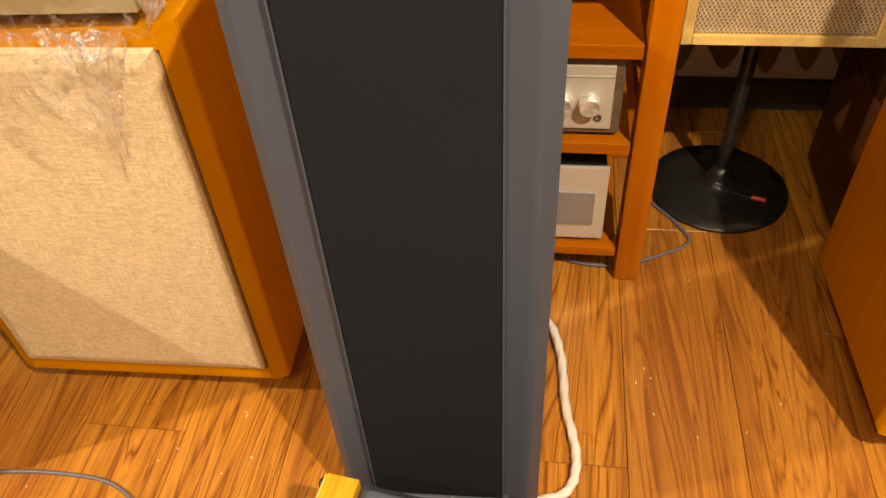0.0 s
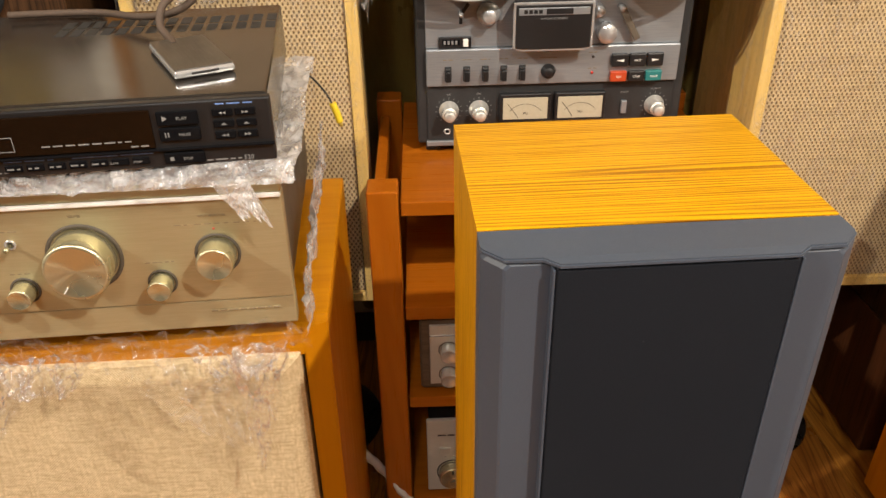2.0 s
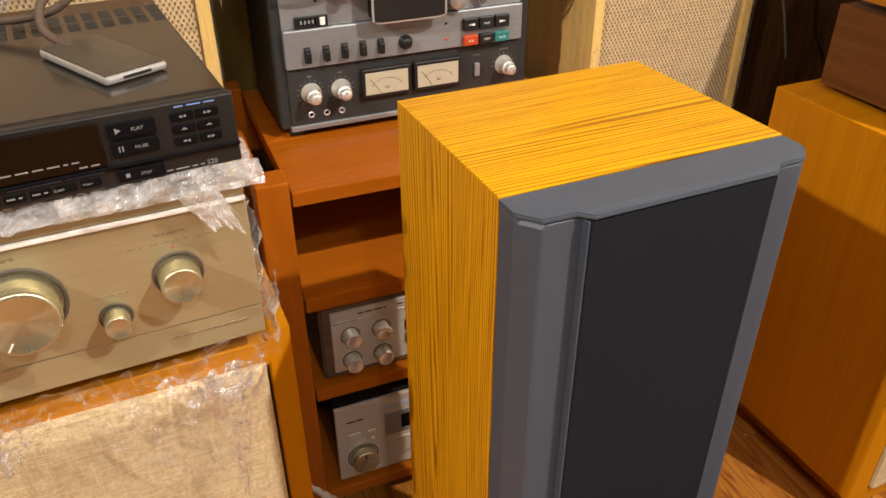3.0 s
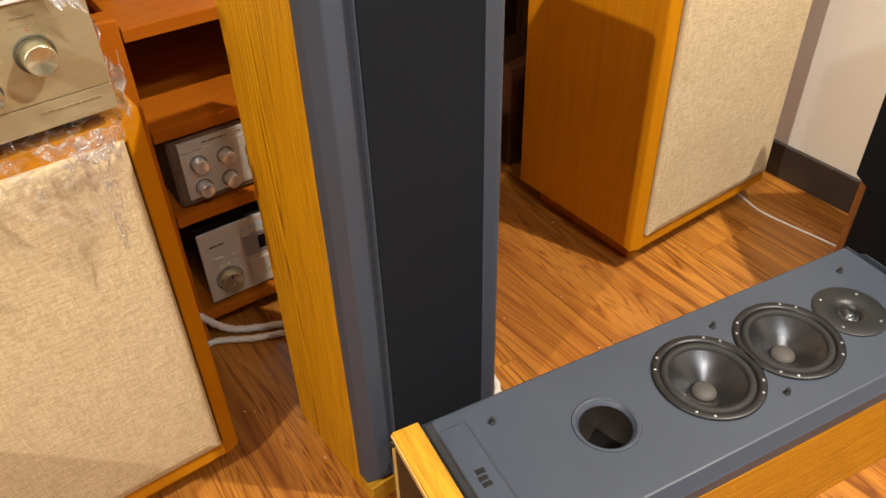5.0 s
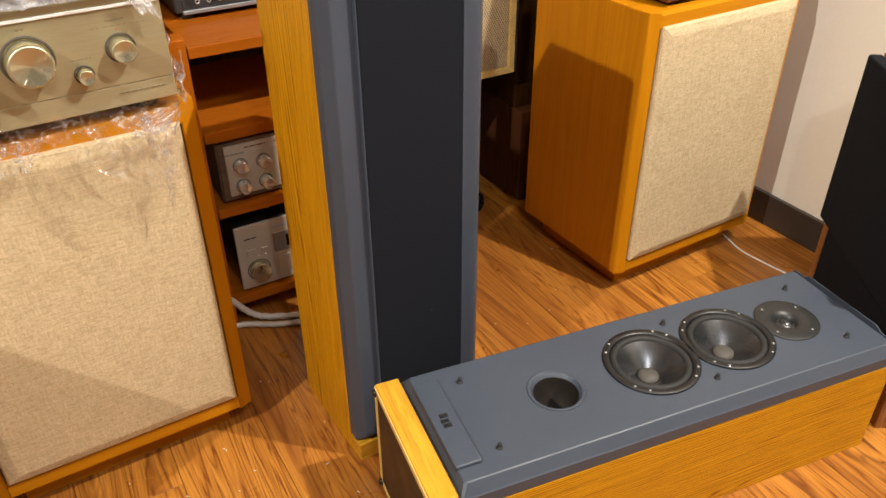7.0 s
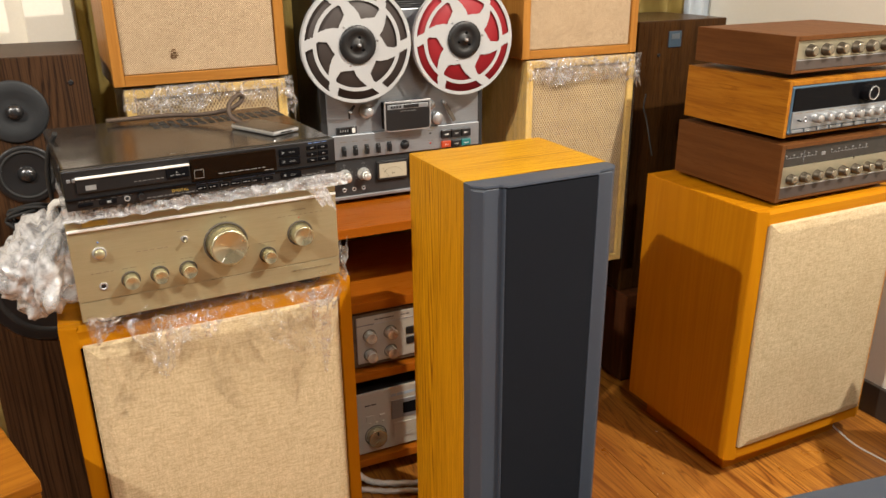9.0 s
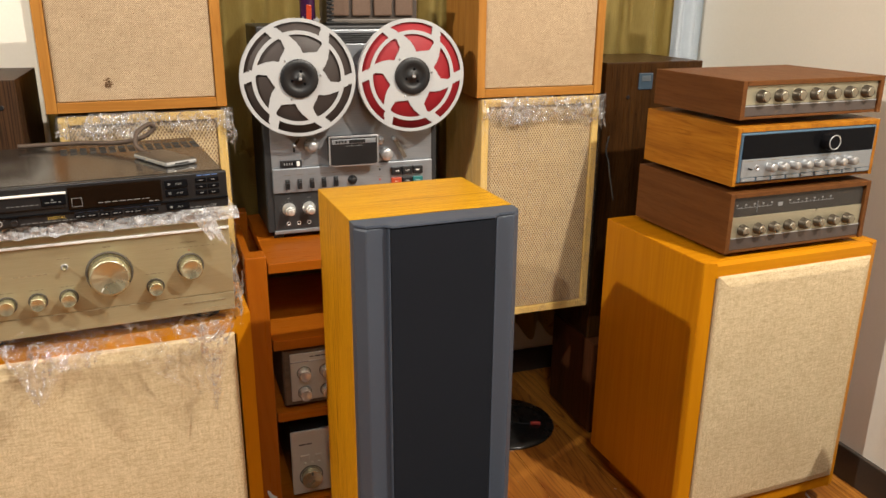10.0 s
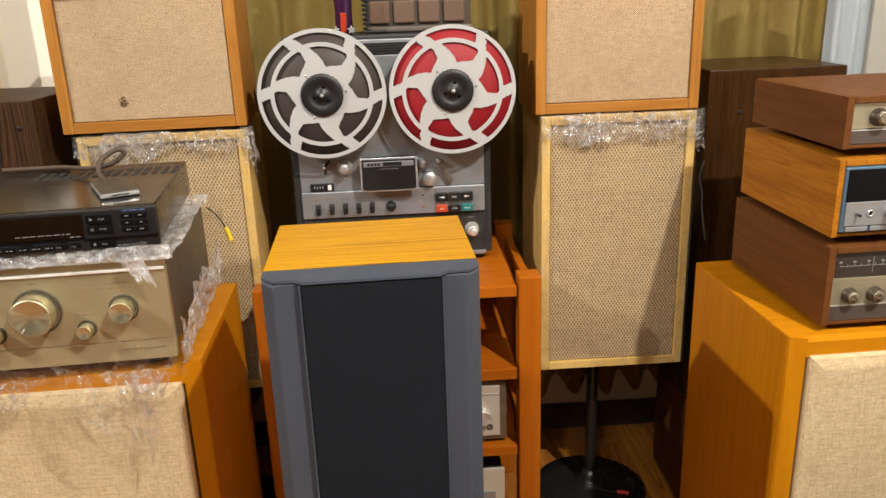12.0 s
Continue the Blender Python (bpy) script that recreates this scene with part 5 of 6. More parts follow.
words("AUTOMATIC REVERSE", 0.0042, front(-0.0085, -0.0366, 0.2295), GREY_PRINT, head_cover, align="CENTER")
def turned(name, px, pz, prof, material, y=0.0, label=""):
    a, zz = on_deck(px, pz)
    return part(name, lathe(B(), prof, front(a, y, zz), 32), material, deck, label)
turned("tension_roller", 0.851, 0.955, [(0.018, 0.0), (0.018, 0.006), (0.0155, 0.008), (0.011, 0.010), (0.011, 0.026), (0.009, 0.028), (0.0005, 0.0285)], CHROME)
turned("tape_guide", 1.022, 0.957, [(0.011, 0.0), (0.011, 0.012), (0.008, 0.02), (0.0005, 0.0205)], CHROME)
turned("pinch_knob", 1.038, 0.922, [(0.0155, 0.0), (0.0155, 0.018), (0.0145, 0.02), (0.0005, 0.0195)], CHROME)
turned("guide_post", 0.808, 0.957, [(0.0035, 0.0), (0.0035, 0.02), (0.0005, 0.021)], CHROME)
a, zz = on_deck(0.808, 0.957)
part("tension_slot", box(B(), (a - 0.0025, -0.0004, zz - 0.018), (a + 0.0025, 0.002, zz + 0.002), 0.0004, turn=None), BLACK, deck)
part("tension_arm", box(B(), (-0.0028, -0.012, -0.003), (0.0028, -0.008, 0.020), 0.001, turn=Matrix.Translation((a, 0, zz)) @ Matrix.Rotation(radians(35), 4, "Y")), BLACK, deck)
a, zz = on_deck(1.059, 0.961)
part("swing_arm", box(B(), (-0.0055, -0.014, -0.058), (0.0055, -0.009, 0.004), 0.002, turn=Matrix.Translation((a, 0, zz)) @ Matrix.Rotation(radians(-30), 4, "Y")), speckled("brown_grey_arm", (0.12, 0.10, 0.08), (0.15, 0.13, 0.10), 300, 0.4, 0.3), deck)
part("arm_pin", lathe(B(), [(0.005, 0.0), (0.005, 0.018), (0.003, 0.02), (0.0005, 0.0205)], front(a, 0, zz), 16), CHROME, deck)
a, zz = on_deck(0.7985, 0.911)
cnt = part("tape_counter", box(B(), (a - 0.026, -0.004, zz - 0.009), (a + 0.026, 0.002, zz + 0.009), 0.001), BLACK, deck, "black tape counter")
part("counter_window", box(B(), (a - 0.020, -0.0048, zz - 0.004), (a + 0.008, -0.0035, zz + 0.005), 0.0005), GLOSS_BLACK, cnt)
for k in range(4):
    part("digit", box(B(), (a - 0.018 + 0.0062 * k, -0.0053, zz - 0.0025), (a - 0.0148 + 0.0062 * k, -0.0045, zz + 0.0035), 0.0003), GREY_PRINT, cnt)
part("reset_button", box(B(), (a + 0.013, -0.0075, zz - 0.006), (a + 0.021, -0.003, zz + 0.006), 0.001), WHITE, cnt)
for k in range(5):
    a, zz = on_deck(0.787 + 0.030 * k, 0.861)
    sw = part("lever_switch", box(B(), (a - 0.0055, -0.0068, zz - 0.0125), (a + 0.0055, -0.005, zz + 0.0125), 0.001), CHARCOAL, deck)
    part("lever", box(B(), (a - 0.0042, -0.017, zz - 0.011), (a + 0.0042, -0.0065, zz + 0.0065), 0.0015), BLACK, sw)
    part("lever_mark", box(B(), (a - 0.0042, -0.0135, zz + 0.0068), (a + 0.0042, -0.0068, zz + 0.0105), 0.0008), CHARCOAL, sw)
turned("round_control", 0.949, 0.862, [(0.0118, 0.0), (0.0118, 0.003), (0.009, 0.006), (0.0085, 0.012), (0.007, 0.0135), (0.0005, 0.0135)], BLACK, -0.006)
for pz in (0.8835, 0.8575):
    turned("indicator", 1.021, pz, [(0.0022, 0.0), (0.0022, 0.0015), (0.0005, 0.002)], RED_PLUG if pz < 0.87 else BROWN_TAPE, -0.006)
COLOURS = {(1, 0): BLACK, (1, 1): BLACK, (1, 2): BLACK, (0, 0): speckled("red_orange_key", (0.42, 0.05, 0.014), (0.47, 0.065, 0.02), 300, 0.4, 0, 0), (0, 1): BLACK, (0, 2): speckled("teal_key", (0.014, 0.15, 0.15), (0.02, 0.18, 0.18), 300, 0.4, 0, 0)}
for (row, col), mat in COLOURS.items():
    a, zz = on_deck(1.0635 + 0.0287 * col, 0.8515 + 0.0265 * row)
    k = part("transport_key", box(B(), (a - 0.0132, -0.0145, zz - (0.0105 if row else 0.0085)), (a + 0.0132, -0.0062, zz + (0.0105 if row else 0.0085)), 0.0018), mat, deck)
    if (row, col) == (1, 1):
        words("FAST", 0.0052, front(a, -0.0147, zz - 0.002), WHITE, k, align="CENTER")
    elif (row, col) == (0, 1):
        words("STOP", 0.0048, front(a, -0.0147, zz - 0.002), WHITE, k, align="CENTER")
    elif (row, col) == (0, 0):
        words("REC", 0.0048, front(a, -0.0147, zz - 0.002), WHITE, k, align="CENTER")
    elif (row, col) == (0, 2):
        words("PAUSE", 0.0044, front(a, -0.0147, zz - 0.002), WHITE, k, align="CENTER")
    else:
        s_ = -1 if col == 0 else 1
        arrow = prism(B(), [(a - 0.006 * s_, zz - 0.0022), (a - 0.006 * s_, zz + 0.0022), (a + 0.006 * s_, zz)], -0.0149, -0.0143)
        part("arrow", arrow, WHITE, k)
for px in (0.914, 1.005):
    a, zz = on_deck(px, 0.8005)
    vu = part("meter", box(B(), (a - 0.042, -0.0095, zz - 0.024), (a + 0.042, 0.002, zz + 0.025), 0.002), BLACK, deck, "cream-faced level meter in a black frame")
    part("meter_face", box(B(), (a - 0.037, -0.0103, zz - 0.0185), (a + 0.037, -0.009, zz + 0.0185), 0.0005), speckled("warm_cream_dial", (0.40, 0.365, 0.27), (0.45, 0.41, 0.31), 200, 0.4, 0, 0), vu)
    arc = B()
    pts = [(a + 0.034 * math.sin(radians(g)), -0.0105, zz - 0.026 + 0.034 * math.cos(radians(g))) for g in range(-50, 51, 10)]
    tube(arc, pts, 0.0003, 4, 2)
    tube(arc, [(a - 0.012, -0.0106, zz - 0.016), (a - 0.021, -0.0106, zz - 0.002), (a - 0.03, -0.0106, zz + 0.009)], 0.0004, 4, 2)
    part("scale", arc, BROWN_TAPE, vu)
    words("VU", 0.0062, front(a, -0.0104, zz - 0.010), BROWN_TAPE, vu, align="CENTER")
for px, lab in ((0.788, "MIC"), (0.838, "LINE"), (1.132, "OUTPUT")):
    a, zz = on_deck(px, 0.797)
    k = knob(deck, a, zz, 0.0125, 0.022, 0.0, SPUN_SILVER, "level_knob", "chrome double level knob", False, 28, True)
    part("knob_cap", lathe(B(), [(0.0088, 0.0), (0.0088, 0.012), (0.0075, 0.0135), (0.0005, 0.0136)], front(0, -0.021, 0), 24), SPUN_SILVER, k)
    ticks = B()
    for i in range(13):
        g = radians(-140 + 280 * i / 12)
        box(ticks, (-0.0004, -0.0003, 0.0195), (0.0004, 0.001, 0.0225), 0, turn=Matrix.Translation((0, 0.0005, 0)) @ Matrix.Rotation(g, 4, "Y"))
    part("scale", ticks, GREY_PRINT, k)
    words(lab, 0.0042, front(a, 0.0003, zz + 0.0262), GREY_PRINT, deck, align="CENTER")
a, zz = on_deck(1.08, 0.803)
part("output_slide", box(B(), (a - 0.0045, -0.006, zz - 0.018), (a + 0.0045, 0.001, zz + 0.004), 0.001), SILVER, deck)
words("OUTPUT", 0.0036, front(a, 0.0003, zz + 0.016), GREY_PRINT, deck, align="CENTER")
for px in (0.785, 0.811, 0.836):
    a, zz = on_deck(px, 0.7605)
    ring(deck, a, zz, 0.0055, 0.0032, 0.0005, CHROME, "jack_ring", 0.0022)
    part("jack", lathe(B(), [(0.0031, 0.0004), (0.0005, 0.0006)], front(a, 0.0005, zz), 14), GLOSS_BLACK, deck)
lab = B()
for k in range(5):
    a, zz = on_deck(0.787 + 0.030 * k, 0.884)
    bars(lab, a - 0.008, a + 0.008, -0.006, zz, 0.0012, 60 + k, 0.0003, 0.009)
a, zz = on_deck(0.949, 0.884)
bars(lab, a - 0.014, a + 0.014, -0.006, zz, 0.0012, 70, 0.0003, 0.009)
for pz in (0.8905, 0.8645):
    a, zz = on_deck(1.021, pz)
    bars(lab, a - 0.007, a + 0.007, -0.006, zz, 0.0012, 71, 0.0003, 0.009)
tagged(part("printing", lab, DIM_PRINT, deck), kind="stuff")


def reel(x, z, tape, label, spin):
    """Ten-and-a-half inch reel: two flanges with swept windows, hub and wound tape."""
    t = thing("tape_reel", pose(x, 1.834, z, 0, 0, 1) @ pose(0, 0, 0, 90, 0, 0), label, "tape reel", "tape reels")
    R = 0.1335
    def opened(r, a):
        r /= R
        u = (math.degrees(a) - spin) % 60
        if 0.80 < r < 0.94:
            f = (r - 0.80) / 0.14
            return 1.0 + 2 * f < (u - 5) % 60 < 47 + 6 * f
        if 0.44 < r < 0.735:
            f = (r - 0.44) / 0.295
            return 24 * max(0.0, 1 - f / 0.42) ** 1.8 - 3 + 2 * max(0.0, f - 0.85) / 0.15 < (u + 6) % 60 - 6 < 23 + 23 * f
        return False
    for name, y0, y1 in (("front_flange", 0.0, 0.0012), ("back_flange", -0.013, -0.0118)):
        bm = B()
        n = 360
        radii = [R * q for q in [0.27, 0.33, 0.39] + [0.44 + 0.295 * k / 20 for k in range(21)] + [0.80 + 0.14 * k / 6 for k in range(7)] + [0.97, 0.99, 1.0]]
        front_v = [[bm.verts.new((r * math.cos(2 * math.pi * i / n), r * math.sin(2 * math.pi * i / n), y1)) for i in range(n)] for r in radii]
        for k in range(len(radii) - 1):
            for i in range(n):
                if not opened((radii[k] + radii[k + 1]) / 2, 2 * math.pi * (i + 0.5) / n):
                    bm.faces.new((front_v[k][i], front_v[k + 1][i], front_v[k + 1][(i + 1) % n], front_v[k][(i + 1) % n]))
        loose = [v for v in bm.verts if not v.link_faces]
        bmesh.ops.delete(bm, geom=loose, context="VERTS")
        bmesh.ops.solidify(bm, geom=bm.faces[:], thickness=y1 - y0)
        part(name, bm, REEL, t)
    part("tape_pack", lathe(B(), [(0.045, -0.0035), (0.1265, -0.0035), (0.1265, -0.0095), (0.045, -0.0095)], None, 96), tape, t, "wound magnetic tape")
    hub = part("hub", lathe(B(), [(0.0435, 0.0), (0.0435, 0.006), (0.0415, 0.008), (0.026, 0.008), (0.024, 0.0065), (0.010, 0.0065), (0.009, 0.009), (0.0005, 0.0095)], None, 120, 0.02, 30), BLACK, t, "black knurled hub")
    part("spindle", lathe(B(), [(0.0042, 0.009), (0.0042, 0.018), (0.003, 0.02), (0.0005, 0.0203)], None, 16), CHROME, hub)
    for k in range(3):
        g = radians(spin + 20 + 120 * k)
        part("hub_hole", lathe(B(), [(0.0033, 0.0072), (0.0005, 0.0074)], pose(0.017 * math.cos(g), 0.017 * math.sin(g), 0), 12), GLOSS_BLACK, hub)
        part("screw", lathe(B(), [(0.0028, 0.0012), (0.0028, 0.0022), (0.0005, 0.0026)], pose(0.0505 * math.cos(g + 0.9), 0.0505 * math.sin(g + 0.9), 0), 12), CHROME, t)
    part("core", lathe(B(), [(0.012, -0.056), (0.012, -0.012)], None, 24), BLACK, t)
    return t


reel(0.820, 1.120, BROWN_TAPE, "large silver metal tape reel with dark brown tape", 56)
reel(1.0925, 1.1185, RED, "large silver metal tape reel with red tape", 57)

# on top of the deck
t = thing("trinket_box", pose(1.03, 1.955, 1.2345, 0, 0, 1), "old dark brown box with four raised squares, on the tape deck", "box")
part("body", box(B(), (-0.115, 0, 0), (0.115, 0.09, 0.0825), 0.003), speckled("dull_brown_body", (0.05, 0.036, 0.028), (0.075, 0.055, 0.042), 200, 0.6), t)
for k in range(4):
    x0 = -0.108 + 0.0545 * k
    part("panel", prism(B(), [(x0, 0.02), (x0 + 0.046, 0.02), (x0 + 0.046, 0.067), (x0, 0.067)], -0.008, 0.001, 0.0035), speckled("brown_panel", (0.11, 0.065, 0.042), (0.15, 0.09, 0.06), 200, 0.5), t)
part("lower_bead", box(B(), (-0.118, -0.006, 0.002), (0.118, 0.001, 0.013), 0.003), speckled("grey_brown_bead", (0.09, 0.075, 0.062), (0.12, 0.1, 0.085), 200, 0.5), t)
part("upper_bead", box(B(), (-0.118, -0.006, 0.072), (0.118, 0.001, 0.081), 0.003), speckled("grey_brown_bead_top", (0.09, 0.075, 0.062), (0.12, 0.1, 0.085), 200, 0.5), t)
part("lid", box(B(), (-0.121, -0.009, 0.0828), (0.121, 0.095, 0.094), 0.004), speckled("worn_brown_lid", (0.055, 0.042, 0.032), (0.09, 0.07, 0.055), 120, 0.5), t)
for x, y, r_, mat, words_ in ((0.985, 1.985, 0.014, CHROME, "small polished silver dish on the brown box"), (1.045, 1.99, 0.020, CHROME, "small polished silver cup on the brown box"), (1.10, 1.985, 0.009, GOLD_PRINT, "small gilt bead stand on the brown box")):
    tagged(part("trinket", lathe(B(), [(0.0005, 0.0), (r_, 0.0), (r_ * 1.1, 0.003), (r_ * 0.6, 0.007), (r_ * 0.7, 0.013), (r_ * 1.2, 0.02), (0.0005, 0.021)], pose(x, y, 1.3287), 20), mat), words_, "trinket", "trinkets on the box")
coil = [(0.918 + 0.0075 * math.cos(k * 1.25), 1.93 + 0.0075 * math.sin(k * 1.25), 1.242 + 0.0019 * k) for k in range(60)]
ob = part("spiral_cable", tube(B(), [(0.96, 1.93, 1.239), (0.935, 1.925, 1.2395), (0.905, 1.925, 1.2395)] + coil, 0.0022, 6, 3), RUBBER)
tagged(ob, "black coiled cord standing on the tape deck", "cord")
PURPLE_GLASS = speckled("dark_purple_glass", (0.018, 0.006, 0.028), (0.05, 0.012, 0.05), 60, 0.12, 0, 0.0, 0.8)
vase = thing("glass_ornament", pose(0.868, 1.955, 1.2345), "dark purple and red glass ornament with silver stars, on the deck", "ornament")
part("body", lathe(B(), [(0.0005, 0.0), (0.017, 0.0), (0.019, 0.012), (0.0185, 0.05), (0.021, 0.085), (0.019, 0.105), (0.0005, 0.107)], None, 24), PURPLE_GLASS, vase)
part("red_panel", prism(B(), [(-0.007, 0.004), (0.005, 0.004), (0.007, 0.045), (-0.006, 0.047)], -0.0205, -0.012, 0.0015), speckled("orange_red_enamel", (0.45, 0.05, 0.012), (0.3, 0.02, 0.012), 150, 0.3, 0, 0.05), vase, "orange-red enamel panel")
for sx in (-1, 1):
    star = []
    for k in range(10):
        rr = 0.0105 if k % 2 == 0 else 0.005
        star.append((sx * 0.0165 + rr * math.sin(math.pi * k / 5), 0.0105 + rr * math.cos(math.pi * k / 5)))
    part("star", prism(B(), star, -0.030, -0.024, 0.0012), CHROME, vase, "small silver star")

# ---- units in the rack ----
u = thing("preamplifier", pose(0.957, 1.722, 0.3385, 0, 0, 0.5), "silver-faced control amplifier in a walnut case on a shelf", "amplifier")
PINKISH = speckled("satin_silver_face", (0.54, 0.52, 0.455), (0.60, 0.58, 0.51), 900, 0.34, 0.35, 0.04, 0.3, (0.03, 1, 1))
part("case", box(B(), (-0.229, 0.004, 0.006), (0.229, 0.28, 0.158), 0.003), WALNUT_GREY, u)
part("case_frame", box(B(), (-0.226, -0.002, 0.009), (0.226, 0.004, 0.155), 0.002), WALNUT_GREY, u)
part("face", box(B(), (-0.212, -0.007, 0.021), (0.212, -0.0015, 0.146), 0.0015), PINKISH, u)
part("face_line", box(B(), (-0.212, -0.0085, 0.124), (0.212, -0.0065, 0.1265), 0.0006), CHROME, u)
for sx in (-0.19, 0.19):
    part("foot", lathe(B(), [(0.012, 0.0), (0.012, 0.006), (0.0005, 0.0061)], pose(sx, 0.05, 0), 16), BLACK, u)
    part("foot", lathe(B(), [(0.012, 0.0), (0.012, 0.006), (0.0005, 0.0061)], pose(sx, 0.24, 0), 16), BLACK, u)
for px in (0.777, 0.8315, 1.085, 1.13):
    for pz in ((0.4335, 0.381) if px < 1 else (0.415,)):
        x, z = px - 0.957, pz - 0.3385
        ring(u, x, z, 0.0175, 0.0155, -0.007, DARK_GAP, "knob_recess", 0.0008)
        knob(u, x, z, 0.0145 if px < 1 else 0.018, 0.022, -0.007, SPUN_SILVER, "knob", "", False, 32)
for pz in (0.428, 0.400):
    x, z = 0.885 - 0.957, pz - 0.3385
    part("rocker", box(B(), (x - 0.011, -0.0105, z - 0.010), (x + 0.011, -0.0065, z + 0.010), 0.002), BLACK, u)
x, z = 1.146 - 0.957, 0.383 - 0.3385
ring(u, x, z, 0.007, 0.004, -0.007, DARK_GAP, "jack_ring", 0.002)
bb = B()
bars(bb, -0.165, -0.115, -0.0068, 0.136, 0.003, 80, 0.0003, 0.016)
bars(bb, -0.095, -0.07, -0.0068, 0.136, 0.0028, 81, 0.0003, 0.012)
tagged(part("printing", bb, BROWN_TAPE, u), kind="stuff")
u = thing("cassette_deck", pose(0.957, 1.722, 0.0835, 0, 0, 0.5), "silver tape recorder with a large knob on the lower shelf", "recorder")
part("case", box(B(), (-0.218, 0.003, 0.010), (0.218, 0.27, 0.186), 0.003), BLACK_METAL, u)
part("face", box(B(), (-0.222, -0.006, 0.011), (0.222, 0.0028, 0.188), 0.002), PINKISH, u)
for sx in (-0.19, 0.19):
    part("foot", lathe(B(), [(0.014, 0.0), (0.014, 0.010), (0.0005, 0.0101)], pose(sx, 0.05, 0), 16), BLACK, u)
    part("foot", lathe(B(), [(0.014, 0.0), (0.014, 0.010), (0.0005, 0.0101)], pose(sx, 0.22, 0), 16), BLACK, u)
x, z = 0.782 - 0.957, 0.143 - 0.0835
ring(u, x, z, 0.030, 0.027, -0.006, DARK_GAP, "knob_recess", 0.0008)
knob(u, x, z, 0.0255, 0.022, -0.006, SPUN_GOLD, "large_knob", "large spun metal knob", True, 48)
part("slot_cover", box(B(), (-0.126, -0.009, 0.036), (0.02, -0.0055, 0.082), 0.002), PINKISH, u)
win = part("window_panel", box(B(), (-0.130, -0.0085, 0.095), (0.06, -0.0055, 0.150), 0.002), SILVER, u)
part("window", box(B(), (-0.098, -0.0095, 0.106), (0.04, -0.0082, 0.139), 0.001), GLOSS_BLACK, win)
for i, (x0, x1, z0, z1) in enumerate(((-0.200, -0.178, 0.108, 0.122), (-0.163, -0.148, 0.112, 0.120), (-0.192, -0.186, 0.096, 0.100), (-0.175, -0.169, 0.096, 0.100), (-0.157, -0.151, 0.096, 0.100), (0.12, 0.20, 0.05, 0.13))):
    part("button", box(B(), (x0, -0.0095, z0), (x1, -0.0055, z1), 0.001), PINKISH if i != 5 else SILVER, u)
bb = B()
bars(bb, -0.202, -0.170, -0.006, 0.152, 0.0036, 90, 0.0003, 0.028)
tagged(part("printing", bb, BROWN_TAPE, u), kind="stuff")
bb = B()
bars(bb, -0.130, -0.06, -0.006, 0.166, 0.008, 91, 0.0005, 0.03)
part("blue_label", bb, speckled("pale_blue_label", (0.35, 0.45, 0.55), (0.4, 0.5, 0.6), 200, 0.5, 0, 0), u)

# ---- stack on the right-hand cabinet ----
HW = 0.203
def wood_case(t, h, d, wood_mat, lip=0.012):
    for s in (-1, 1):
        part("side_panel", box(B(), (s * HW - (lip if s > 0 else 0), 0.0, 0.006), (s * HW + (lip if s < 0 else 0), d, h), 0.0012), wood_mat, t)
    part("top_panel", box(B(), (-HW + lip + 0.0003, 0.0, h - 0.011), (HW - lip - 0.0003, d, h - 0.0003), 0.001), wood_mat, t)
    part("bottom_panel", box(B(), (-HW + lip + 0.0003, 0.004, 0.0063), (HW - lip - 0.0003, d, 0.012), 0.001), wood_mat, t)
    part("back_panel", box(B(), (-HW + lip + 0.0003, d - 0.01, 0.0125), (HW - lip - 0.0003, d - 0.002, h - 0.0115), 0.001), BLACK_METAL, t)
    for sx in (-0.16, 0.16):
        for y in (0.05, d - 0.06):
            part("foot", lathe(B(), [(0.011, 0.0), (0.011, 0.0062), (0.0005, 0.0063)], pose(sx, y, 0), 14), RUBBER, t)
BRASS_FACE = speckled("aged_brass_face", (0.36, 0.33, 0.235), (0.45, 0.41, 0.295), 800, 0.32, 0.6, 0.05, 0.5, (0.03, 1, 1))
MAUVE_STRIP = speckled("brown_grey_strip", (0.075, 0.058, 0.052), (0.10, 0.08, 0.07), 600, 0.4, 0.2, 0.03)
BRASS_CAP = spun(speckled("polished_brass_cap", (0.36, 0.33, 0.26), (0.43, 0.40, 0.32), 400, 0.25, 0.95, 0))
def small_knobs(t, xs, z, y, r=0.0115, h=0.018):
    for x in xs:
        k = part("knob", lathe(B(), [(r * 1.12, 0.0), (r * 1.12, 0.003), (r, 0.004), (r, h * 0.8), (r * 0.86, h * 0.92), (0.0005, h * 0.92)], front(0, 0, 0), 28, 0.03, 14), BRASS_DARK, t, "small brass knob")
        k.location = (x, y, z)
        part("knob_cap", lathe(B(), [(r * 0.84, h * 0.925), (r * 0.78, h), (r * 0.3, h * 0.97), (0.0005, h * 0.96)], front(0, 0, 0), 24), BRASS_CAP, k)
t = thing("tuner_amplifier", pose(1.866, 1.345, 0.7538, 0, 0, 1.2), "red-brown wood-cased tuner with brass face and small knobs", "tuner", "stacked hi-fi units")
wood_case(t, 0.144, 0.345, BROWN_WOOD)
part("dial_glass", box(B(), (-0.190, 0.0075, 0.088), (0.190, 0.0125, 0.1325), 0.001), speckled("smoky_dial", (0.03, 0.027, 0.024), (0.045, 0.04, 0.036), 300, 0.15, 0.1, 0), t, "smoky tuning dial")
part("face", box(B(), (-0.190, 0.006, 0.040), (0.190, 0.0125, 0.0875), 0.0008), BRASS_FACE, t)
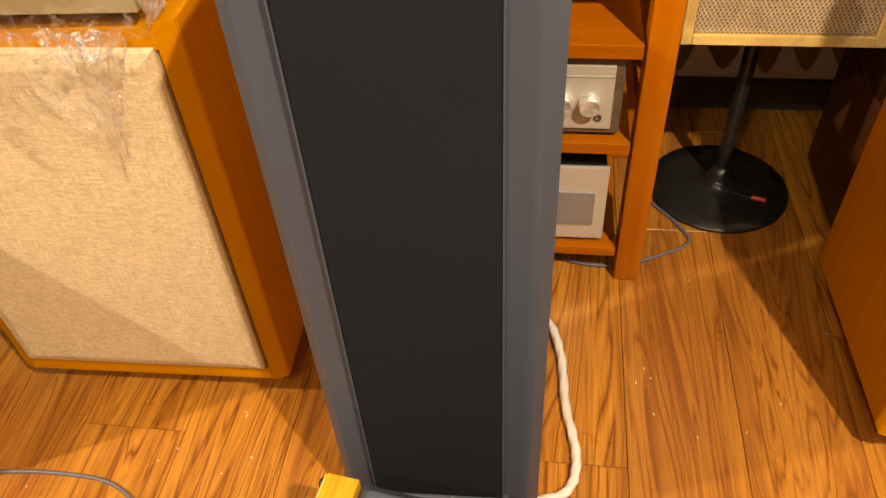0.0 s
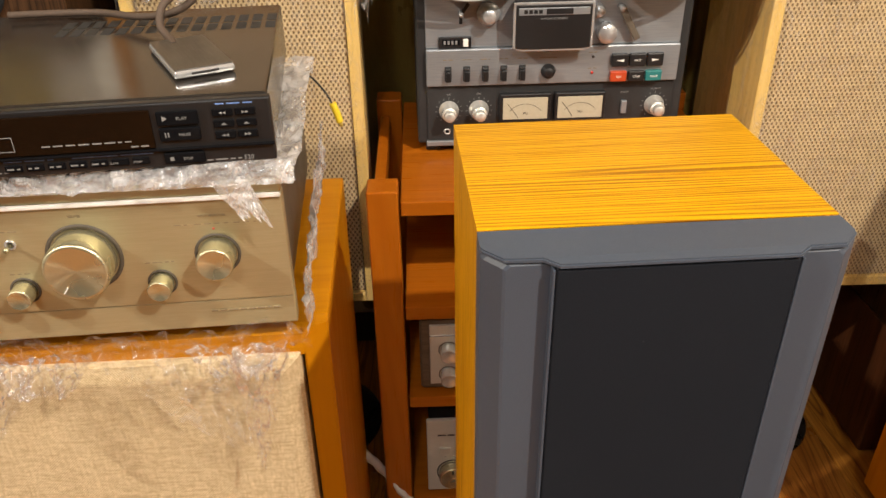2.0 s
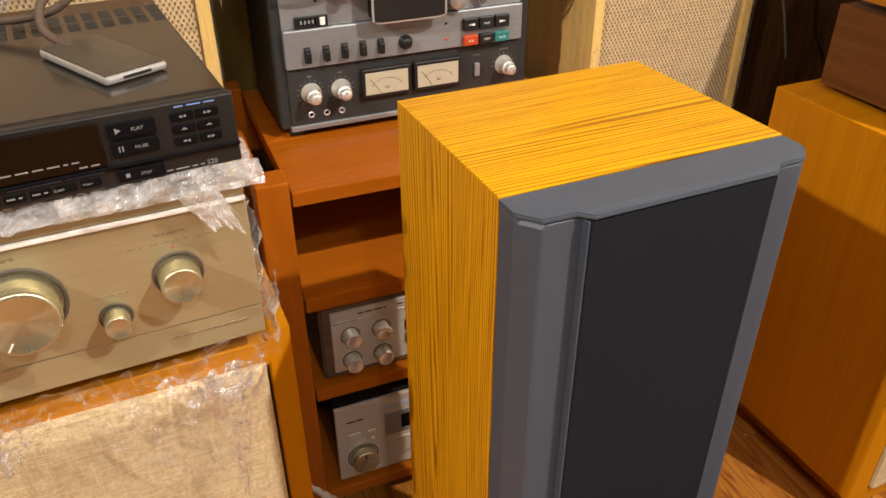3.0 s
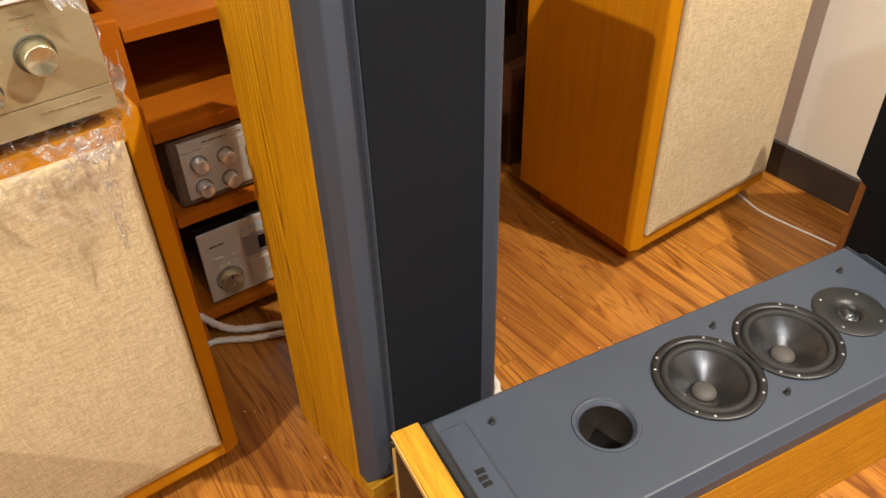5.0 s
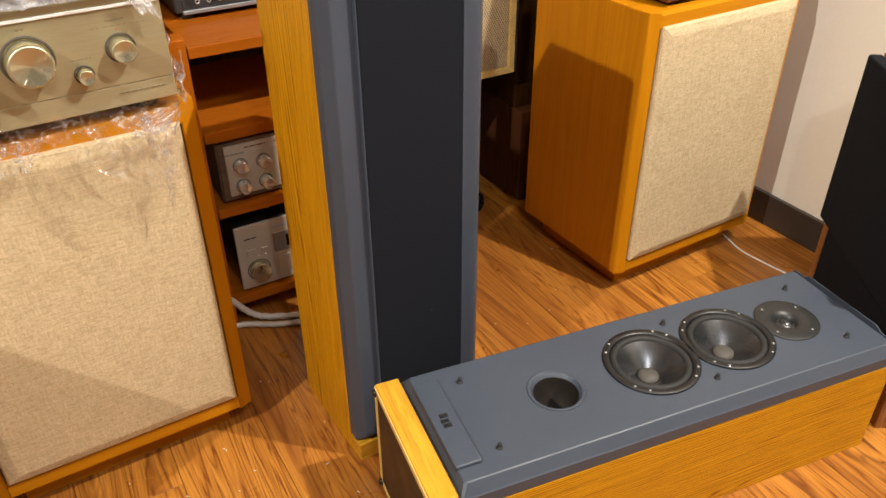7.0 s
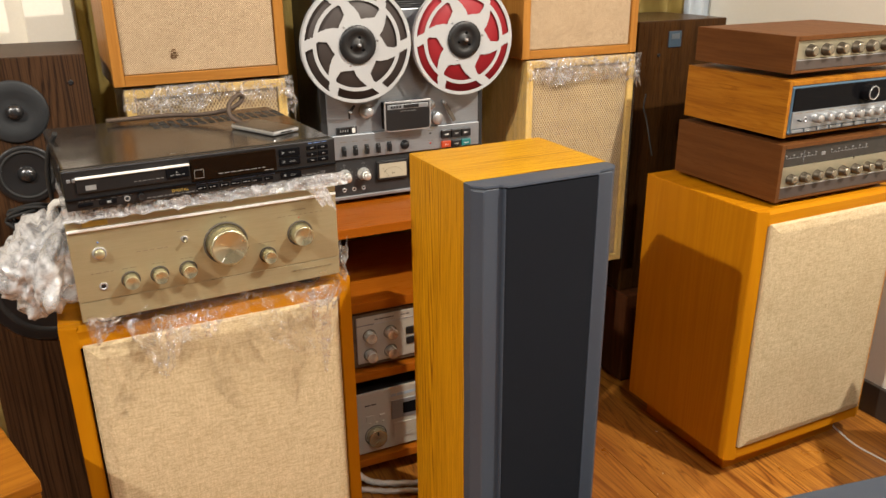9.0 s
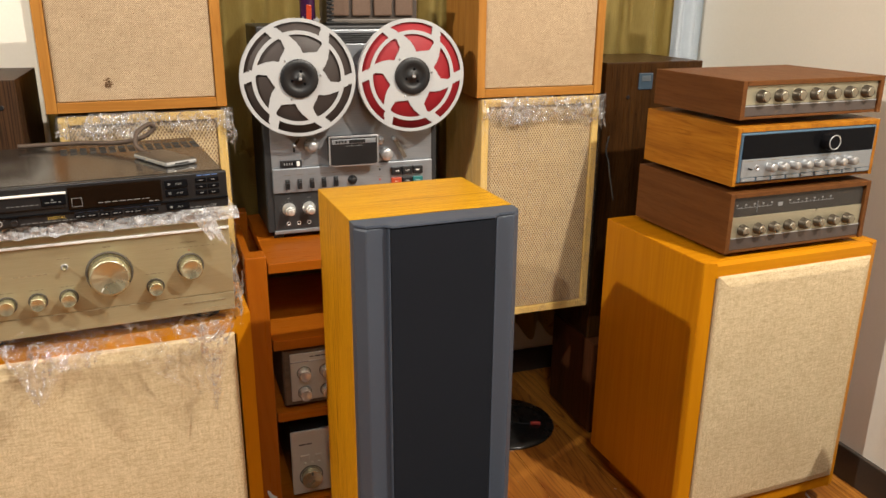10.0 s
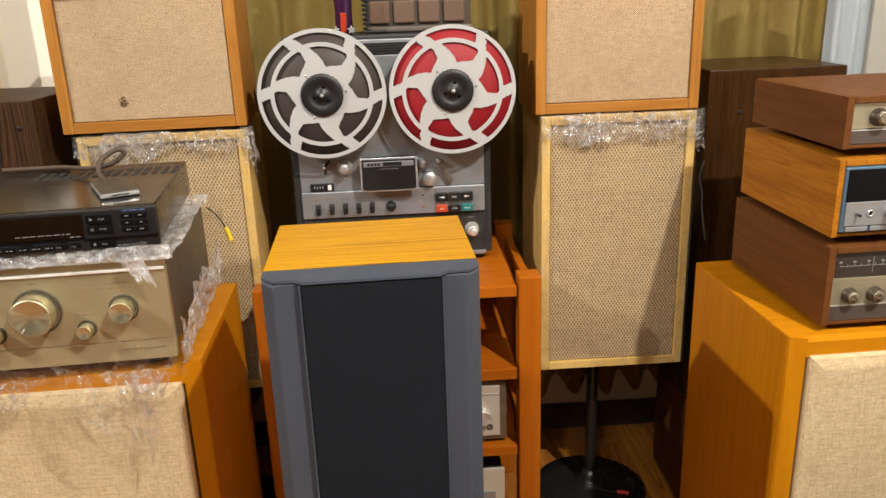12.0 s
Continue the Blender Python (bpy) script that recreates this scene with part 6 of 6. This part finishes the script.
part("lower_strip", box(B(), (-0.190, 0.004, 0.0125), (0.190, 0.0125, 0.0395), 0.0015), MAUVE_STRIP, t)
part("bright_line", box(B(), (-0.190, 0.003, 0.0385), (0.190, 0.006, 0.0405), 0.0006), CHROME, t)
small_knobs(t, [-0.158 + 0.0435 * k for k in range(8)], 0.058, 0.006)
sc = B()
for lo, hi in ((-0.178, -0.08), (-0.03, 0.10)):
    box(sc, (lo, 0.0065, 0.1075), (hi, 0.008, 0.1083), 0)
    for k in range(int((hi - lo) / 0.012) + 1):
        box(sc, (lo + 0.012 * k, 0.0065, 0.1083), (lo + 0.0008 + 0.012 * k, 0.008, 0.1115), 0)
        if k % 2 == 0:
            box(sc, (lo + 0.012 * k - 0.002, 0.0065, 0.1135), (lo + 0.012 * k + 0.003, 0.008, 0.1165), 0)
part("scale", sc, GREY_PRINT, t)
part("dial_needle", box(B(), (-0.122, 0.0060, 0.096), (-0.1212, 0.0078, 0.122), 0), GREY_PRINT, t)
part("dial_badge", box(B(), (-0.063, 0.0062, 0.1045), (-0.05, 0.008, 0.1135), 0.001), GREY_PRINT, t)
t = thing("receiver", pose(1.868, 1.352, 0.9065, 0, 0, 1.5), "orange walnut receiver with black glass dial and silver knobs", "receiver", "stacked hi-fi units")
wood_case(t, 0.1345, 0.325, RECEIVER_WOOD, 0.010)
part("face_frame", box(B(), (-0.1925, -0.002, 0.014), (0.1925, 0.012, 0.1225), 0.003), speckled("blue_steel_trim", (0.10, 0.19, 0.29), (0.14, 0.25, 0.37), 500, 0.3, 0.6, 0), t, "bluish metal trim")
part("dial_glass", box(B(), (-0.187, -0.0045, 0.066), (0.187, -0.0015, 0.118), 0.001), GLOSS_BLACK, t, "black dial glass")
part("face", box(B(), (-0.187, -0.0048, 0.0255), (0.187, -0.0015, 0.0655), 0.001), SILVER, t)
for k in range(9):
    part("lower_key", box(B(), (-0.184 + 0.0415 * k, -0.0055, 0.0165), (-0.147 + 0.0415 * k, -0.0015, 0.0245), 0.0012), SILVER, t)
for k in range(8):
    x = -0.112 + 0.0335 * k
    part("knob", lathe(B(), [(0.0095, 0.0), (0.0095, 0.016), (0.0085, 0.0185), (0.0005, 0.0185)], front(x, -0.0048, 0.046), 26, 0.025, 13), speckled("pale_silver_knob", (0.42, 0.42, 0.42), (0.5, 0.5, 0.5), 400, 0.3, 0.7, 0), t)
ring(t, -0.145, 0.046, 0.0058, 0.0034, -0.0048, CHROME, "jack_ring", 0.002)
part("jack", lathe(B(), [(0.0033, 0.0004), (0.0005, 0.0006)], front(-0.145, -0.0048, 0.046), 14), BLACK, t)
part("lever", box(B(), (-0.17, -0.016, 0.0435), (-0.1655, -0.0045, 0.0475), 0.0015, turn=None), BLACK, t)
big = part("tuning_knob", lathe(B(), [(0.0195, 0.0), (0.0195, 0.02), (0.018, 0.0225), (0.0155, 0.022), (0.0005, 0.0215)], front(0.045, -0.0045, 0.094), 40, 0.02, 20), GLOSS_BLACK, t, "glossy black tuning knob")
part("knob_rim", lathe(B(), [(0.0165, 0.022), (0.0165, 0.0235), (0.0145, 0.0235), (0.0145, 0.022)], front(0.045, -0.0045, 0.094), 36), CHROME, big)
bb = B()
for k in range(8):
    bars(bb, -0.18 + 0.036 * k, -0.158 + 0.036 * k, -0.0048, 0.0615, 0.0014, 100 + k, 0.0003, 0.008)
tagged(part("printing", bb, DIM_PRINT, t), kind="stuff")
t = thing("control_amplifier", pose(1.872, 1.36, 1.0495, 0, 0, 2), "red-brown wood-cased amplifier with brass face, topping the stack", "amplifier", "stacked hi-fi units")
wood_case(t, 0.0885, 0.30, BROWN_WOOD)
part("face", box(B(), (-0.190, 0.006, 0.0365), (0.190, 0.0125, 0.0768), 0.0008), BRASS_FACE, t)
part("lower_strip", box(B(), (-0.190, 0.004, 0.0125), (0.190, 0.0125, 0.034), 0.0015), MAUVE_STRIP, t)
part("bright_line", box(B(), (-0.190, 0.003, 0.0335), (0.190, 0.0065, 0.036), 0.0006), CHROME, t)
small_knobs(t, [-0.147 + 0.050 * k for k in range(7)], 0.0545, 0.006, 0.0125)
bb = B()
for k in range(7):
    bars(bb, -0.158 + 0.05 * k, -0.136 + 0.05 * k, 0.006, 0.0725, 0.0012, 120 + k, 0.0003, 0.007)
tagged(part("printing", bb, DIM_PRINT, t), kind="stuff")


# ---- wrapping film, cables, litter ----
def laid(ob, m):
    ob.matrix_world = m @ ob.matrix_world
    return ob


laid(crumpled("bubble_wrap", (0.170, 1.288, 0.9425), (0.446, 0.012, 0.0), (0, 0.008, 0.022), 140, 8, 0.012, 3, FILM_MILKY, "crumpled clear bubble wrap under the disc player", 0.15, 34), ON_AMP)
laid(crumpled("bubble_wrap", (0.172, 1.276, 0.9420), (0.446, 0.026, 0.0), (-0.01, 0.36, 0.012), 60, 40, 0.009, 5, FILM_MILKY, "crumpled clear bubble wrap under the disc player", 0.1, 30), ON_AMP)
laid(crumpled("plastic_wrap", (0.545, 1.286, 0.950), (0.030, 0.001, 0.0), (0.028, -0.002, -0.048), 14, 18, 0.006, 6, FILM_MILKY, "loose strip of clear film hanging over the amplifier", 0.5, 40), ON_AMP)
laid(crumpled("plastic_wrap", (0.175, 1.296, 0.785), (0.44, 0.0, 0.0), (0.0, 0.035, -0.055), 110, 18, 0.018, 7, FILM, "clear film bunched beneath the amplifier", 0.25, 24), ON_CABINET)


def film_flap(top_a, top_b, tip, tip_width, pleats, deep, seed, material, label, sag=0.0):
    """A pleated flap of clear film: hangs from the line top_a to top_b and gathers to a narrow tip."""
    a, b, c = Vector(top_a), Vector(top_b), Vector(tip)
    bm = B()
    nu, nv = 72, 60
    grid = []
    for i in range(nu + 1):
        u = i / nu
        row = []
        for j in range(nv + 1):
            v = j / nv
            top = a.lerp(b, u)
            low = c + (b - a).normalized() * tip_width * (u - 0.5)
            p = top.lerp(low, v ** 1.15) + Vector((0, 0, -sag * 4 * u * (1 - u) * (1 - v)))
            q = Vector((u * 3.0, v * 1.6, seed))
            fold = math.sin(2 * math.pi * pleats * (u + 0.12 * noise.noise(q)) + 1.5 * noise.noise(q * 1.7))
            crease = abs(noise.noise(Vector((u * 9 + v * 4, v * 5, seed + 4)))) - 0.2
            p += Vector((0.25 * deep * crease, -deep * (0.35 + 0.65 * v) * fold * (1 - 0.55 * v) - deep * crease, 0.3 * deep * noise.noise(q * 3 + Vector((0, 5, 0)))))
            row.append(bm.verts.new(p))
        grid.append(row)
    for p, q in zip(grid, grid[1:]):
        for j in range(nv):
            bm.faces.new((p[j], q[j], q[j + 1], p[j + 1])).smooth = True
    return tagged(part("plastic_wrap", bm, material), label, "plastic wrap")


film_flap((0.232, 1.300, 0.770), (0.350, 1.302, 0.757), (0.286, 1.267, 0.672), 0.010, 3, 0.010, 3, TAIL, "pleated flap of clear film hanging to a point")
film_flap((0.365, 1.303, 0.762), (0.590, 1.308, 0.760), (0.545, 1.290, 0.640), 0.034, 4, 0.009, 8, FILM, "torn clear film hanging over the cloth front")
film_flap((0.535, 1.300, 0.765), (0.600, 1.306, 0.760), (0.556, 1.288, 0.605), 0.006, 2, 0.006, 14, TAIL, "narrow twisted tail of clear film before the cloth")
film_flap((0.180, 1.300, 0.785), (0.235, 1.302, 0.775), (0.190, 1.292, 0.738), 0.010, 2, 0.006, 21, STRAND, "small bunched flap of clear film under the amplifier")
film_flap((0.270, 1.298, 0.768), (0.400, 1.300, 0.762), (0.345, 1.288, 0.718), 0.050, 4, 0.010, 27, STRAND, "small bunched flap of clear film under the amplifier")
film_flap((0.490, 1.300, 0.768), (0.600, 1.304, 0.770), (0.550, 1.292, 0.735), 0.050, 4, 0.010, 33, STRAND, "small bunched flap of clear film under the amplifier")
laid(crumpled("plastic_wrap", (0.6035, 1.31, 0.758), (-0.012, 0.40, 0.0), (0.014, 0.0, 0.13), 70, 26, 0.012, 12, FILM_MILKY, "milky film folded up along the amplifier", 0.65, 22, None, 5.0), ON_AMP)
bag = B()
bmesh.ops.create_icosphere(bag, subdivisions=5, radius=1)
for v in bag.verts:
    q = v.co.copy()
    f = 1 + 0.4 * noise.noise(q * 1.6 + Vector((3, 1, 2))) + 0.42 * abs(noise.noise(q * 2.6)) - 0.2 * abs(noise.noise(q * 5.3))
    v.co = Vector((q.x * 0.062 * f, q.y * 0.11 * f, q.z * 0.075 * f)) + Vector((0.135, 1.435, 0.84 + 0.02 * q.x))
for f in bag.faces:
    f.smooth = True
tagged(part("plastic_bag", bag, BAG), "crumpled clear plastic bundle beside the amplifier", "plastic wrap")
def cable(name, pts, r, mat, label, twist=0.0, seg=8, n=8):
    return tagged(part(name, tube(B(), pts, r, seg, n, twist), mat), label, "cable")
WHITE_BRAID = speckled("white_braided_jacket", (0.62, 0.60, 0.55), (0.74, 0.72, 0.68), 600, 0.5, 0, 0.4)
BLUE_GREY = speckled("blue_grey_cable", (0.09, 0.085, 0.10), (0.13, 0.12, 0.14), 500, 0.45, 0, 0.1)
cable("speaker_cable", [(0.55, 1.74, 0.26), (0.60, 1.72, 0.215), (0.65, 1.71, 0.158), (0.695, 1.70, 0.092), (0.735, 1.70, 0.035), (0.775, 1.692, 0.011), (0.86, 1.655, 0.009), (0.96, 1.62, 0.009), (1.07, 1.58, 0.009), (1.106, 1.50, 0.009), (1.118, 1.38, 0.009), (1.137, 1.28, 0.009), (1.12, 1.215, 0.009), (1.05, 1.185, 0.009), (0.97, 1.12, 0.01), (0.95, 1.07, 0.012)], 0.0078, WHITE_BRAID, "white braided speaker cable lying on the floor", 0.18, 12, 12)
cable("speaker_cable", [(0.55, 1.71, 0.12), (0.608, 1.70, 0.052), (0.66, 1.70, 0.014), (0.72, 1.69, 0.009), (0.785, 1.652, 0.009), (0.84, 1.63, 0.009), (0.95, 1.58, 0.009), (1.02, 1.53, 0.009)], 0.0070, WHITE_BRAID, "white braided speaker cable lying on the floor", 0.18, 12, 12)
cable("floor_cable", [(1.06, 1.80, 0.005), (1.114, 1.744, 0.004), (1.22, 1.735, 0.004), (1.314, 1.775, 0.004), (1.369, 1.813, 0.004), (1.362, 1.85, 0.004), (1.33, 1.90, 0.004), (1.26, 1.98, 0.004)], 0.0036, BLUE_GREY, "thin blue-grey cable lying on the floor")
cable("floor_cable", [(-0.05, 1.18, 0.004), (0.05, 1.162, 0.004), (0.129, 1.161, 0.004), (0.233, 1.17, 0.004), (0.342, 1.166, 0.004), (0.405, 1.14, 0.004), (0.43, 1.10, 0.004), (0.44, 1.02, 0.004)], 0.0036, BLUE_GREY, "thin blue-grey cable lying on the floor")
cable("wall_wire", [(2.10, 1.45, 0.003), (2.077, 1.358, 0.003), (2.064, 1.284, 0.003), (2.084, 1.135, 0.003), (2.09, 1.09, 0.003)], 0.0028, WHITE_BRAID, "thin grey wire lying along the wall")
lead = thing("signal_lead", pose(0.606, 1.72, 0.86), "thin black lead with a yellow plug hanging behind the amplifier", "cable")
part("wire", tube(B(), [(-0.03, 0.02, 0.055), (-0.012, 0.0, 0.05), (0.004, -0.01, 0.034), (0.012, -0.012, 0.018)], 0.0014, 6), RUBBER, lead)
part("plug", tube(B(), [(0.012, -0.012, 0.02), (0.017, -0.013, 0.006), (0.021, -0.014, -0.008)], 0.0052, 10), speckled("yellow_plug", (0.75, 0.55, 0.02), (0.8, 0.6, 0.05), 300, 0.4, 0, 0), lead, "yellow plug")
part("tip", tube(B(), [(0.021, -0.014, -0.008), (0.0225, -0.014, -0.014)], 0.003, 8, 2), GOLD_PRINT, lead)
bundle = []
for k in range(90):
    a = k * 0.42
    bundle.append((0.115 + 0.045 * math.cos(a) + 0.006 * math.sin(k * 1.7), 1.62 + 0.018 * math.sin(a * 1.3), 0.862 + 0.018 * math.sin(a) + 0.00012 * k))
cable("coiled_cable", [(0.165, 1.60, 0.77), (0.172, 1.59, 0.82), (0.16, 1.60, 0.85)] + bundle, 0.0038, RUBBER, "tied bundle of black mains cable", 0.0, 6, 3)
cable("audio_cable", [(0.178, 1.50, 1.04), (0.16, 1.52, 1.0), (0.152, 1.54, 0.94), (0.155, 1.56, 0.88), (0.165, 1.58, 0.80)], 0.0042, RUBBER, "black cable hanging behind the disc player")
cable("audio_cable", [(0.18, 1.47, 0.93), (0.158, 1.48, 0.925), (0.150, 1.49, 0.90), (0.165, 1.50, 0.88)], 0.0065, WHITE_BRAID, "looped white braided cable beside the amplifier", 0.15)
cable("hanging_wire", [(1.63, 1.80, 0.95), (1.618, 1.79, 0.915), (1.622, 1.78, 0.885), (1.615, 1.76, 0.86), (1.62, 1.74, 0.79)], 0.0022, RUBBER, "thin black wire hanging behind the stack")
litter = B()
rng = random.Random(12)
for _ in range(60):
    x, y, s, a = rng.uniform(0.2, 1.75), rng.uniform(0.75, 1.8), rng.uniform(0.0012, 0.0035), rng.uniform(0, 3.1)
    box(litter, (-s, -0.0006, 0.0001), (s, 0.0006, 0.0008), 0, turn=Matrix.Translation((x, y, 0)) @ Matrix.Rotation(a, 4, "Z"))
tagged(part("dust_flecks", litter, WHITE), "pale specks of foam and dust on the floor", "litter", kind="stuff")

# floor planks, last
plank_w, plank_l = 0.1925, 1.21
shapes = {}
def plank_mesh(length):
    key = round(length, 3)
    if key not in shapes:
        bm = box(B(), (0.0005, 0.0005, -0.0088), (plank_w - 0.0005, length - 0.0005, 0.0), 0.0007, 1)
        mesh = bpy.data.meshes.new("plank")
        bm.to_mesh(mesh)
        bm.free()
        mesh.materials.append(PLANK)
        shapes[key] = mesh
    return shapes[key]
x, column = 1.222 - 18 * plank_w, 0
while x < X1 - 0.001:
    start = 1.583 - 5 * plank_l + [0.0, -0.31, 0.27, -0.58][column % 4]
    y = start
    while y < Y1:
        a, b = max(y, Y0), min(y + plank_l, Y1)
        if b - a > 0.02 and x + plank_w <= X1 + plank_w:
            ob = new("plank", plank_mesh(b - a))
            ob.parent = FLOOR
            ob.location = (x, a, 0)
        y += plank_l
    x += plank_w
    column += 1
